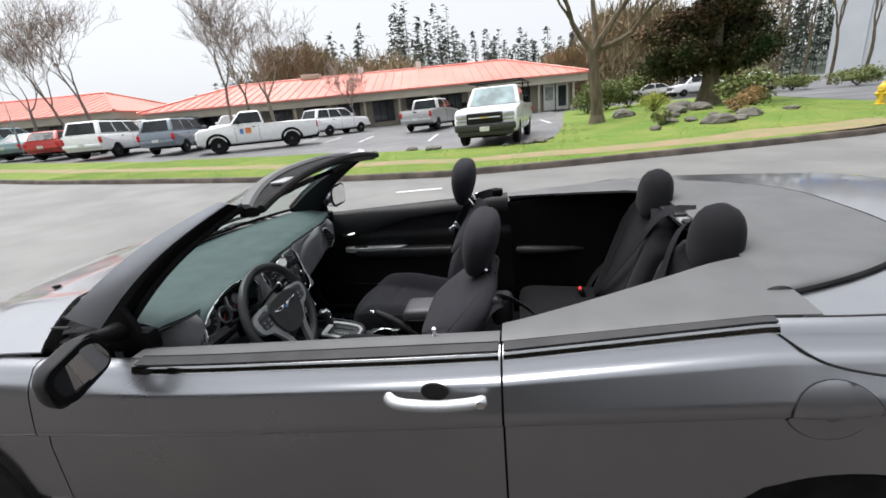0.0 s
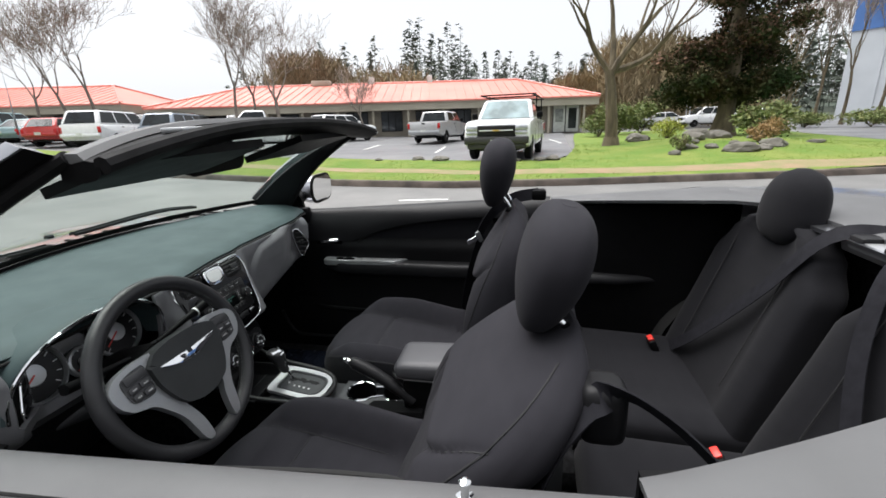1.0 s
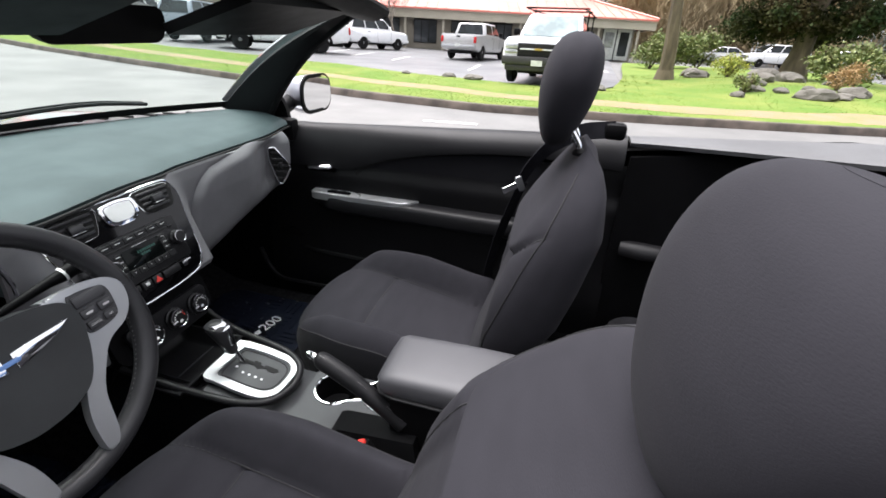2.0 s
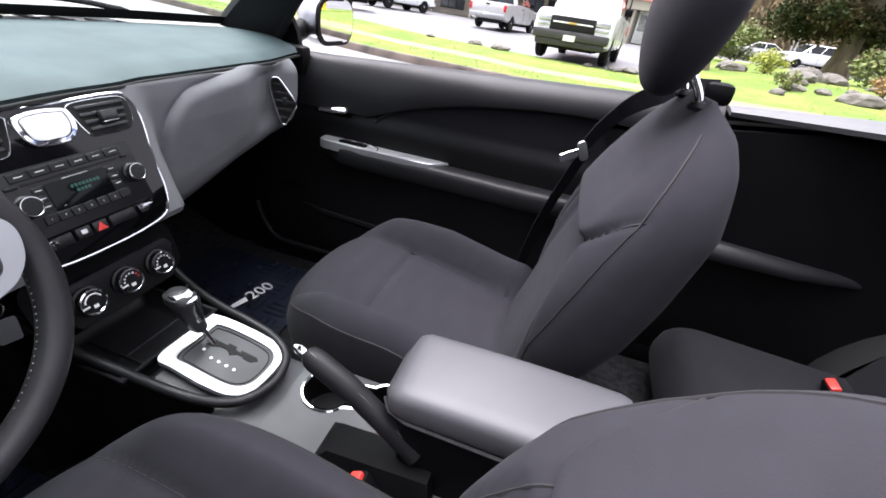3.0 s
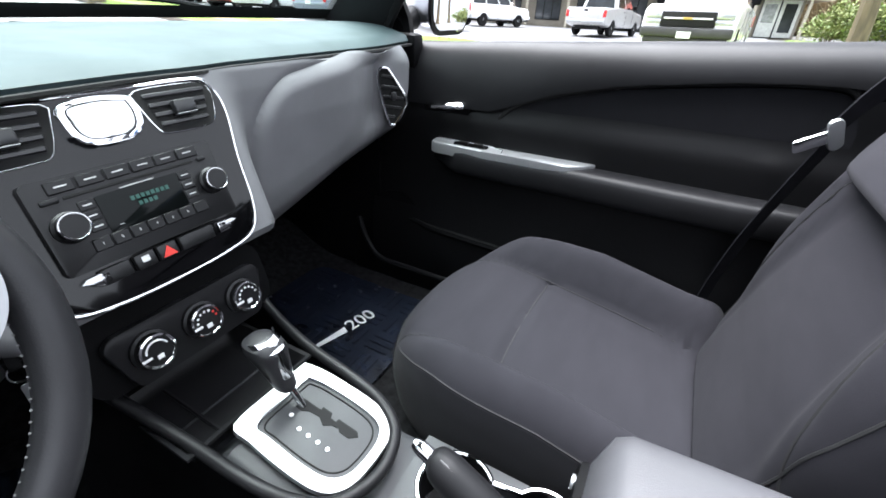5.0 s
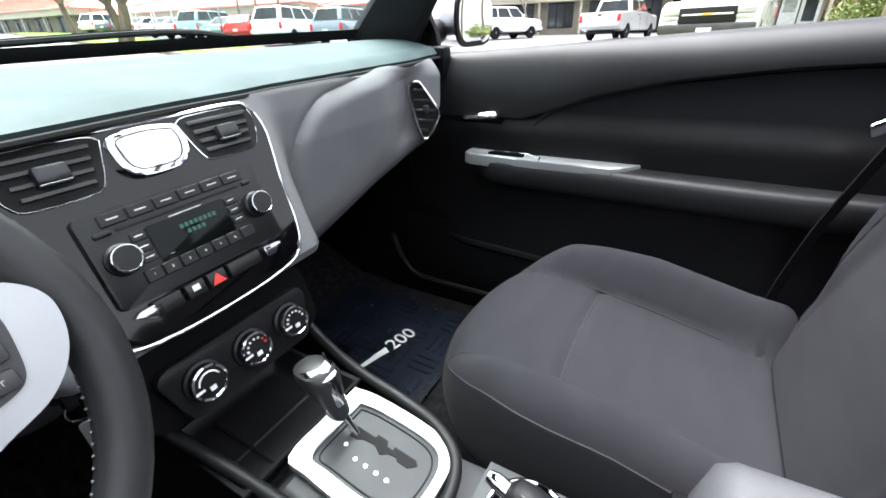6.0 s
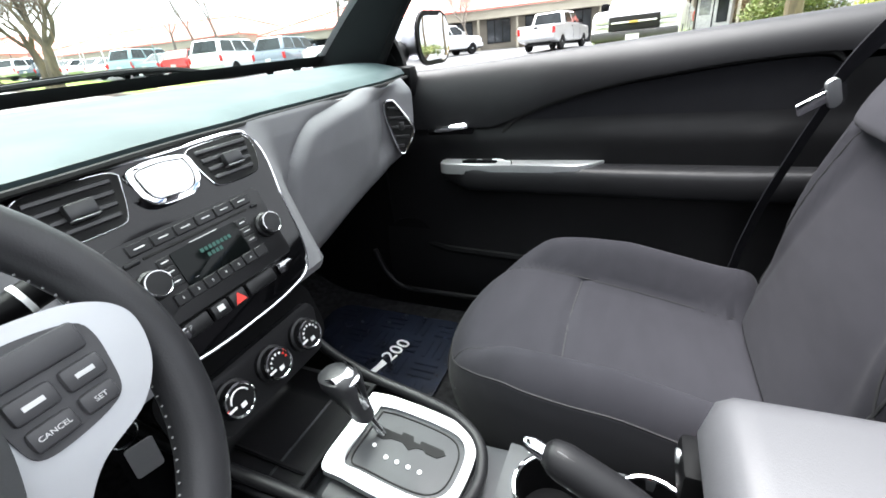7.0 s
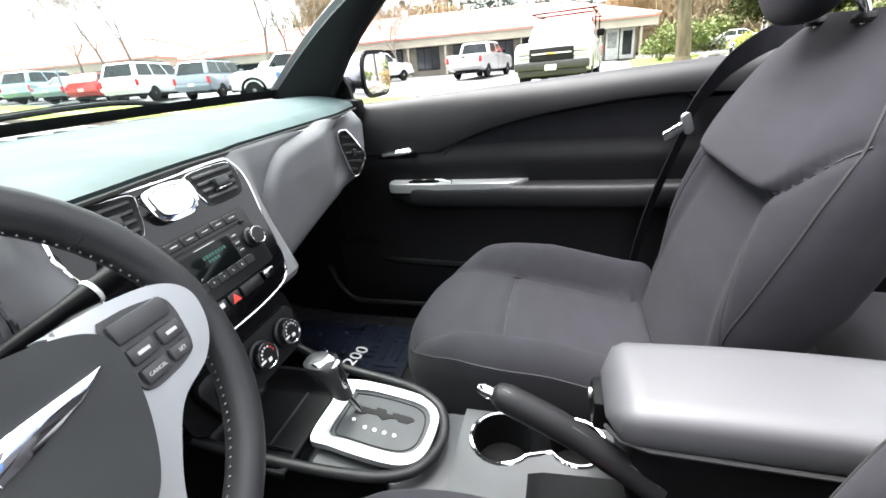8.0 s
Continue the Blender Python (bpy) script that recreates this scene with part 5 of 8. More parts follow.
def seat(y0, dx, dz, recline=0.0, bx=None, bz=None, head=(0.0, 0.0), bend=0.0, wide=0.0):
    """dx, dz: shift of the cushion; bx, bz: of the backrest; head: of the headrest on its posts."""
    cdx, cdz = dx, dz
    dx, dz = (dx if bx is None else bx), (dz if bz is None else bz)
    pivot = Matrix.Translation((0.10 + dx, 0, 0.52)) @ Matrix.Rotation(radians(recline), 4, 'Y') @ Matrix.Translation((-0.10 - dx, 0, -0.52))

    def rot(bm):
        bm.transform(pivot)
        return bm
    rim = [(CUSH_X + (CUSH_R - CUSH_X) * (1 - k / 12), -CUSH_B) for k in range(12)]
    for k in range(61):
        a = math.pi * (k / 60 - 0.5)
        c, n = math.cos(a), math.sin(a)
        rim.append((CUSH_X - CUSH_A * abs(c) ** (1 / 1.2), CUSH_B * math.copysign(abs(n) ** (1 / 1.2), n)))
    rim += [(CUSH_X + (CUSH_R - CUSH_X) * (k + 1) / 12, CUSH_B) for k in range(12)]
    rim += [(CUSH_R, CUSH_B * (1 - k / 10)) for k in range(1, 20)]
    rings = []
    for k in range(46):
        sc = 0.004 + 0.996 * math.sin(0.5 * math.pi * k / 45)
        rings.append([(CUSH_X + sc * (x - CUSH_X) + cdx, y0 + sc * y, cushion_top(CUSH_X + sc * (x - CUSH_X), sc * y) + cdz) for x, y in rim])
    for sc, z in ((1.004, 0.495), (1.0, 0.47), (0.985, 0.44), (0.955, 0.415), (0.91, 0.40)):
        rings.append([(CUSH_X + sc * (x - CUSH_X) + cdx, y0 + sc * y, lerp(z, cushion_top(x, y), 0.25 if sc > 1.001 else 0.0) + cdz) for x, y in rim])
    bm = loft(rings)
    for f in bm.faces:        # side band below the piping: same cloth, its shade put in as darker colour
        c = f.calc_center_median()
        f.material_index = 1 if cushion_reach(c.x - cdx, c.y - y0) > 0.968 or c.z - cdz < 0.45 else 0
    cushion = part("seat_cushion", bm, [CLOTH, CLOTH_SIDE], car, "charcoal cloth front seat cushion")

    def on(x, y, up=0.0006):
        return (x + cdx, y0 + y, cushion_top(x, y) + up + cdz)
    for s in (-1, 1):
        part("cushion_seam", tube([on(lerp(-0.40, 0.12, k / 40), s * 0.56 * CUSH_B) for k in range(41)], 0.0014, 5), SEAM, cushion)
    pipe = [(CUSH_X + 0.965 * (x - CUSH_X), 0.965 * y) for x, y in rim[:85]]
    part("cushion_piping", tube([on(x, y, 0.0012) for x, y in pipe], 0.0017, 5), SEAM, cushion)
    part("cross_seam", tube([on(-0.215 + 0.02 * (y / CUSH_B) ** 2, y) for y in [lerp(-0.143, 0.143, k / 24) for k in range(25)]], 0.0014, 5), SEAM, cushion)
    part("seat_base", box(-0.08 + cdx, y0, 0.35 + cdz, 0.40, 0.36, 0.12, 0.03), BLACK_TRIM, cushion)
    for s in (-1, 1):
        part("seat_rail", box(-0.10 + cdx, y0 + s * 0.17, 0.305, 0.36, 0.04, 0.03, 0.006), RUBBER, cushion)
    part("seat_side_shield", box(0.0 + cdx, y0 + math.copysign(0.222, y0), 0.42 + cdz, 0.36, 0.03, 0.10, 0.012), BLACK_TRIM, cushion)

    # backrest
    def xf(z):
        return bend * max(0.0, z - 0.84) + line(z, (0.50, 0.055), (0.60, 0.085), (0.68, 0.105), (0.78, 0.138), (0.87, 0.172), (0.944, 0.208), (1.02, 0.248), (1.075, 0.285), (1.095, 0.30))
    def xr(z):
        return bend * max(0.0, z - 0.84) + line(z, (0.50, 0.22), (0.60, 0.275), (0.70, 0.325), (0.80, 0.350), (0.935, 0.375), (1.02, 0.365), (1.06, 0.350), (1.095, 0.315))
    def bw(z):
        w0 = lerp(0.205, 0.248, smooth(0.45, 0.85, z))
        return wide * smooth(0.6, 0.8, z) * smooth(1.08, 1.0, z) + w0 * (1 - min(0.97, max(0.0, (z - 0.86) / 0.238)) ** 2.6) ** 0.45
    def yoke_z(w):
        return 0.862 + 0.088 * smooth(0.60, 1.0, w)

    def seam_y(z):
        return lerp(0.214, 0.156, max(0.0, min(1.0, (z - 0.60) / 0.262)))

    def front(z, y):
        w = min(0.999, abs(y) / bw(z))
        vz = yoke_z(w)
        low = smooth(vz + 0.010, vz - 0.012, z)
        deep = 0.034 * (1 - smooth(seam_y(z) - 0.045, seam_y(z) + 0.016, abs(y))) * low
        pillow = -0.010 * smooth(vz - 0.004, vz + 0.018, z) * smooth(vz + 0.14, vz + 0.03, z) * smooth(0.95, 0.7, w)
        groove = 0.009 * math.exp(-((z - vz) / 0.009) ** 2) * smooth(1.0, 0.90, w) + 0.007 * math.exp(-((abs(y) - seam_y(z)) / 0.009) ** 2) * low
        mid = 0.5 * (xf(z) + xr(z))
        return lerp(mid, xf(z) + deep + pillow + groove, (1 - w ** 4.5) ** 0.42)
    def rear(z, y):
        w = min(0.999, abs(y) / bw(z))
        mid = 0.5 * (xf(z) + xr(z))
        return lerp(mid, xr(z) - 0.012 * (1 - w * w) * smooth(0.55, 0.7, z), (1 - w ** 4.5) ** 0.42)
    rings = []
    N = 60
    zs = [lerp(0.50, 1.0, k / 90) for k in range(90)] + [lerp(1.0, 1.095, (k / 10) ** 0.8) for k in range(11)]
    for z in zs:
        h = bw(z)
        ys = [h * math.sin(math.pi * (q / (N - 1) - 0.5)) * 0.9995 for q in range(N)]
        rings.append([(front(z, y) + dx, y0 + y, z + dz) for y in ys] + [(rear(z, y) + dx, y0 + y, z + dz) for y in ys[::-1][1:-1]])
    back = part("seat_backrest", rot(loft(rings)), CLOTH, car, "charcoal cloth front seat backrest")
    def onb(z, y):
        return (front(z, y) + dx - 0.0006, y0 + y, z + dz)
    vee = []
    for k in range(31):
        w = lerp(-0.94, 0.94, k / 30)
        z = yoke_z(abs(w))
        vee.append(onb(z, w * bw(z)))
    part("yoke_seam", rot(tube(vee, 0.0018, 5)), SEAM, back)
    for s in (-1, 1):
        part("bolster_seam", rot(tube([onb(z, s * seam_y(z)) for z in [lerp(0.56, 0.858, k / 26) for k in range(27)]], 0.0018, 5)), SEAM, back)
        part("side_piping", rot(tube([((front(z, s * 0.93 * bw(z)) + dx - 0.0008), y0 + s * 0.93 * bw(z), z + dz) for z in [lerp(0.56, 1.06, k / 28) for k in range(29)]], 0.002, 5)), SEAM, back)
    # headrest on two posts
    rings = []
    N = 56
    for k in range(37):
        t = -math.cos(math.pi * k / 36)
        r = max(0.02, (1 - abs(t) ** 3.0)) ** (1 / 2.6)
        z = 1.20 + head[1] + 0.117 * t
        tilt = 0.242 + head[0] + 0.012 * t
        wd = 0.132 * r * lerp(0.76, 1.02, smooth(-1.0, 0.35, t))
        dp = 0.064 * r * lerp(0.70, 1.0, smooth(-1.0, 0.2, t))
        rings.append([(tilt + dx + dp * math.copysign(abs(math.cos(a)) ** 0.75, math.cos(a)) * (1.0 if math.cos(a) > 0 else 0.92), y0 + wd * math.copysign(abs(math.sin(a)) ** 0.8, math.sin(a)), z + dz) for a in [2 * math.pi * q / N for q in range(N)]])
    hr = part("headrest", rot(loft(rings)), CLOTH, back, "charcoal cloth headrest")
    for s in (-1, 1):
        part("headrest_post", rot(tube(smooth_path([(0.268 + head[0] + dx, y0 + s * 0.062, 1.125 + head[1] + dz), (0.285 + 0.6 * head[0] + dx, y0 + s * 0.062, 1.10 + dz), (0.292 + head[0] + dx, y0 + s * 0.062, 1.075 + dz), (0.298 + head[0] + dx, y0 + s * 0.062, 1.03 + dz)], 5), 0.0065, 10)), CHROME, back, "chrome headrest post")
        part("post_collar", rot(lathe([(0.018, 0), (0.018, 0.006), (0.012, 0.012), (0.007, 0.013)], 16, Matrix.Translation((0.292 + head[0] + dx, y0 + s * 0.062, 1.078 + dz)))), BLACK_TRIM, back)
    return cushion, back


seat(0.372, 0.0, -0.006)
seat(-0.375, -0.02, 0.015, 8.5, -0.064, 0.004, (0.106, -0.036), 0.38, 0.012)


def rear_seat(y0):
    def xf(z):
        return line(z, (0.44, 0.90), (0.6, 0.955), (0.9, 1.055), (1.06, 1.11), (1.1, 1.13))
    def xr(z):
        return line(z, (0.44, 1.05), (0.9, 1.19), (1.06, 1.205), (1.1, 1.19))
    rings = []
    for k in range(30):
        z = lerp(0.44, 1.045, 1 - (1 - k / 29) ** 1.25)
        h = curve(z, (0.44, 0.30), (0.88, 0.285), (0.97, 0.235), (1.02, 0.18), (1.045, 0.12))
        ring = []
        for a in [2 * math.pi * (q + 0.5) / 40 for q in range(40)]:
            c, s_ = math.copysign(abs(math.cos(a)) ** 0.45, math.cos(a)), math.copysign(abs(math.sin(a)) ** 0.45, math.sin(a))
            mid, hd = 0.5 * (xf(z) + xr(z)), 0.5 * (xr(z) - xf(z))
            dish = 0.03 * (1 - smooth(0.4, 0.8, abs(s_))) if c < 0 else 0.0
            ring.append((mid + hd * c + dish, y0 + h * s_, z))
        rings.append(ring)
    back = part("rear_backrest", loft(rings), CLOTH_SIDE, car, "charcoal cloth rear seat backrest")
    rings = []
    for k in range(15):
        t = -1 + 2 * k / 14
        r = max(0.03, 1 - abs(t) ** 2.6) ** (1 / 2.4)
        rings.append([(1.150 + 0.070 * r * math.copysign(abs(math.cos(a)) ** 0.85, math.cos(a)) + 0.012 * t, y0 + 0.108 * r * (1 - 0.16 * t) * math.copysign(abs(math.sin(a)) ** 0.8, math.sin(a)), 1.085 + 0.116 * t) for a in [2 * math.pi * q / 44 for q in range(44)]])
    part("rear_headrest", loft(rings), CLOTH_SIDE, back, "rounded charcoal rear headrest")
    rings = []
    for k in range(20):
        u = (k / 19) ** 1.3
        x = lerp(0.50, 1.02, u)
        e = max(0.0, 1 - max(0.0, 1 - u / 0.2) ** 2.4) ** 0.42
        ring = []
        for a in [2 * math.pi * (q + 0.5) / 36 for q in range(36)]:
            c, s_ = math.copysign(abs(math.cos(a)) ** 0.45, math.cos(a)), math.copysign(abs(math.sin(a)) ** 0.45, math.sin(a))
            top = 0.525 - 0.035 * u - 0.02 * (1 - smooth(0.45, 0.8, abs(c))) - 0.09 * (1 - e)
            ring.append((x, y0 + 0.305 * c, lerp(0.36, top, 0.5 + 0.5 * s_)))
        rings.append(ring)
    cush = part("rear_cushion", loft(rings), CLOTH_SIDE, car, "charcoal cloth rear seat cushion")
    for s in (-1, 1):
        part("rear_seam", tube([(xf(z) + 0.012, y0 + s * 0.16, z) for z in [lerp(0.55, 1.0, k / 12) for k in range(13)]], 0.002, 5), SEAM, back)
    return back


for y0 in (-0.325, 0.325):
    rear_seat(y0)
part("rear_tunnel", box(0.70, 0.0, 0.33, 0.7, 0.14, 0.10, 0.03), CARPET, car)
# belt guides between the rear seats
for s in (-1, 1):
    part("belt_guide", box(1.20, s * 0.055, 1.055, 0.11, 0.05, 0.03, 0.01), SOFT_BLACK, car, "plastic rear belt guide")
part("belt_guide_trim", box(1.215, 0.0, 1.045, 0.14, 0.16, 0.025, 0.01), SATIN, car)


def strap(points, width, mat=RUBBER, thick=0.0022, facing=(1, 0, 0.3)):
    pts = smooth_path(points, 6)
    rings = []
    for i, p in enumerate(pts):
        d = (pts[min(i + 1, len(pts) - 1)] - pts[max(i - 1, 0)]).normalized()
        n = Vector(facing)
        n = (n - d * n.dot(d)).normalized()
        w = d.cross(n) * width / 2
        rings.append([p - w - n * thick / 2, p + w - n * thick / 2, p + w + n * thick / 2, p - w + n * thick / 2])
    return loft(rings)


WEBBING = material("seat_belt_webbing", (0.013, 0.013, 0.016), 0.75, vary=0.1, scale=40, bump=0.4, bump_scale=1200, spec=0.1)
# front passenger belt: from the quarter, over the backrest's outer side, down to the sill
belt_p = part("seat_belt", strap([(0.40, 0.655, 1.07), (0.31, 0.625, 1.06), (0.235, 0.605, 1.02), (0.185, 0.60, 0.96), (0.155, 0.605, 0.90)], 0.047, WEBBING, facing=(1, -0.7, 0.3)), WEBBING, car, "black seat belt webbing")
part("belt_lower", strap([(0.165, 0.602, 0.90), (0.135, 0.612, 0.80), (0.105, 0.625, 0.68), (0.085, 0.645, 0.52), (0.10, 0.67, 0.36)], 0.047, WEBBING, facing=(1, -0.7, 0.2)), WEBBING, belt_p)
BL = frame_at((0.150, 0.592, 0.905), (0.0, -0.35, 0.9), (-0.7, -0.6, -0.25))
LT = frame_at((0.158, 0.588, 0.902), (-0.86, -0.25, -0.45), (0.40, 0.35, -0.85))
part("belt_tongue", plate([(x + 0.030, y) for x, y in rrect(0.052, 0.021, 0.005)], 0.003, LT, 0.0006), CHROME, belt_p, "metal belt tongue")
part("tongue_holder", plate(rrect(0.020, 0.052, 0.008), 0.006, LT @ Matrix.Translation((0, 0, -0.002)), 0.002), SATIN, belt_p)
part("shoulder_guide", box(0.40, 0.66, 1.065, 0.06, 0.05, 0.045, 0.012), BLACK_TRIM, belt_p)
belt_d = part("seat_belt", strap([(0.60, -0.665, 0.94), (0.53, -0.60, 0.985), (0.46, -0.565, 1.0), (0.40, -0.575, 0.94), (0.35, -0.60, 0.84), (0.28, -0.64, 0.66), (0.25, -0.67, 0.4)], 0.047, WEBBING, facing=(1, 0.3, 0.5)), WEBBING, car, "black seat belt webbing")
part("shoulder_guide", box(0.452, -0.535, 0.955, 0.07, 0.07, 0.10, 0.02, 3), SOFT_BLACK, belt_d)
for y0 in (0.30, -0.30):
    part("rear_belt", strap([(1.235, 0.06 * (1 if y0 > 0 else -1), 1.075), (1.12, y0 * 0.35, 1.05), (1.03, y0 * 0.65, 0.86), (0.95, y0 * 1.25, 0.62), (0.92, y0 * 1.75, 0.48)], 0.047, WEBBING, facing=(-1, 0, 0.3)), WEBBING, car, "black rear seat belt")


def buckle(p, lean, name="belt_buckle"):
    m = frame_at(p, (1, 0, 0.15), (0, 1, 0)) @ Matrix.Rotation(radians(lean), 4, 'Y')
    b = part(name, box(0, 0, -0.03, 0.028, 0.056, 0.075, 0.008, 2, m), BLACK_TRIM, car, "seat belt buckle with red button")
    part("release_button", box(0.0, 0, 0.0105, 0.020, 0.036, 0.010, 0.003, 2, m), RED_PLASTIC, b, "red release button")


buckle((-0.02, 0.135, 0.548), -20)
buckle((-0.045, -0.125, 0.548), -20)
buckle((0.845, 0.50, 0.515), -15)
buckle((0.845, -0.10, 0.515), -15)

# ---------------------------------------------------------------- floor mats
def floor_mat(yc, dx):
    mat = thing("floor_mat", "blue-black ribbed floor mat with silver lettering", "floor mat", "floor mats")
    ol = rrect(0.46, 0.42, 0.05, 6)
    part("mat_sheet", plate(ol, 0.010, Matrix.Translation((-0.745 + dx, yc, 0.288)), 0.003), MAT_RUBBER, mat)
    for i in range(5):
        for j in range(5):
            cx, cy = -0.745 + dx - 0.17 + 0.085 * i, yc - 0.16 + 0.08 * j
            for k in range(3):
                o = -0.022 + 0.022 * k
                if (i + j) % 2:
                    b = box(cx + o, cy, 0.2995, 0.009, 0.066, 0.004)
                else:
                    b = box(cx, cy + o, 0.2995, 0.066, 0.009, 0.004)
                part("mat_rib", b, MAT_RUBBER, mat, smooth=False)
    tm = frame_at((-0.675 + dx, yc + 0.045, 0.3035), (0.22, 0.97, 0), (-0.97, 0.22, 0))
    part("mat_lettering", text_mesh("200", 0.058, tm, 0.0008), WHITE_INK, mat, "silver numerals 200", smooth=False)
    part("mat_bar", plate([(-0.17, -0.006), (-0.055, -0.014), (-0.05, 0.006), (-0.17, 0.002)], 0.002, tm), WHITE_INK, mat)


floor_mat(0.40, 0.0)
floor_mat(-0.40, 0.0)


CAR_LEAN[0] = None

# ---------------------------------------------------------------- outdoors: materials
ASPHALT = material("road_asphalt", (0.15, 0.148, 0.142), 0.62, vary=0.18, scale=0.8, bump=0.5, bump_scale=60, colour2=(0.115, 0.114, 0.111), rough_vary=0.15)
LOT = material("damp_parking_asphalt", (0.15, 0.152, 0.155), 0.42, scale=0.35, bump=0.4, bump_scale=60, colour2=(0.10, 0.10, 0.105), rough_vary=0.16)
KERB = material("weathered_kerb", (0.12, 0.095, 0.078), 0.85, scale=2.5, bump=0.5, bump_scale=40, colour2=(0.045, 0.036, 0.03))
GRASS = material("lawn_grass", (0.098, 0.168, 0.030), 0.9, scale=0.9, bump=0.35, bump_scale=25, colour2=(0.165, 0.20, 0.05), spec=0.15)
BLADE = material("grass_blades", (0.15, 0.225, 0.042), 0.85, scale=2.0, colour2=(0.20, 0.25, 0.065), spec=0.05, island=0.12)
DIRT = material("worn_dirt", (0.24, 0.17, 0.10), 0.95, scale=2.0, bump=0.6, bump_scale=30, colour2=(0.17, 0.17, 0.07))
BARK = material("grey_brown_bark", (0.15, 0.12, 0.072), 0.9, scale=5, bump=0.9, bump_scale=30, colour2=(0.07, 0.056, 0.036), stretch=(1, 1, 0.25))
TWIG = material("brown_twigs", (0.17, 0.12, 0.085), 0.9, scale=2, colour2=(0.11, 0.085, 0.06), island=0.25)
NEEDLE = material("dark_conifer_needles", (0.026, 0.046, 0.018), 0.8, scale=0.8, colour2=(0.055, 0.042, 0.02), spec=0.04, island=0.3)
RUST_LEAF = material("rusty_dead_foliage", (0.15, 0.07, 0.04), 0.85, scale=1.2, colour2=(0.07, 0.05, 0.03), island=0.4)
# distance haze put into the colour: paler and greyer than the near needles
FAR_NEEDLE = material("hazed_conifers", (0.09, 0.115, 0.095), 0.9, scale=0.05, colour2=(0.15, 0.155, 0.13), spec=0.1, island=0.3)
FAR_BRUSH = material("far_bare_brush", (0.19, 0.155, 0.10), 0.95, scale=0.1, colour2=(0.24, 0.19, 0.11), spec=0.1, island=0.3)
SHRUB = material("shrub_leaves", (0.10, 0.15, 0.04), 0.7, scale=3, colour2=(0.18, 0.19, 0.06), island=0.4)
DRY_SHRUB = material("dry_tan_shrub", (0.38, 0.24, 0.11), 0.9, scale=3, colour2=(0.26, 0.17, 0.08), island=0.3)
YELLOW_SHRUB = material("yellow_green_shrub", (0.36, 0.36, 0.05), 0.8, scale=3, colour2=(0.22, 0.27, 0.05), island=0.3)
ROCK = material("grey_rock", (0.15, 0.14, 0.12), 0.9, scale=3, bump=0.8, bump_scale=18, colour2=(0.07, 0.065, 0.052))
ROOF_RED = material("red_metal_roof", (0.56, 0.15, 0.11), 0.38, scale=0.4, colour2=(0.62, 0.21, 0.16), spec=0.7)
WALL_TAN = material("tan_block_wall", (0.26, 0.235, 0.19), 0.85, scale=0.7, bump=0.4, bump_scale=12, colour2=(0.20, 0.18, 0.145))
FASCIA = material("beige_fascia", (0.42, 0.385, 0.31), 0.7, scale=0.6, colour2=(0.36, 0.33, 0.26))
OFFICE_GLASS = material("office_glass", (0.045, 0.05, 0.055), 0.12, vary=0.3, scale=0.6)
DOOR_WHITE = material("pale_door_paint", (0.62, 0.64, 0.60), 0.5, vary=0.08)
WHITE_LINE = material("road_paint", (0.6, 0.6, 0.58), 0.7, vary=0.15, scale=6)
WAREHOUSE = material("pale_grey_cladding", (0.50, 0.53, 0.56), 0.6, scale=0.3, colour2=(0.44, 0.47, 0.50))
BLUE_BAND = material("blue_cladding", (0.06, 0.15, 0.38), 0.5, scale=0.3)
HYDRANT = material("yellow_hydrant_paint", (0.72, 0.48, 0.03), 0.45, vary=0.12, scale=8, bump=0.2, bump_scale=60)
CAR_WHITE = material("white_car_paint", (0.74, 0.75, 0.76), 0.25, vary=0.03, coat=0.6)
CAR_SILVER = material("pale_silver_car_paint", (0.50, 0.50, 0.50), 0.3, 0.35, vary=0.03, coat=0.6)
CAR_BLUEGREY = material("blue_grey_car_paint", (0.20, 0.235, 0.28), 0.3, 0.3, vary=0.03, coat=0.6)
CAR_RED = material("red_car_paint", (0.42, 0.03, 0.025), 0.3, vary=0.03, coat=0.6)
CAR_TEAL = material("pale_teal_car_paint", (0.25, 0.36, 0.38), 0.3, 0.3, vary=0.03, coat=0.6)
CAR_DARK = material("dark_blue_car_paint", (0.035, 0.055, 0.08), 0.3, 0.2, vary=0.05, coat=0.6)
LAMP_GLASS = material("headlamp_lens", (0.55, 0.57, 0.6), 0.12, 0.5)
TAIL_RED = material("tail_lamp_lens", (0.5, 0.02, 0.02), 0.2)
ORANGE = material("orange_decal", (0.7, 0.2, 0.05), 0.5)
GREY_BUMPER = material("grey_bumper", (0.035, 0.035, 0.034), 0.5, vary=0.15, scale=4)
TRUCK_GLASS = material("pale_windshield_glass", (0.20, 0.27, 0.28), 0.2, vary=0.2, scale=2, spec=0.2)
GOLD = material("gold_badge", (0.6, 0.42, 0.12), 0.3, 0.8)


def ground_z(x, y):
    """The road and the lots rise gently across and along the street."""
    k = min(1.0, max(0.0, y / 8 + 0.3))
    return 0.022 * max(y + 0.8, -6.0) * (1.0 if y < 60 else 1.0) + k * (0.02 * max(0.0, -x - 4.0) + 0.022 * max(0.0, -x - 15.0))


def kerb_y(x):
    return line(x, (-130, 34), (-55, 18.0), (-18, 10.8), (-9.6, 9.2), (-6.5, 8.6), (-3.2, 7.95), (-1.1, 7.65), (1.6, 7.95), (5.3, 8.7), (8.3, 9.4), (10.2, 10.3), (12.2, 12.2), (13.6, 15.0), (15, 23), (17, 34))


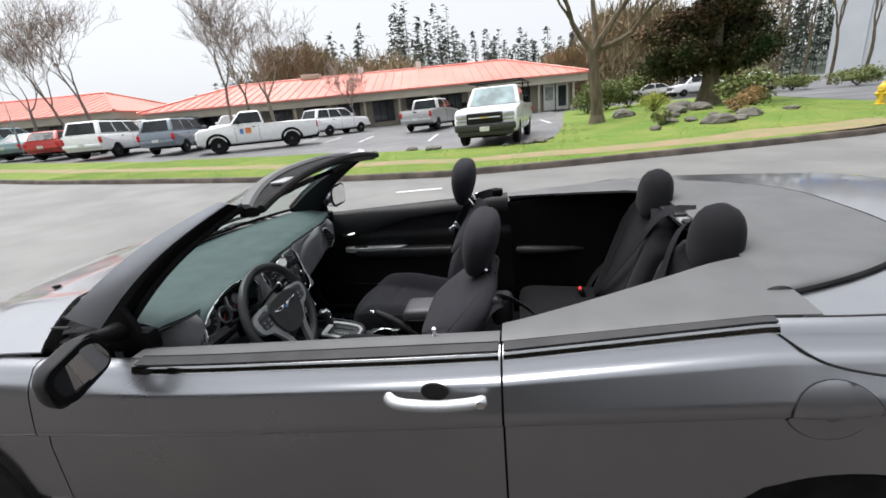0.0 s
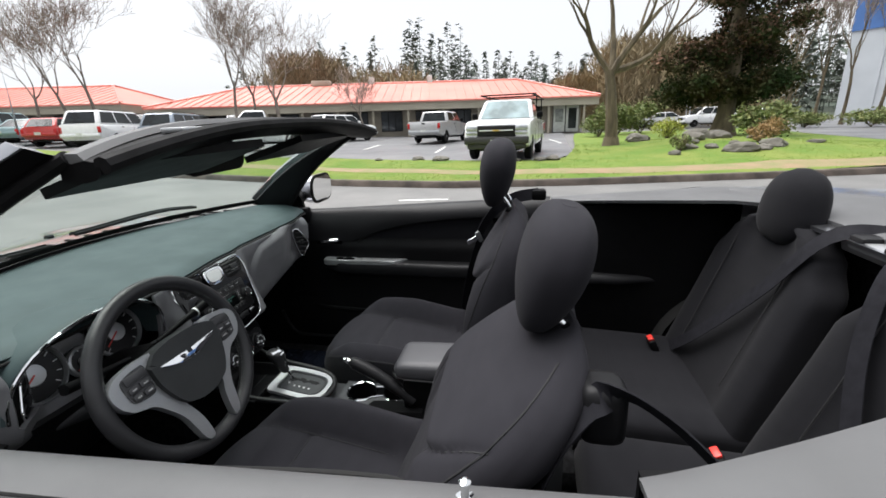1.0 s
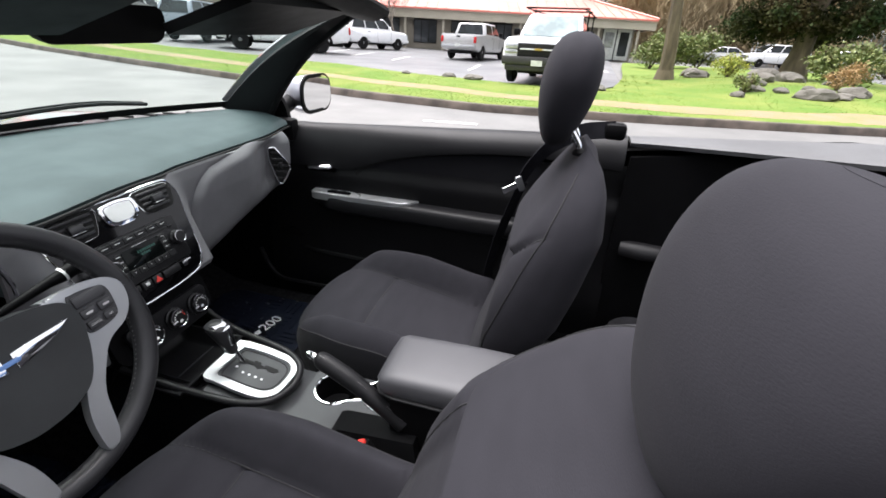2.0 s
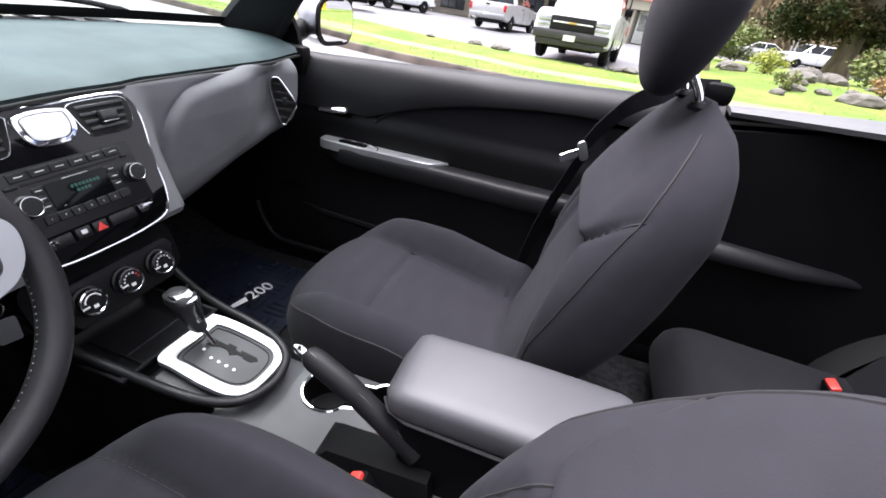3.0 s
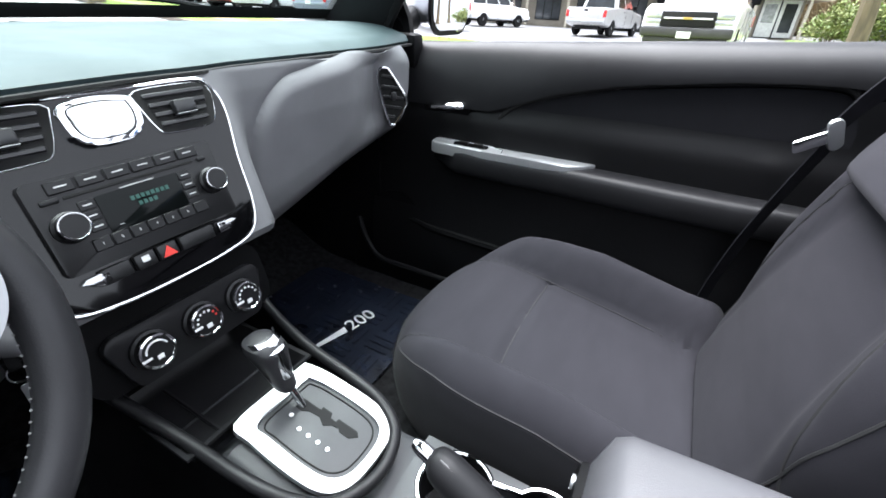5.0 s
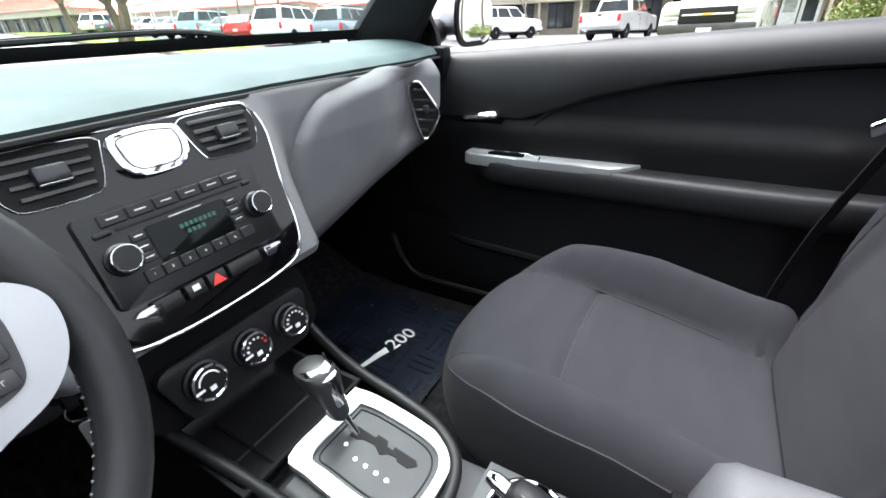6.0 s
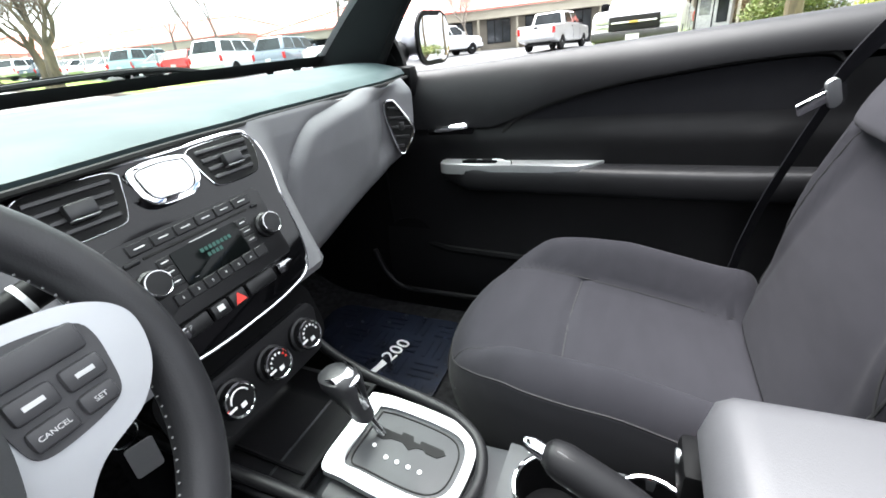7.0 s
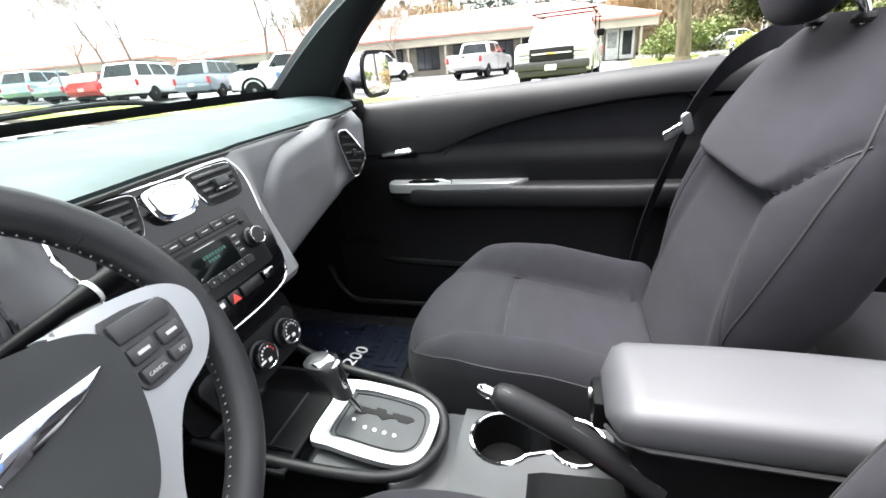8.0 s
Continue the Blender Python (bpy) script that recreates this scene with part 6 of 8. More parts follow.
def lawn_y(x):
    return line(x, (-130, 42), (-55, 23.0), (-26, 16.6), (-20, 15.4), (-11, 14.4), (-7.5, 13.9), (-3.7, 12.9), (-1.3, 12.3), (1.35, 12.2), (1.9, 13.5), (2.6, 18.0), (3.4, 26), (4.4, 34), (17, 35.5))


def lawn_z(x, y):
    edge = smooth(0.0, 1.2, y - kerb_y(x))
    mound = 0.35 * math.exp(-(((x - 7.5) / 3.5) ** 2 + ((y - 15.5) / 4.5) ** 2))
    return ground_z(x, y) + 0.10 + 0.05 * edge + mound + 0.03 * noise.noise(Vector((x * 0.5, y * 0.5, 0)))


def axis_steps(lo, hi, fine_lo, fine_hi, fine, coarse):
    out, v = [], lo
    while v < hi:
        out.append(v)
        v += fine if fine_lo <= v < fine_hi else coarse
    return out + [hi]


def terrain(xs, ys, z):
    bm = bmesh.new()
    vs = [[bm.verts.new((x, y, z(x, y))) for y in ys] for x in xs]
    for a, b in zip(vs, vs[1:]):
        for j in range(len(ys) - 1):
            bm.faces.new((a[j], b[j], b[j + 1], a[j + 1]))
    return bm


xs = axis_steps(-1500, 1500, -60, 40, 4, 60)
ys = axis_steps(-1500, 1500, -20, 60, 3, 60)
tagged(finish("road", terrain(xs, ys, lambda x, y: ground_z(max(-160, x), min(y, 160)) if y > -1e9 else 0), ASPHALT), "grey worn asphalt street", "road", kind="structure")

lx = axis_steps(-130, 17, -30, 17, 0.35, 3)
lawn_bm = bmesh.new()
cols = []
for x in lx:
    k, l = kerb_y(x) + 0.14, lawn_y(x)
    cols.append([lawn_bm.verts.new((x, lerp(k, l, (j / 26) ** 1.1), lawn_z(x, lerp(k, l, (j / 26) ** 1.1)))) for j in range(27)])
for a, b in zip(cols, cols[1:]):
    for j in range(26):
        lawn_bm.faces.new((a[j], b[j], b[j + 1], a[j + 1]))
tagged(finish("lawn", lawn_bm, GRASS), "bright green mown roadside lawn", "lawn", kind="structure")
kr = []
for x in lx:
    y, z = kerb_y(x), ground_z(x, kerb_y(x))
    kr.append([(x, y, z - 0.05), (x, y + 0.015, z + 0.10), (x, y + 0.04, z + 0.135), (x, y + 0.15, z + 0.14), (x, y + 0.17, z - 0.05)])
tagged(finish("kerb", loft(kr), KERB), "dark weathered concrete kerb", "kerb", kind="structure")
tagged(finish("parking_lot", sheet(lambda u, v: (lerp(-75, 2.2 + 2.6 * v, u), lerp(lawn_y(lerp(-75, 2.2, u)) - 0.3, 52, v), ground_z(lerp(-75, 2.2 + 2.6 * v, u), lerp(lawn_y(lerp(-75, 2.2, u)) - 0.3, 52, v)) + 0.085 + 0.0), 60, 24), LOT), "damp grey asphalt parking lot", "parking lot", kind="structure")
tagged(finish("driveway", sheet(lambda u, v: (lerp(13.8, 70, u), lerp(lerp(12.5, 10, u), 60, v), ground_z(30, lerp(lerp(12.5, 10, u), 60, v)) + 0.012), 16, 24), LOT), "grey asphalt driveway", "driveway", kind="structure")
dirt = bmesh.new()
pv = []
for x in [v for v in lx if -40 < v < 9.5]:
    k = kerb_y(x)
    off = line(x, (-40, 1.6), (-8, 2.0), (-2, 1.75), (1, 1.35), (5, 0.9), (9.5, 0.45)) + 0.12 * noise.noise(Vector((x * 0.7, 3, 0)))
    wd = 0.42 + 0.14 * noise.noise(Vector((x * 0.9, 9, 0)))
    pv.append([dirt.verts.new((x, k + off + w * wd, lawn_z(x, k + off + w * wd) + 0.012 - 0.008 * abs(w))) for w in (-1, -0.4, 0.4, 1)])
for a, b in zip(pv, pv[1:]):
    for j in range(3):
        dirt.faces.new((a[j], b[j], b[j + 1], a[j + 1]))
tagged(finish("dirt_path", dirt, DIRT), "worn bare earth track across the lawn", "path", kind="structure")

rnd = random.Random(7)
gv, gf = [], []
while len(gf) < 52000:
    x = rnd.uniform(-16, 13)
    k = kerb_y(x) + 0.15
    y = k + (min(lawn_y(x), 20) - k) * rnd.random() ** 1.3
    if abs(y - kerb_y(x) - line(x, (-40, 1.6), (-8, 2.0), (-2, 1.75), (1, 1.35), (5, 0.9), (9.5, 0.45))) < 0.36 and rnd.random() < 0.85 and x < 9.5:
        continue
    z = lawn_z(x, y)
    a, h, w = rnd.uniform(0, 6.28), rnd.uniform(0.004, 0.018), rnd.uniform(0.008, 0.020)
    i = len(gv)
    dx, dy = math.cos(a) * w, math.sin(a) * w
    gv += [(x - dx, y - dy, z - 0.01), (x + dx, y + dy, z - 0.01), (x + rnd.uniform(-0.04, 0.04), y + rnd.uniform(-0.04, 0.04), z + h)]
    gf.append((i, i + 1, i + 2))
me = bpy.data.meshes.new("grass_tufts")
me.from_pydata(gv, [], gf)
me.materials.append(BLADE)
tagged(new("grass_tufts", me), "short bright green grass tufts", "grass", kind="stuff")

# painted stall lines
for x, y, a in ((-7.5, 21, 8), (-9.9, 22, 8), (-3.4, 19, 4), (-1.8, 24, 2), (2.2, 24, 4), (-12.0, 24, 8)):
    m = Matrix.Translation((x, y, ground_z(x, y) + 0.092)) @ Matrix.Rotation(radians(a), 4, 'Z') @ Matrix.Rotation(math.atan(0.022), 4, 'X')
    tagged(finish("stall_line", box(0, 0, 0, 0.12, 4.2, 0.006, m=m), WHITE_LINE, smooth=False), "faded white painted parking stall line", "road marking", "stall lines")
for x, y, l in ((9.5, 4.2, 5.0), (-1.4, 6.3, 0.9), (16.0, 6.2, 4.0)):
    m = Matrix.Translation((x, y, ground_z(x, y) + 0.003)) @ Matrix.Rotation(radians(9), 4, 'Z')
    tagged(finish("lane_line", box(0, 0, 0, l, 0.11, 0.006, m=m), WHITE_LINE, smooth=False), "white painted lane line on the street", "road marking")


# ---------------------------------------------------------------- vehicles
def frustum_pane(c, corners, grow, out):
    """A pane on a four-cornered face of a cabin, shrunk towards its middle and set proud."""
    pts = [Vector(p) for p in corners]
    mid = sum(pts, Vector()) / 4
    n = (pts[1] - pts[0]).cross(pts[3] - pts[0]).normalized()
    if n.dot(mid - c) < 0:
        n = -n
    lo = [mid + (p - mid) * grow for p in pts]
    bm = bmesh.new()
    a = [bm.verts.new(p - n * 0.01) for p in lo]
    b = [bm.verts.new(p + n * out) for p in lo]
    bm.faces.new(b)
    bm.faces.new(a[::-1])
    for i in range(4):
        bm.faces.new((a[i], a[(i + 1) % 4], b[(i + 1) % 4], b[i]))
    bmesh.ops.bevel(bm, geom=[e for e in bm.edges if all(v in b for v in e.verts)], offset=0.006, segments=1, affect='EDGES')
    return bm


def quad_at(face, u0, u1, v0, v1):
    """A part of a four-cornered face (lower front, lower rear, upper rear, upper front)."""
    a, b, c, d = (Vector(p) for p in face)
    f = lambda u, v: a.lerp(b, u).lerp(d.lerp(c, u), v)
    return [f(u0, v0), f(u1, v0), f(u1, v1), f(u0, v1)]


def vehicle(name, label, category, spec, paint, x, y, heading, extra=""):
    """spec: length, width, hood height, belt, roof, wheel radius, axle places, cabin: (front low, front high, rear high, rear low) along the length from the nose, bed."""
    L, W, zh, zb, zr, rw, axles, cab, bed = spec
    cz = ground_z(x, y) + (0.09 if y > 12 else 0.0)
    at = Matrix.Translation((x, y, cz)) @ Matrix.Rotation(radians(heading), 4, 'Z')
    v = thing(name, label, category, "parked vehicles", at=at)

    def P(nm, bm, mat, parent=v, lab="", **kw):
        bm.transform(at)
        return part(nm, bm, mat, parent, lab, **kw)
    X = lambda s: L / 2 - s
    low = 0.20 + rw * 0.35
    ol = [(X(0.02), low + 0.12), (X(0.0), zh * 0.62), (X(0.08), zh * 0.88), (X(0.3), zh * 0.97), (X(cab[0]), zh + 0.03)]
    if bed:
        ol += [(X(cab[3] + 0.02), zb), (X(cab[3] + 0.05), zb), (X(L - 0.03), zb), (X(L), zb - 0.1), (X(L), low + 0.3), (X(L - 0.1), low + 0.15)]
    else:
        ol += [(X(cab[3]), zb), (X(L - 0.02), zb - 0.06), (X(L), zb - 0.4), (X(L), low + 0.25), (X(L - 0.1), low + 0.08)]
    for a in sorted(axles, reverse=True):
        ra = rw * 1.22
        for k in range(9):
            t = math.pi * k / 8
            ol.append((X(a) - ra * math.cos(t), max(low, rw + ra * math.sin(t))))
    m = Matrix(((1, 0, 0, 0), (0, 0, -1, W / 2), (0, 1, 0, 0), (0, 0, 0, 1)))
    bm = plate(ol[::-1], W, m)
    es = [e for e in bm.edges if abs(e.verts[0].co.y - e.verts[1].co.y) < 1e-6]
    bmesh.ops.bevel(bm, geom=es, offset=0.10, segments=3, affect='EDGES', profile=0.55)
    P("body", bm, paint)
    # cabin
    wl, wu = W / 2 - 0.04, W / 2 - 0.20
    zc = zb - 0.02
    lo = [(X(cab[0]), wl), (X(cab[3]), wl), (X(cab[3]), -wl), (X(cab[0]), -wl)]
    hi = [(X(cab[1]), wu), (X(cab[2]), wu), (X(cab[2]), -wu), (X(cab[1]), -wu)]
    lof = [Vector((a, b, (zh + 0.01 if a > X(cab[0]) - 0.01 else zc))) for a, b in lo]
    hif = [Vector((a, b, zr - 0.03)) for a, b in hi]
    bm = bmesh.new()
    va = [bm.verts.new(p) for p in lof]
    vb = [bm.verts.new(p) for p in hif]
    bm.faces.new(va[::-1])
    bm.faces.new(vb)
    for i in range(4):
        bm.faces.new((va[i], va[(i + 1) % 4], vb[(i + 1) % 4], vb[i]))
    bmesh.ops.bevel(bm, geom=bm.edges[:], offset=0.11, segments=4, affect='EDGES', profile=0.5)
    cabin = P("cabin", bm, paint)
    mid = sum(lof + hif, Vector()) / 8
    P("windshield", frustum_pane(mid, [lof[0], lof[3], hif[3], hif[0]], 0.86, 0.004), DARK_GLASS if extra != "rack" else TRUCK_GLASS, cabin)
    P("rear_window", frustum_pane(mid, [lof[1], lof[2], hif[2], hif[1]], 0.80, 0.004), DARK_GLASS, cabin)
    n = 1 if bed == 1 else (2 if bed == 2 or category == "sedan" else 3)
    for s, f in ((0, [lof[0], lof[1], hif[1], hif[0]]), (1, [lof[3], lof[2], hif[2], hif[3]])):
        for k in range(n):
            P("side_window", frustum_pane(mid, quad_at(f, 0.03 + 0.94 * k / n, 0.03 + 0.94 * (k + 1) / n, 0.10, 0.92), 0.93, 0.004), DARK_GLASS, cabin)
    # wheels
    for a in axles:
        for s in (-1, 1):
            wm = Matrix.Translation((X(a), s * (W / 2 - 0.12), rw)) @ Matrix.Rotation(radians(-90 * s), 4, 'X')
            t = P("wheel", lathe([(rw * 0.62, -0.1), (rw * 0.9, -0.11), (rw, -0.07), (rw, 0.07), (rw * 0.9, 0.11), (rw * 0.62, 0.1)], 20, wm), RUBBER)
            P("rim", lathe([(rw * 0.62, 0.06), (rw * 0.62, 0.1), (rw * 0.5, 0.09), (rw * 0.25, 0.075), (rw * 0.2, 0.1), (0.001, 0.1)], 16, wm), SATIN, t)
        P("underbody", box(X(a), 0, low + 0.1, 0.9 * rw * 2, W * 0.7, 0.25), DARK_GAP)
    P("chassis", box(0, 0, low + 0.03, L * 0.9, W * 0.6, 0.16), DARK_GAP)
    # ends
    P("front_bumper", box(X(-0.02), 0, zh * 0.50, 0.14, W * 0.98, zh * 0.17, 0.04), GREY_BUMPER if bed else paint)
    P("front_valance", box(X(0.05), 0, zh * 0.36, 0.14, W * 0.9, zh * 0.14, 0.04), GREY_BUMPER)
    P("rear_bumper", box(X(L + 0.02), 0, low + 0.30, 0.14, W * 0.96, 0.16, 0.04), SATIN if bed else paint)
    grille = P("grille", box(X(-0.005), 0, zh * 0.72, 0.06, W * 0.58, zh * 0.26, 0.02), DARK_GAP)
    P("grille_bar", box(X(-0.04), 0, zh * 0.735, 0.02, W * 0.51, 0.035, 0.008), paint if bed else CHROME, grille)
    if bed:
        P("grille_badge", box(X(-0.055), 0, zh * 0.735, 0.012, 0.20, 0.05, 0.01), GOLD, grille)
    for s in (-1, 1):
        P("headlight", box(X(0.02), s * W * 0.37, zh * 0.79, 0.10, W * 0.19, zh * 0.10, 0.02), LAMP_GLASS)
        P("turn_light", box(X(0.02), s * W * 0.37, zh * 0.68, 0.10, W * 0.19, zh * 0.07, 0.02), LAMP_GLASS)
        P("tail_light", box(X(L - 0.02), s * (W / 2 - 0.06), zb - 0.26, 0.07, 0.15, 0.30, 0.02), TAIL_RED)
        P("mirror", box(X(cab[0] + 0.45), s * (W / 2 + 0.10), zb + 0.12, 0.10, 0.20, 0.19, 0.04), BLACK_TRIM if bed else paint)
        P("door_handle", box(X(0.5 * (cab[0] + cab[3]) + 0.3), s * (W / 2 + 0.01), zb - 0.12, 0.16, 0.03, 0.04, 0.01), BLACK_TRIM)
        P("door_gap", box(X(cab[0] + 0.25), s * (W / 2 + 0.001), 0.5 * (zb + low), 0.012, 0.008, zb - low - 0.15), DARK_GAP, smooth=False)
        P("door_gap", box(X(cab[0] + 1.35), s * (W / 2 + 0.001), 0.5 * (zb + low), 0.012, 0.008, zb - low - 0.15), DARK_GAP, smooth=False)
    P("number_plate", box(X(-0.10), 0, zh * 0.46, 0.02, 0.30, 0.14), DOOR_WHITE, smooth=False)
    P("number_plate", box(X(L + 0.10), 0, low + 0.36, 0.02, 0.30, 0.14), DOOR_WHITE, smooth=False)
    if bed:
        P("tailgate", box(X(L - 0.01), 0, 0.5 * (zb + low + 0.3), 0.05, W * 0.82, zb - low - 0.42, 0.02), paint)
        P("tailgate_handle", box(X(L + 0.02), 0, zb - 0.12, 0.02, 0.22, 0.08, 0.01), BLACK_TRIM)
        P("bed_well", box(X(0.5 * (cab[3] + L)), 0, zb + 0.002, (L - cab[3]) * 0.9, W * 0.82, 0.012), DARK_GAP, smooth=False)
    else:
        P("roof_rail", box(X(0.5 * (cab[1] + cab[2])), wu * 0.9, zr + 0.01, (cab[2] - cab[1]) * 0.8, 0.04, 0.03, 0.01), BLACK_TRIM)
        P("roof_rail", box(X(0.5 * (cab[1] + cab[2])), -wu * 0.9, zr + 0.01, (cab[2] - cab[1]) * 0.8, 0.04, 0.03, 0.01), BLACK_TRIM)
    if extra == "rack":
        for s in (-1, 1):
            P("rack_post", tube([(X(cab[3] + 0.15), s * 0.85, zb), (X(cab[3] + 0.15), s * 0.85, zr + 0.18)], 0.025, 6), BLACK_TRIM)
            P("rack_post", tube([(X(L - 0.2), s * 0.85, zb), (X(L - 0.2), s * 0.85, zr + 0.18)], 0.025, 6), BLACK_TRIM)
            P("rack_rail", tube([(X(cab[1]), s * 0.85, zr + 0.10), (X(L - 0.1), s * 0.85, zr + 0.18)], 0.025, 6), BLACK_TRIM)
        for q in (cab[1] + 0.1, cab[3] + 0.15, L - 0.2):
            P("rack_bar", tube([(X(q), -0.95, zr + 0.13), (X(q), 0.95, zr + 0.13)], 0.025, 6), BLACK_TRIM)
    if extra == "decal":
        P("door_decal", box(X(cab[0] + 0.85), W / 2 + 0.004, zb - 0.28, 0.28, 0.008, 0.26), ORANGE, smooth=False)
        P("door_decal", box(X(cab[0] + 0.55), W / 2 + 0.004, zb - 0.30, 0.18, 0.008, 0.24), BLUE_ENAMEL, smooth=False)
        P("wheel_flare", tube([(X(axles[0]) + 0.5 * math.cos(t), W / 2, rw + 0.5 * math.sin(t)) for t in [math.pi * k / 12 for k in range(13)]], 0.06, 6), BLACK_TRIM)
        P("wheel_flare", tube([(X(axles[1]) + 0.5 * math.cos(t), W / 2, rw + 0.5 * math.sin(t)) for t in [math.pi * k / 12 for k in range(13)]], 0.06, 6), BLACK_TRIM)
    return v


PICKUP = (5.75, 1.98, 1.22, 1.25, 1.92, 0.39, (0.95, 4.40), (1.55, 2.15, 3.05, 3.20), 1)
CREW = (5.75, 1.98, 1.15, 1.22, 1.86, 0.38, (0.95, 4.55), (1.50, 2.20, 3.95, 4.15), 2)
SUV = (4.75, 1.86, 1.08, 1.12, 1.78, 0.36, (0.88, 3.70), (1.25, 1.95, 4.35, 4.70), 0)
SEDAN = (4.75, 1.80, 0.88, 0.94, 1.44, 0.32, (0.92, 3.65), (1.35, 2.15, 3.30, 4.10), 0)
VAN = (4.9, 1.90, 1.05, 1.10, 1.78, 0.34, (0.90, 3.85), (0.95, 1.80, 4.50, 4.85), 0)


def back_from(x, y, heading, d):
    a = radians(heading)
    return x + d * math.cos(a), y + d * math.sin(a)


def park(name, label, category, spec, paint, x, y, heading, axle, extra=""):
    """Places a vehicle by the middle of one axle: 0 the front, 1 the rear."""
    d = -(spec[0] / 2 - spec[6][axle])
    px, py = back_from(x, y, heading, d)
    return vehicle(name, label, category, spec, paint, px, py, heading, extra)


park("pickup_truck", "white pickup truck with black ladder rack, facing the street", "pickup", PICKUP, CAR_WHITE, -0.30, 12.9, 263, 0, "rack")
park("pickup_truck", "pale silver crew-cab pickup truck parked tail out", "pickup", CREW, CAR_SILVER, -5.0, 24.6, 80, 1)
park("white_suv", "small white sport utility vehicle parked in lot", "suv", SUV, CAR_WHITE, -12.6, 26.6, 62, 1)
park("pickup_truck", "white single-cab pickup truck with orange door decal", "pickup", PICKUP, CAR_WHITE, -14.2, 18.0, 213, 0, "decal")
park("grey_suv", "blue-grey sport utility vehicle with dark windows", "suv", SUV, CAR_BLUEGREY, -17.6, 18.6, 101, 1)
park("silver_suv", "large silver-white sport utility vehicle", "suv", (5.2, 1.95, 1.12, 1.16, 1.86, 0.38, (0.9, 4.1), (1.3, 2.0, 4.8, 5.15), 0), CAR_WHITE, -20.9, 17.6, 103, 1)
park("red_car", "red hatchback parked among other cars", "hatchback", (4.2, 1.75, 0.95, 1.0, 1.5, 0.32, (0.85, 3.4), (1.2, 1.95, 3.75, 4.15), 0), CAR_RED, -24.2, 18.0, 104, 1)
park("blue_car", "pale blue sedan parked in the row", "sedan", SEDAN, CAR_TEAL, -27.2, 18.6, 104, 1)
park("dark_van", "dark teal minivan parked in the row", "minivan", VAN, CAR_TEAL, -30.6, 19.2, 104, 1)
park("white_car", "white sedan parked in the row", "sedan", SEDAN, CAR_WHITE, -33.8, 19.6, 104, 1)
park("silver_car", "silver sedan parked in the row", "sedan", SEDAN, CAR_SILVER, -37.0, 20.2, 104, 1)
park("white_car", "white sedan parked past the street tree", "sedan", SEDAN, CAR_WHITE, -41.5, 20.8, 104, 1)
park("blue_car", "dark blue sedan parked far along lot", "sedan", SEDAN, CAR_DARK, -46.5, 21.5, 104, 1)
park("white_van", "white van parked far along the lot", "van", VAN, CAR_WHITE, -52.0, 22.5, 104, 1)
park("dark_suv", "dark sport utility vehicle in second row", "suv", SUV, CAR_DARK, -26.0, 28.5, 280, 0)
park("white_suv", "white sport utility vehicle in second row", "suv", SUV, CAR_WHITE, -20.5, 27.6, 280, 0)
park("white_suv", "white sport utility vehicle by the office", "suv", SUV, CAR_SILVER, -30.5, 29.5, 280, 0)
park("white_van", "white passenger van parked beyond the lawn", "van", VAN, CAR_WHITE, 15.6, 43.0, 190, 0)
park("white_car", "small white hatchback parked beyond the lawn", "hatchback", (4.2, 1.75, 0.95, 1.0, 1.5, 0.32, (0.85, 3.4), (1.2, 1.95, 3.75, 4.15), 0), CAR_WHITE, 19.6, 37.5, 60, 1)
park("white_car", "white car half hidden behind the shrubs", "sedan", SEDAN, CAR_SILVER, 12.0, 44.5, 170, 0)


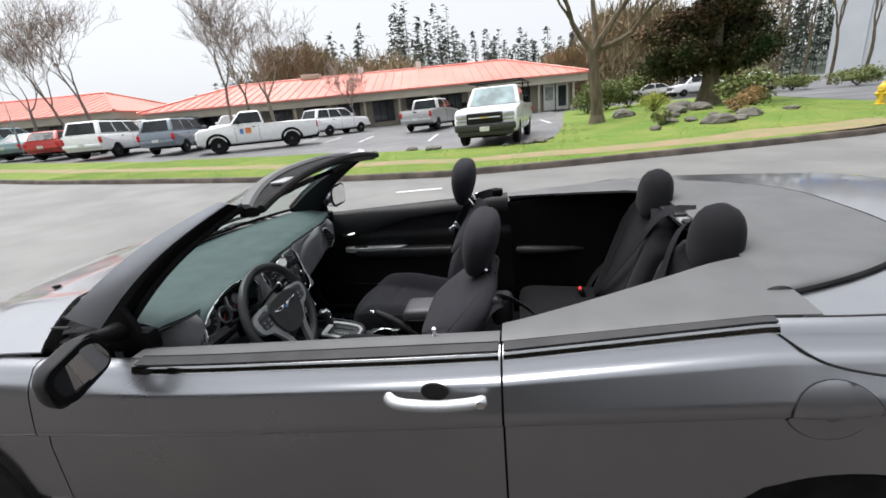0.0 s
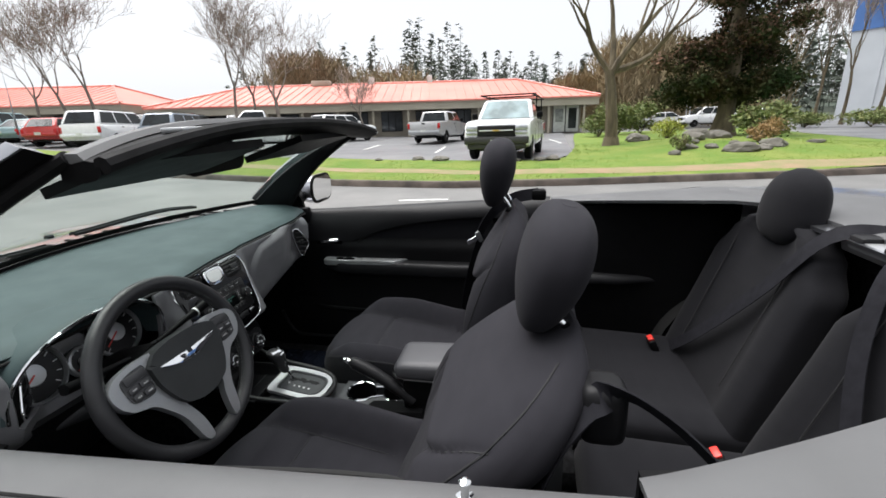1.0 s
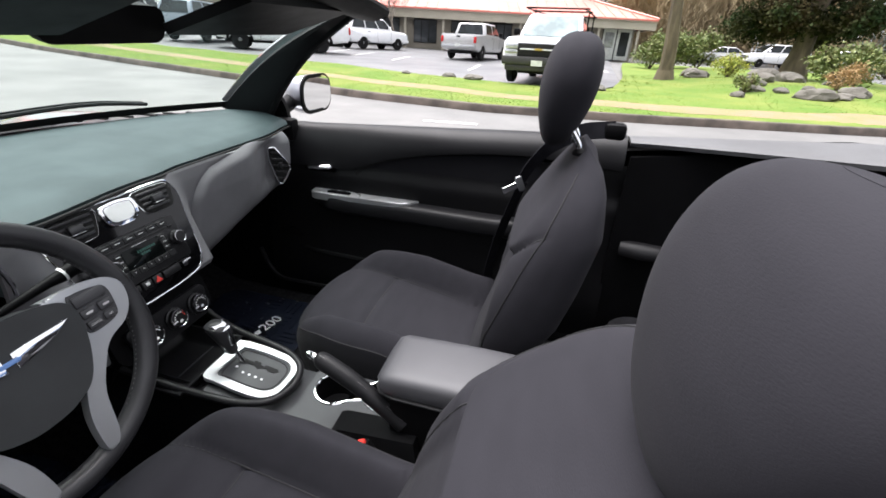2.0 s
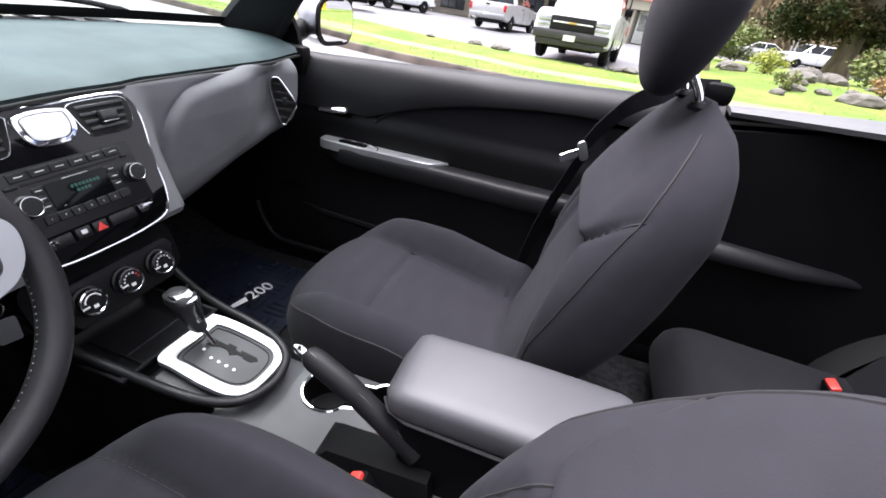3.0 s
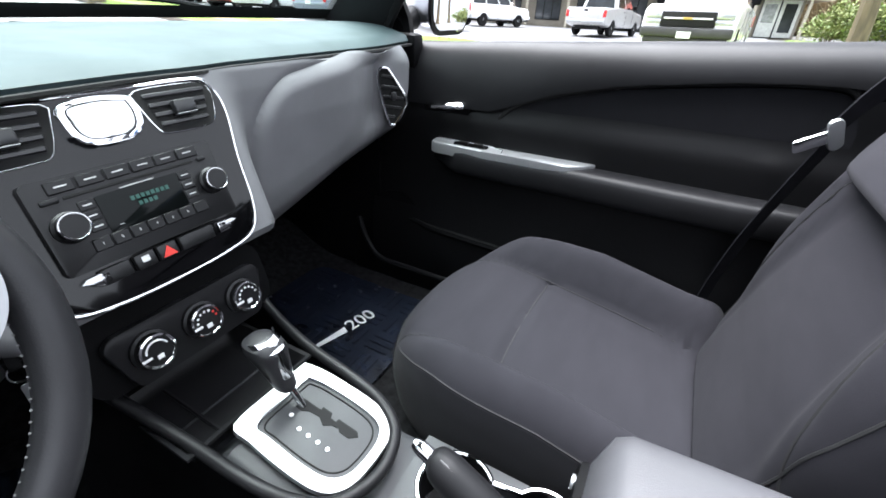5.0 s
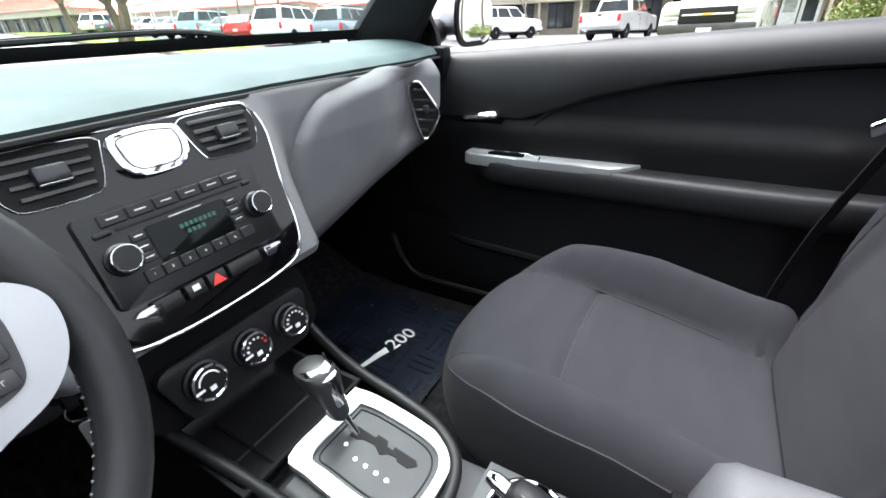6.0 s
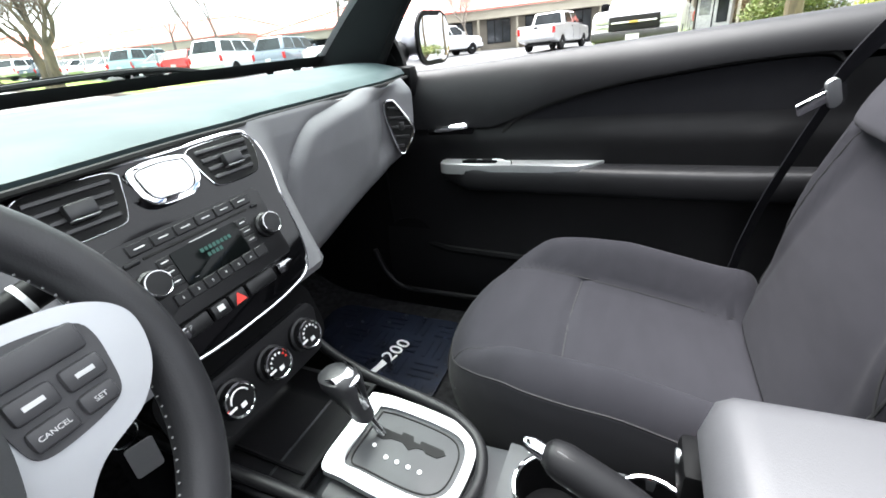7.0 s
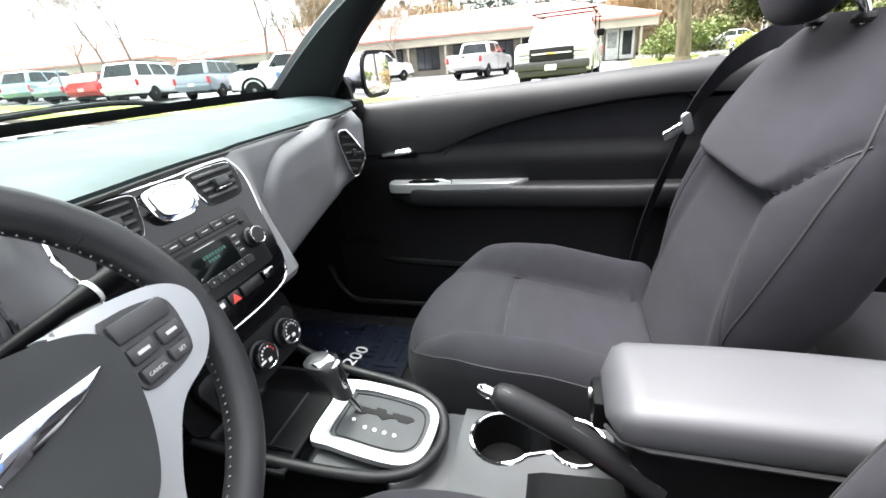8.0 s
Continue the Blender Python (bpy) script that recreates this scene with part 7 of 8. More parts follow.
# ---------------------------------------------------------------- buildings
def office(x0, y0, ang, length, depth, eave, ridge, z0, bays, hip=4.5, name="office_building"):
    at = Matrix.Translation((x0, y0, z0)) @ Matrix.Rotation(radians(ang), 4, 'Z')
    b = thing(name, "long low tan office building with red metal roof", "building", at=at)

    def P(nm, bm, mat, parent=b, lab="", **kw):
        bm.transform(at)
        return part(nm, bm, mat, parent, lab, **kw)
    wall = P("wall", box(-length / 2, depth / 2, eave / 2 - 0.7, length, depth, eave + 1.4), WALL_TAN, smooth=False)
    o = 1.2
    e, r = eave, ridge
    # hipped roof with thickness
    A = [(o, -o), (o, depth + o), (-length - o, depth + o), (-length - o, -o)]
    R0, R1 = (-hip, depth / 2), (-length + hip, depth / 2)
    bm = bmesh.new()
    lo = [bm.verts.new((x, y, e)) for x, y in A]
    lo2 = [bm.verts.new((x, y, e - 0.12)) for x, y in A]
    t0, t1 = bm.verts.new((*R0, r)), bm.verts.new((*R1, r))
    bm.faces.new((lo[0], lo[1], t0))
    bm.faces.new((lo[1], lo[2], t1, t0))
    bm.faces.new((lo[2], lo[3], t1))
    bm.faces.new((lo[3], lo[0], t0, t1))
    bm.faces.new(lo2)
    for i in range(4):
        bm.faces.new((lo2[i], lo2[(i + 1) % 4], lo[(i + 1) % 4], lo[i]))
    roof = P("roof", bm, ROOF_RED, lab="red standing-seam metal roof", smooth=False)
    slope = Vector((0, depth / 2 + o, r - e))
    n = int(length / 0.75)
    for k in range(n + 1):
        x = o - (length + 2 * o) * k / n
        t = 1.0
        if x > -hip:
            t = min(1.0, max(0.05, (o - x) / (o + hip)))
        if x < -length + hip:
            t = min(1.0, max(0.05, (x + length + o) / (o + hip)))
        q = Vector((x, -o, e)) + slope * t
        P("roof_rib", tube([(x, -o, e + 0.03), q + Vector((0, 0, 0.03))], 0.035, 4), ROOF_RED, roof, smooth=False)
    for pa, pb in ((A[0], R0), (A[3], R1), (R0, R1), (A[1], R0)):
        za, zb_ = (r if pa in (R0, R1) else e), r
        P("ridge_cap", tube([(*pa, za + 0.05), (*pb, zb_ + 0.05)], 0.09, 6), ROOF_RED, roof)
    P("fascia", box(-length / 2, -o + 0.16, e - 0.42, length + 2 * o - 0.1, 0.10, 0.60), FASCIA, smooth=False)
    P("side_fascia", box(o - 0.16, depth / 2, e - 0.42, 0.10, depth + 2 * o - 0.5, 0.60), FASCIA, smooth=False)
    P("soffit", box(-length / 2, -o / 2, e - 0.15, length + o, o, 0.05), WALL_TAN, smooth=False)
    rr = random.Random(bays)
    for k in range(bays):
        xc = -length * (k + 0.5) / bays
        w = length / bays * 0.62
        kind = k % 3
        zc, h = (1.35, 1.7) if kind else (1.1, 2.2)
        win = P("window", box(xc, -0.02, zc, w, 0.10, h), DARK_GAP if kind == 2 else BLACK_TRIM, lab="dark framed office window", smooth=False)
        for q in range(3):
            P("pane", box(xc + w * (q - 1) / 3, -0.075, zc, w / 3 - 0.08, 0.02, h - 0.12), OFFICE_GLASS, win, smooth=False)
        P("post", box(-length * k / bays, -o + 0.35, eave / 2 - 0.6, 0.16, 0.16, eave + 0.5), FASCIA, smooth=False)
    return b


ob1 = office(5.4, 39.0, 10.7, 36.0, 13.0, 2.95, 5.15, 0.95, 12)
at1 = Matrix.Translation((5.4, 39.0, 0.95)) @ Matrix.Rotation(radians(10.7), 4, 'Z')
for nm, bm, mat, lab in (("door", box(-1.9, -0.06, 1.15, 1.0, 0.12, 2.2, 0.01), DOOR_WHITE, "pale door"), ("side_light", box(-0.75, -0.05, 1.15, 1.1, 0.10, 2.2, 0.01), DOOR_WHITE, "pale framed window")):
    bm.transform(at1)
    d = part(nm, bm, mat, ob1, lab)
    q = box(-1.9 if nm == "door" else -0.75, -0.12, 1.45 if nm == "door" else 1.2, 0.7, 0.02, 1.1 if nm == "door" else 1.7)
    q.transform(at1)
    part("pane", q, OFFICE_GLASS if nm != "door" else LAMP_GLASS, d, smooth=False)
for x, y in ((-19, 6.5), (-13.2, 6.6)):
    bm = box(x, y, 5.35, 0.5, 0.5, 0.9, 0.03)
    bm.transform(at1)
    part("roof_vent", bm, DOOR_WHITE, ob1)
bm = box(-24, 6.5, 5.3, 1.8, 1.0, 0.5, 0.03)
bm.transform(at1)
part("roof_unit", bm, FASCIA, ob1)
bm = box(-21.8, -0.10, 1.9, 0.7, 0.03, 0.35)
bm.transform(at1)
part("wall_sign", bm, CAR_RED, ob1, "small red wall sign")
office(-33.5, 31.0, 10.7, 24.0, 13.0, 3.0, 5.2, 1.35, 8)
office(-60.5, 24.5, 10.7, 34.0, 13.0, 3.0, 5.2, 2.2, 9)

# warehouse with a blue band
wat = Matrix.Translation((37, 57, 0.8)) @ Matrix.Rotation(radians(-48), 4, 'Z')
wh = thing("warehouse", "large pale grey warehouse with a blue band", "building", at=wat)
for nm, bm, mat in (("wall", box(32, 10, 7, 66, 20, 16), WAREHOUSE), ("blue_band", box(32, -0.06, 11.6, 66, 0.16, 3.4), BLUE_BAND), ("parapet", box(32, 10, 15.2, 66.4, 20.4, 0.5), WAREHOUSE)):
    bm.transform(wat)
    part(nm, bm, mat, wh, smooth=False)
for k in range(12):
    bm = box(2 + 5.4 * k, -0.06, 4.5, 0.18, 0.14, 10.5)
    bm.transform(wat)
    part("wall_rib", bm, WAREHOUSE, wh, smooth=False)


# ---------------------------------------------------------------- trees and plants
def branch_tree(seed, height, radius, spread=0.55, levels=5, first=0.32, kids=3, lean=0.0, forks=3, top=0.95, ways=()):
    """Limbs as a list of (points, radii): a trunk that forks, and twigs."""
    r = random.Random(seed)
    limbs = []

    def grow(p, d, length, rad, level):
        n = 5 if level < 2 else (4 if level < 4 else 3)
        pts, radii = [p.copy()], [rad]
        for k in range(n):
            wob = 0.10 if level == 0 else 0.22
            d = (d + Vector((r.uniform(-wob, wob), r.uniform(-wob, wob), r.uniform(-wob * 0.3, wob * 0.8) + (0.05 if level else 0)))).normalized()
            p = p + d * (length / n)
            pts.append(p.copy())
            radii.append(rad * (1 - (0.30 if level == 0 else 0.55) * (k + 1) / n))
        limbs.append((level, pts, radii))
        if level >= levels:
            return
        m = (len(ways) or forks) if level == 0 else kids
        for k in range(m):
            i = n if (level == 0 or k == 0) else r.randint(max(1, n - 3), n)
            q = pts[i]
            ax = d.orthogonal().normalized()
            ax.rotate(Matrix.Rotation(2 * math.pi * (k + r.uniform(-0.3, 0.3)) / m, 3, d))
            nd = (d * math.cos(spread) + ax * math.sin(spread) * r.uniform(0.7, 1.25)).normalized()
            if level == 0 and ways:
                nd, q = Vector(ways[k]).normalized(), pts[n - 1].lerp(pts[n], r.uniform(0.3, 1.0))
            grow(q, nd, length * r.uniform(0.60, 0.85) * (1.0 if level else top), max(0.006, radii[i] * r.uniform(0.6, 0.8)), level + 1)
    grow(Vector((0, 0, 0)), Vector((lean, 0, 1)).normalized(), height * first, radius, 0)
    return limbs


PALE_TWIG = material("pale_twigs", (0.30, 0.25, 0.21), 0.9, scale=2, colour2=(0.22, 0.18, 0.15), island=0.25)
PALE_BARK = material("pale_grey_bark", (0.22, 0.19, 0.16), 0.9, scale=5, bump=0.8, bump_scale=30, colour2=(0.15, 0.13, 0.11))


def bare_tree(name, label, x, y, z, seed, height, radius, thin=0.0, mat=None, twig=None, **kw):
    at = Matrix.Translation((x, y, z))
    t = thing(name, label, "tree", "bare trees", at=at)
    limbs = branch_tree(seed, height, radius, **kw)
    low, verts, faces = [], [], []
    high = []
    for level, pts, radii in limbs:
        if level <= 2:
            b = tube(pts, radii, 8 if level == 0 else 6)
            (low if level == 0 else high).append(b)
        else:
            for (a, ra), (b_, rb) in zip(zip(pts, radii), zip(pts[1:], radii[1:])):
                i = len(verts)
                d = (b_ - a).normalized()
                s1 = d.orthogonal().normalized()
                s2 = d.cross(s1)
                for c, rad in ((a, max(ra, thin)), (b_, max(rb * 0.8, thin * 0.7))):
                    for q in range(3):
                        w = 2 * math.pi * q / 3
                        verts.append(c + rad * (math.cos(w) * s1 + math.sin(w) * s2))
                for q in range(3):
                    faces.append((i + q, i + (q + 1) % 3, i + 3 + (q + 1) % 3, i + 3 + q))
    trunk = low[0]
    flare = lathe([(radius * 1.55, -0.15), (radius * 1.35, 0.05), (radius * 1.08, 0.35)], 10)
    bmt = join(trunk, flare)
    bmt.transform(at)
    part("trunk", bmt, mat or BARK, t)
    for b in high:
        b.transform(at)
        part("limb", b, mat or BARK, t)
    me = bpy.data.meshes.new("twig_crown")
    me.from_pydata([at @ v for v in verts], [], faces)
    me.materials.append(twig or TWIG)
    ob = tagged(new("twig_crown", me), "fine bare twigs", kind="stuff")
    ob.parent = t
    ob.matrix_parent_inverse = t.matrix_world.inverted()
    return t


def gz2(x, y, up=0.1):
    return ground_z(x, y) + up


bare_tree("street_tree", "bare deciduous tree with forked mossy trunk on lawn", 3.75, 16.6, lawn_z(3.75, 16.6) - 0.05, 12, 9.5, 0.25, thin=0.015, levels=6, first=0.29, spread=0.50, kids=3, top=1.35, ways=((-0.62, 0.1, 0.80), (0.06, 0.25, 1.0), (0.55, -0.1, 0.75), (0.9, 0.2, 0.22)))
bare_tree("street_tree", "bare spreading street tree beside the lot", -27.0, 12.8, lawn_z(-27.0, 12.8) - 0.1, 5, 10.5, 0.32, thin=0.016, levels=6, first=0.20, spread=0.7, forks=5, kids=3, top=1.4)
bare_tree("street_tree", "bare street tree with second leaning trunk", -28.4, 13.2, lawn_z(-28.4, 13.2) - 0.1, 21, 9.5, 0.26, thin=0.016, levels=5, first=0.22, spread=0.7, forks=4, kids=3)
bare_tree("street_tree", "bare street tree farther along the kerb", -40.0, 15.8, lawn_z(-40.0, 15.8) - 0.1, 31, 10, 0.26, thin=0.02, levels=5, first=0.22, spread=0.65, forks=4, kids=3)
for i, (x, y, h, r, sd, sp) in enumerate(((-20.2, 28.0, 12.5, 0.13, 41, 0.46), (-19.0, 28.6, 10.5, 0.12, 48, 0.52), (-17.0, 28.4, 9.5, 0.17, 43, 0.62), (-31.5, 27.5, 11.5, 0.14, 44, 0.52), (-33.5, 27.0, 10.5, 0.13, 45, 0.50), (-36.0, 26.5, 9.5, 0.13, 46, 0.55), (-12.5, 33.5, 6.0, 0.10, 47, 0.55))):
    bare_tree("lot_tree", "slender bare tree in the parking lot", x, y, gz2(x, y, 0.0), sd, h, r, thin=0.013, twig=PALE_TWIG, mat=PALE_BARK, levels=6, first=0.30, spread=sp, forks=3, kids=3)
for i, (x, y, h) in enumerate(((22.0, 44, 13), (23.6, 43, 14), (25.2, 42.2, 13), (26.8, 41.2, 14), (28.5, 40.0, 13), (30.2, 38.5, 14), (27.0, 33, 8), (29.2, 31, 8))):
    bare_tree("poplar", "tall bare upright tree beside the warehouse", x, y, gz2(x, y, 0.0), 60 + i, h, 0.14, thin=0.022, twig=PALE_TWIG, levels=5, first=0.30, spread=0.24, forks=3, kids=3)


def leaf_cloud(rnd_, n, place, size, droop=0.0):
    """Many small leaf sprays: two-triangle blades scattered by place(rnd)."""
    v, f = [], []
    for _ in range(n):
        p = place(rnd_)
        s = size * rnd_.uniform(0.5, 1.4)
        d = Vector((rnd_.gauss(0, 1), rnd_.gauss(0, 1), rnd_.gauss(0, 0.6) - droop)).normalized()
        w = d.orthogonal().normalized()
        w.rotate(Matrix.Rotation(rnd_.uniform(0, 6.28), 3, d))
        i = len(v)
        v += [p - d * s * 0.5, p + w * s * 0.28, p + d * s * 0.5, p - w * s * 0.28]
        f.append((i, i + 1, i + 2, i + 3))
    return v, f


def cloud_part(name, vf, mat, parent, at, label=""):
    me = bpy.data.meshes.new(name)
    me.from_pydata([at @ p for p in vf[0]], [], vf[1])
    me.materials.append(mat)
    ob = new(name, me)
    ob.parent = parent
    ob.matrix_parent_inverse = parent.matrix_world.inverted()
    if label:
        ob["label"] = label
    return ob


def clumps(seed, count, centre, radii):
    r = random.Random(seed)
    out = []
    for _ in range(count):
        while True:
            q = Vector((r.uniform(-1, 1), r.uniform(-1, 1), r.uniform(-1, 1)))
            if q.length < 1:
                break
        out.append((Vector(centre) + Vector((q.x * radii[0], q.y * radii[1], q.z * radii[2])), r.uniform(0.5, 1.1)))
    return out


def big_conifer(x, y):
    z = lawn_z(x, y) - 0.05
    at = Matrix.Translation((x, y, z))
    t = thing("conifer", "broad dark conifer with rusty dead patches on lawn", "tree", at=at)
    bm = tube([(0, 0, -0.1), (0.02, 0, 0.5), (0.05, 0.0, 1.2), (0.1, 0, 3.5), (0.0, 0.1, 9), (0, 0, 13)], [0.75, 0.55, 0.40, 0.34, 0.22, 0.05], 10)
    bm.transform(at)
    part("trunk", bm, BARK, t)
    limbs, cl = [], []
    r = random.Random(3)
    for k in range(46):
        h = r.uniform(1.9, 12.0)
        a = r.uniform(0, 6.28)
        reach = 3.0 * (1 - (max(0.0, h - 3.0) / 11) ** 1.6) * r.uniform(0.75, 1.1)
        tip = Vector((math.cos(a) * reach, math.sin(a) * reach, h + r.uniform(-0.3, 0.5)))
        limbs.append(tube([(0, 0, h), Vector((0, 0, h)).lerp(tip, 0.6) + Vector((0, 0, 0.25)), tip], [0.07, 0.045, 0.015], 5))
        for q in range(7):
            s = lerp(0.25, 1.0, q / 6)
            cl.append((Vector((0, 0, h)).lerp(tip, s) + Vector((r.uniform(-0.4, 0.4), r.uniform(-0.4, 0.4), r.uniform(-0.25, 0.25))), 0.55))
    for bm in limbs:
        bm.transform(at)
        part("limb", bm, BARK, t)

    def place(rr, pick=cl):
        c, s = pick[rr.randrange(len(pick))]
        return c + Vector((rr.gauss(0, 0.30), rr.gauss(0, 0.30), rr.gauss(-0.1, 0.22)))
    cloud_part("crown", leaf_cloud(random.Random(4), 62000, place, 0.17, 0.5), NEEDLE, t, at, "dark green needle crown")
    dead = [c for c in cl if c[0].z > 3.6 and c[0].y < 1.0 and random.Random(int(c[0].x * 1000)).random() < 0.35]
    cloud_part("dead_foliage", leaf_cloud(random.Random(5), 20000, lambda rr: place(rr, dead), 0.15, 0.5), RUST_LEAF, t, at, "rusty brown dead sprays")
    return t


big_conifer(10.75, 24.2)


def shrub(name, label, x, y, z, rx, ry, rz, n, size, mat, seed, bare=0):
    at = Matrix.Translation((x, y, z))
    t = thing(name, label, "shrub", "shrubs", at=at)
    r = random.Random(seed)
    stems = []
    for k in range(7):
        a = r.uniform(0, 6.28)
        tip = Vector((math.cos(a) * rx * 0.7, math.sin(a) * ry * 0.7, rz * r.uniform(1.0, 1.8)))
        stems.append(tube([(0, 0, -0.05), tip * 0.5 + Vector((0, 0, 0.1)), tip], [0.03, 0.02, 0.008], 5))
    for bm in stems:
        bm.transform(at)
        part("stem", bm, BARK, t)
    cl = clumps(seed, 40, (0, 0, rz * 1.05), (rx * 0.8, ry * 0.8, rz * 0.75))

    def place(rr):
        c, s = cl[rr.randrange(len(cl))]
        return c + Vector((rr.gauss(0, rx * 0.14), rr.gauss(0, ry * 0.14), rr.gauss(0, rz * 0.16)))
    cloud_part("foliage", leaf_cloud(random.Random(seed + 1), n, place, size), mat, t, at)
    return t


sx = 0
for x, y, rx, ry, rz, n, s, mat, lab in (
        (10.6, 19.8, 1.3, 1.2, 0.8, 3500, 0.14, SHRUB, "olive green leafy shrub in front of conifer"),
        (-8.3, 36.2, 1.3, 1.0, 0.75, 3000, 0.12, DRY_SHRUB, "round tan dry shrub against the office wall"),
        (-6.3, 36.4, 0.7, 0.6, 0.55, 1200, 0.12, YELLOW_SHRUB, "yellow-green shrub against the office wall"),
        (-13.6, 35.4, 0.9, 0.6, 0.35, 900, 0.12, YELLOW_SHRUB, "low green shrub against the office wall"),
        (6.6, 29.5, 1.6, 1.4, 1.0, 3500, 0.16, SHRUB, "loose green shrub at the lawn's far side"),
        (5.0, 27.0, 1.2, 1.2, 0.9, 2500, 0.15, SHRUB, "loose green shrub at the lawn's far side"),
        (8.4, 31.0, 1.7, 1.2, 1.1, 3000, 0.16, SHRUB, "tall mixed shrub beyond the rock garden"),
        (7.4, 22.0, 0.9, 0.8, 0.5, 1600, 0.10, YELLOW_SHRUB, "yellow-flecked shrub in the rock garden"),
        (9.6, 17.2, 0.55, 0.5, 0.42, 900, 0.08, DRY_SHRUB, "small dry ornamental grass clump"),
        (7.5, 13.7, 0.4, 0.35, 0.3, 700, 0.07, DRY_SHRUB, "small dry clump in the rock garden"),
        (5.0, 12.8, 0.38, 0.3, 0.26, 600, 0.07, SHRUB, "small olive clump by the rocks"),
        (21.5, 36.5, 2.0, 1.6, 0.6, 3000, 0.16, SHRUB, "clipped green hedge beside the driveway"),
        (24.5, 34.5, 2.0, 1.6, 0.65, 3000, 0.16, SHRUB, "clipped green hedge beside the driveway"),
        (19.0, 40.0, 2.0, 1.6, 0.6, 2500, 0.16, SHRUB, "clipped green hedge beside the driveway")):
    sx += 1
    shrub("shrub", lab, x, y, (lawn_z(x, y) if x < 14 and x > 2 and y < 34 else gz2(x, y)) - 0.02, rx, ry, rz, n, s, mat, 200 + sx)

# bare brown brush behind the street tree
BR = random.Random(17)


def brush(name, label, boxes, n, size, mat):
    v, f = [], []
    for _ in range(n):
        x0, x1, y0, y1, z0, z1 = boxes[BR.randrange(len(boxes))]
        p = Vector((BR.uniform(x0, x1), BR.uniform(y0, y1), 0))
        p.z = ground_z(p.x, min(p.y, 60)) + z0 + (z1 - z0) * BR.random() ** 1.2
        d = Vector((BR.gauss(0, 0.5), BR.gauss(0, 0.5), BR.uniform(0.4, 1))).normalized()
        w = Vector((1, 0.2, 0)) * size * 0.035
        s = size * BR.uniform(0.6, 1.6)
        i = len(v)
        v += [p - w, p + w, p + d * s + w * 0.4, p + d * s - w * 0.4]
        f.append((i, i + 1, i + 2, i + 3))
    me = bpy.data.meshes.new(name)
    me.from_pydata(v, [], f)
    me.materials.append(mat)
    return tagged(new(name, me), label, "brush", kind="stuff")


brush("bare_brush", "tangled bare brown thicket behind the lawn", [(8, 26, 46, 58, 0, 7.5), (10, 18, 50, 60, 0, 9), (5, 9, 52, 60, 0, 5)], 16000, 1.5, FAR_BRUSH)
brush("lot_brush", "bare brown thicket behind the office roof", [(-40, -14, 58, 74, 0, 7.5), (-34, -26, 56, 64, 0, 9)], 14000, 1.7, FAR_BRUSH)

# far wooded ridge
FR = random.Random(23)
fv, ff = [], []


def far_tree(x, y, z, h, w, round_top):
    """Many small sprays inside a ragged cone, or a rounder head for a leafless tree."""
    lean, n = FR.uniform(-0.02, 0.02), int(40 + 3.0 * h)
    for k in range(n):
        t = FR.random() ** (0.7 if round_top else 1.15)
        ragged = 0.75 + 0.25 * math.sin(t * FR.uniform(20, 40))
        env = (1 - abs(2 * t - 1.1) ** 2.4) if round_top else (1 - t) ** 0.62
        r = w * max(0.05, env) * ragged * FR.uniform(0.25, 1.0) + 0.15
        a = FR.uniform(0, 6.28)
        p = Vector((x + lean * h * t + math.cos(a) * r, y + math.sin(a) * r, z + h * (0.08 + 0.92 * t)))
        out = Vector((math.cos(a), math.sin(a), FR.uniform(-0.7, 0.3))) * FR.uniform(0.5, 1.3)
        side = Vector((-math.sin(a), math.cos(a), 0)) * FR.uniform(0.3, 0.7)
        i = len(fv)
        fv.extend([p - out * 0.5, p + side + Vector((0, 0, 0.2)), p + out, p - side])
        ff.append((i, i + 1, i + 2, i + 3))
    i = len(fv)
    fv.extend([(x - 0.15, y, z), (x + 0.15, y, z), (x + 0.04, y, z + h * 0.98), (x - 0.04, y, z + h * 0.98)])
    ff.append((i, i + 1, i + 2, i + 3))


for k in range(760):
    az = FR.uniform(38, 172)
    d = FR.uniform(120, 200)
    x, y = d * math.cos(radians(az)), d * math.sin(radians(az))
    base = 3.0 + 7.0 * (d - 120) / 80
    bump = line(az, (38, 20), (60, 24), (80, 20), (88, 21), (94, 22), (99, 31), (104, 33), (107, 24), (118, 22), (124, 17), (129, 7), (138, 5), (150, 5), (172, 6))
    h = bump * FR.uniform(0.55, 1.05)
    if h > 3:
        soft = FR.random() < 0.3
        far_tree(x, y, base - 1.5, h * (0.7 if soft else 1.0), h * (FR.uniform(0.2, 0.3) if soft else FR.uniform(0.11, 0.19)), soft)
me = bpy.data.meshes.new("far_woods")
me.from_pydata(fv, [], ff)
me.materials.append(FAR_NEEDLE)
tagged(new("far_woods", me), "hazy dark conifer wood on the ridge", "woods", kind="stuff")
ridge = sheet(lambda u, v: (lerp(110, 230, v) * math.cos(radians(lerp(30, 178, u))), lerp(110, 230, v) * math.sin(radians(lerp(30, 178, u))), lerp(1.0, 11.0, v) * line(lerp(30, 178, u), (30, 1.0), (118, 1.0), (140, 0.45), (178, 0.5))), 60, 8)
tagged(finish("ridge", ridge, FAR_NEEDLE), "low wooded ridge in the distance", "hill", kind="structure")


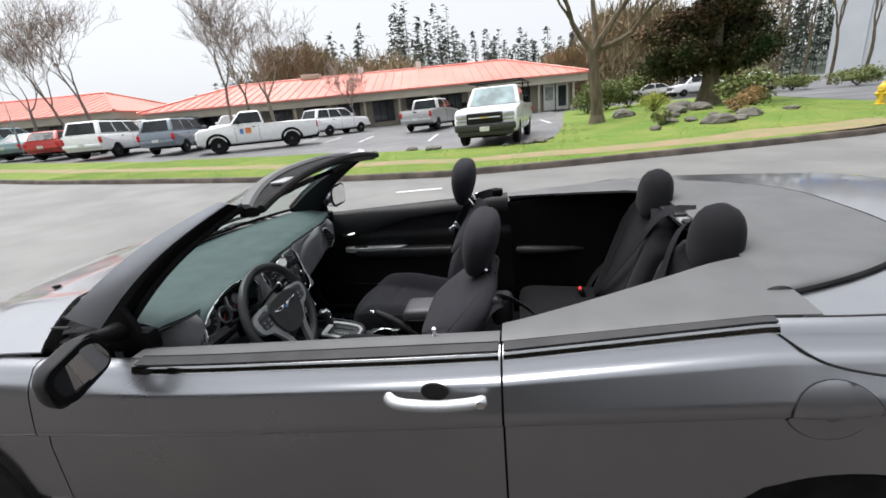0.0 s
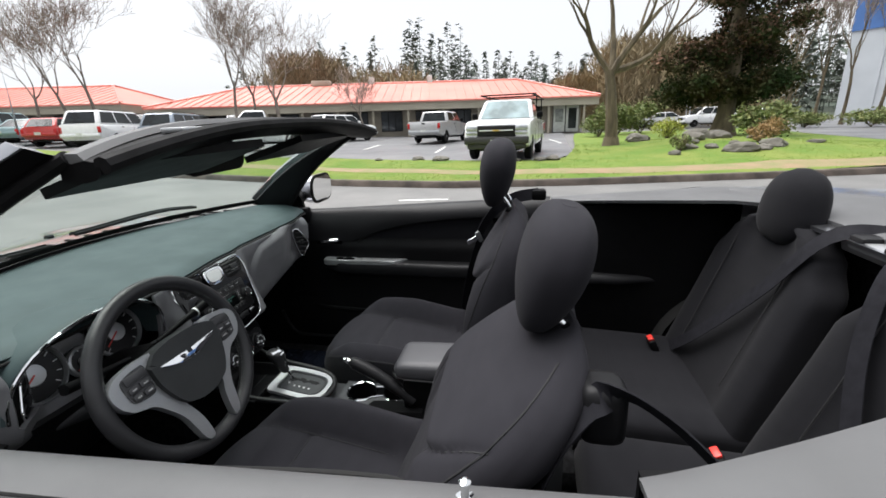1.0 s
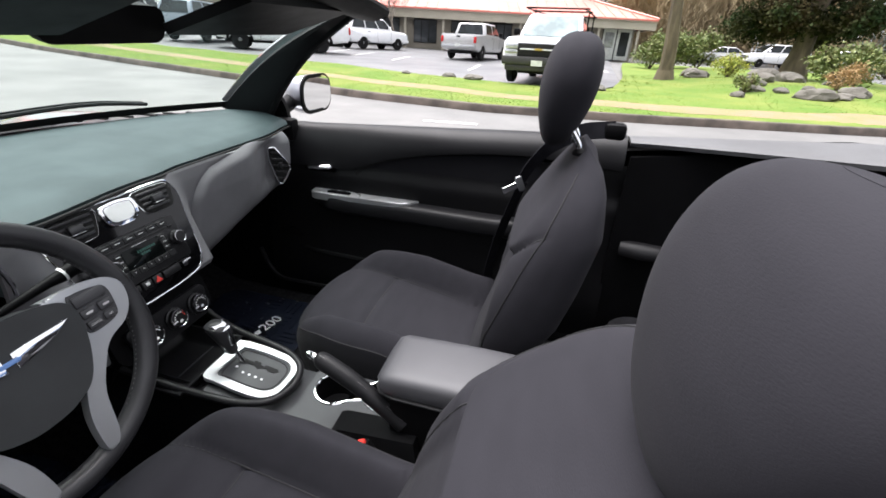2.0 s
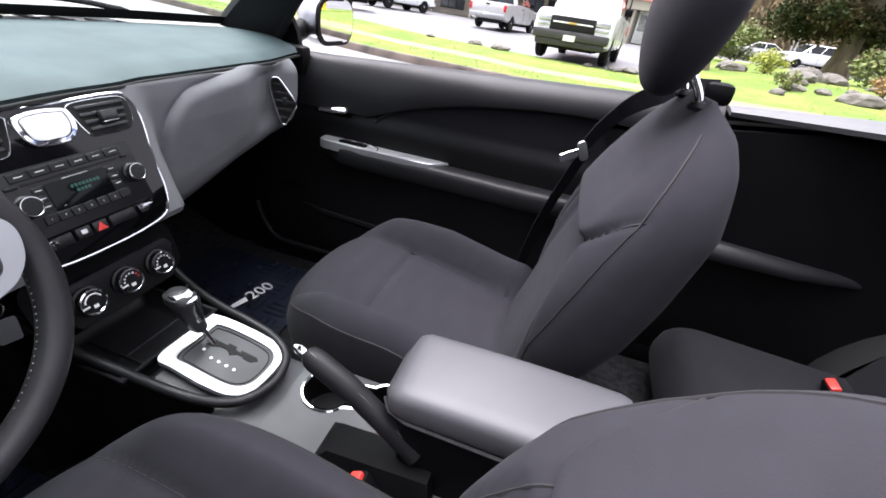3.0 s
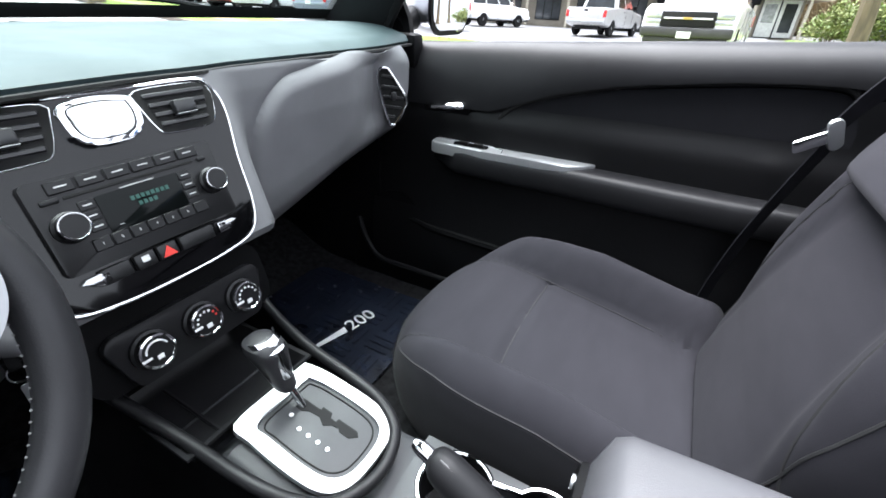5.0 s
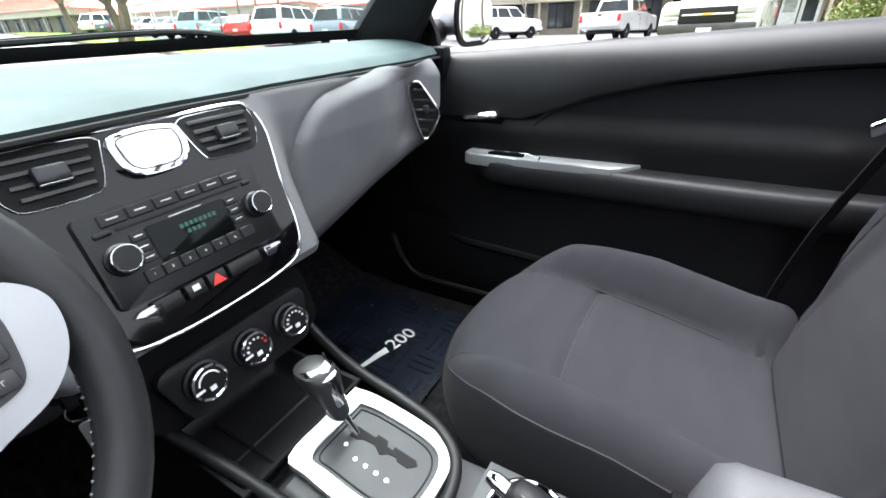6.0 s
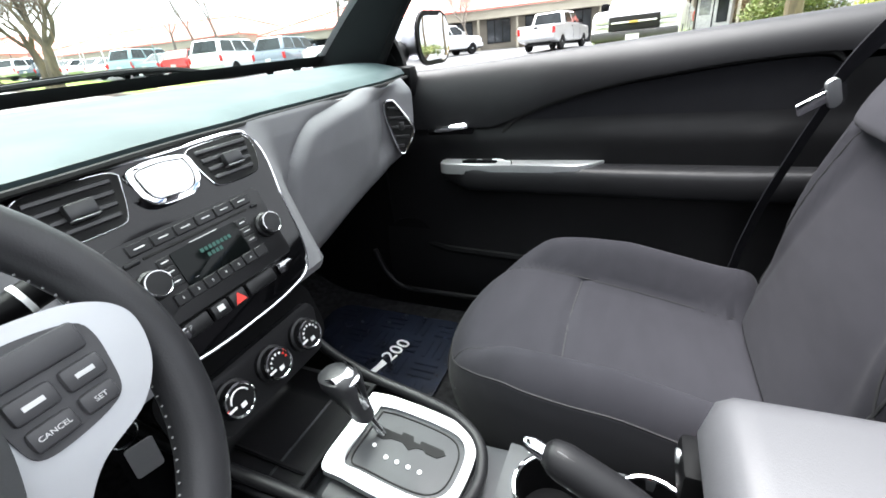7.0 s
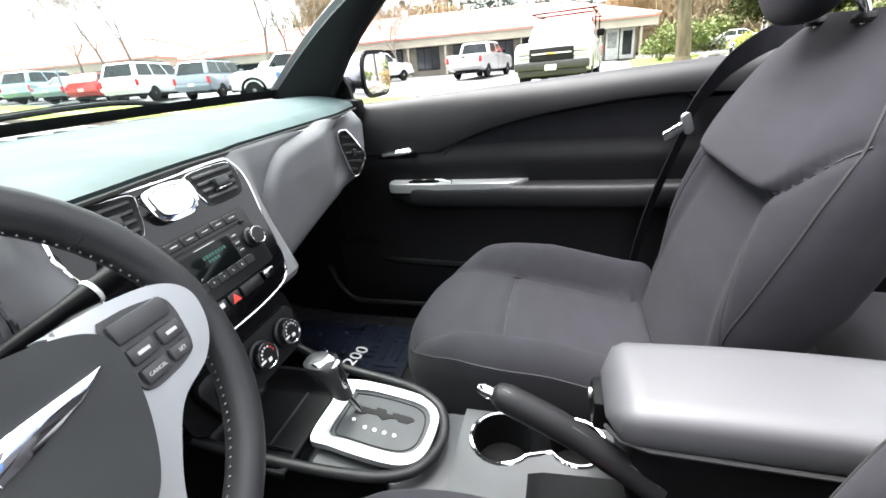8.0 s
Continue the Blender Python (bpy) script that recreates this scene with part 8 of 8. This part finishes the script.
# ---------------------------------------------------------------- rocks and hydrant
def rock(x, y, s, seed, flat=0.55):
    bm = bmesh.new()
    bmesh.ops.create_icosphere(bm, subdivisions=3, radius=1.0)
    r = random.Random(seed)
    off = Vector((seed * 3.1, seed * 1.7, 0))
    for v in bm.verts:
        n = noise.noise(v.co * 1.1 + off) * 0.35 + noise.noise(v.co * 2.6 + off) * 0.16
        v.co = v.co * (1 + n)
        v.co.x *= s * r.uniform(0.99, 1.01) * 1.05
        v.co.y *= s * 0.8
        v.co.z *= s * flat * 0.8
    bm.transform(Matrix.Translation((x, y, lawn_z(x, y) + s * flat * 0.25)) @ Matrix.Rotation(r.uniform(0, 3), 4, 'Z'))
    return tagged(finish("rock", bm, ROCK, angle=25), "weathered grey landscaping rock in the lawn", "rock", "landscape rocks")


rk = random.Random(9)
for k, (x, y, s) in enumerate(((5.35, 13.2, 0.32), (5.9, 12.9, 0.22), (6.3, 12.0, 0.40), (6.9, 12.2, 0.30), (7.4, 12.7, 0.34), (6.6, 13.1, 0.24), (5.7, 14.3, 0.36), (6.2, 15.2, 0.42), (7.2, 15.8, 0.45), (8.0, 15.0, 0.30), (6.9, 17.0, 0.5), (5.0, 17.5, 0.4), (7.9, 18.5, 0.55), (5.6, 20.5, 0.5), (4.6, 12.0, 0.2), (9.0, 13.6, 0.22))):
    rock(x, y, s, k + 2, 0.6 if k % 3 else 0.42)
for k, (x, y) in enumerate(((-4.4, 12.8), (-3.0, 12.7), (-2.2, 12.4), (0.2, 12.0), (0.9, 11.95), (1.25, 12.05))):
    rock(x, y, 0.16 + 0.05 * (k % 3), 40 + k, 0.5)

hx, hy = 12.3, 14.9
hz0 = lawn_z(hx, hy) - 0.02
hyd = thing("fire_hydrant", "yellow fire hydrant on the lawn", "fire hydrant", at=Matrix.Translation((hx, hy, hz0)))
T = Matrix.Translation((hx, hy, hz0))
part("barrel", lathe([(0.16, 0), (0.16, 0.04), (0.11, 0.06), (0.10, 0.42), (0.14, 0.44), (0.14, 0.48), (0.11, 0.50)], 20, T), HYDRANT, hyd)
part("bonnet", lathe([(0.13, 0.50), (0.125, 0.56), (0.09, 0.64), (0.04, 0.68), (0.03, 0.74), (0.001, 0.745)], 20, T), HYDRANT, hyd)
for a in (0, 90, 180):
    part("outlet", lathe([(0.06, 0.0), (0.06, 0.17), (0.035, 0.19), (0.02, 0.21), (0.001, 0.21)], 14, T @ Matrix.Translation((0, 0, 0.36)) @ Matrix.Rotation(radians(a + 180), 4, 'Z') @ Matrix.Rotation(radians(90), 4, 'Y')), HYDRANT, hyd)


# behind the camera, unseen: dark ground and a brown thicket added for darker reflections
NEAR = material("dark_reflection_ground", (0.042, 0.038, 0.036), 0.9, scale=0.6, bump=0.4, bump_scale=60, colour2=(0.055, 0.049, 0.046), spec=0.1)
tagged(finish("added_dark_ground", sheet(lambda u, v: (lerp(-30, 30, u), lerp(-14, -0.98, v), ground_z(lerp(-30, 30, u), lerp(-14, -0.98, v)) + 0.06 + 0.14 * smooth(-1.6, -4.0, lerp(-14, -0.98, v))), 60, 30), NEAR), "added dark ground behind the camera, unseen", "pavement", kind="structure")
# unseen thicket added to block low sky and darken the car's side
THICKET = material("added_dark_thicket", (0.045, 0.037, 0.028), 0.95, scale=0.2, colour2=(0.045, 0.04, 0.03), spec=0.1, island=0.3)
brush("added_thicket", "added unseen brown thicket that darkens reflections in the paint", [(-45, 45, -24, -15, 0, 5.2), (-40, 40, -18, -15, 0, 3.5)], 34000, 2.0, THICKET)
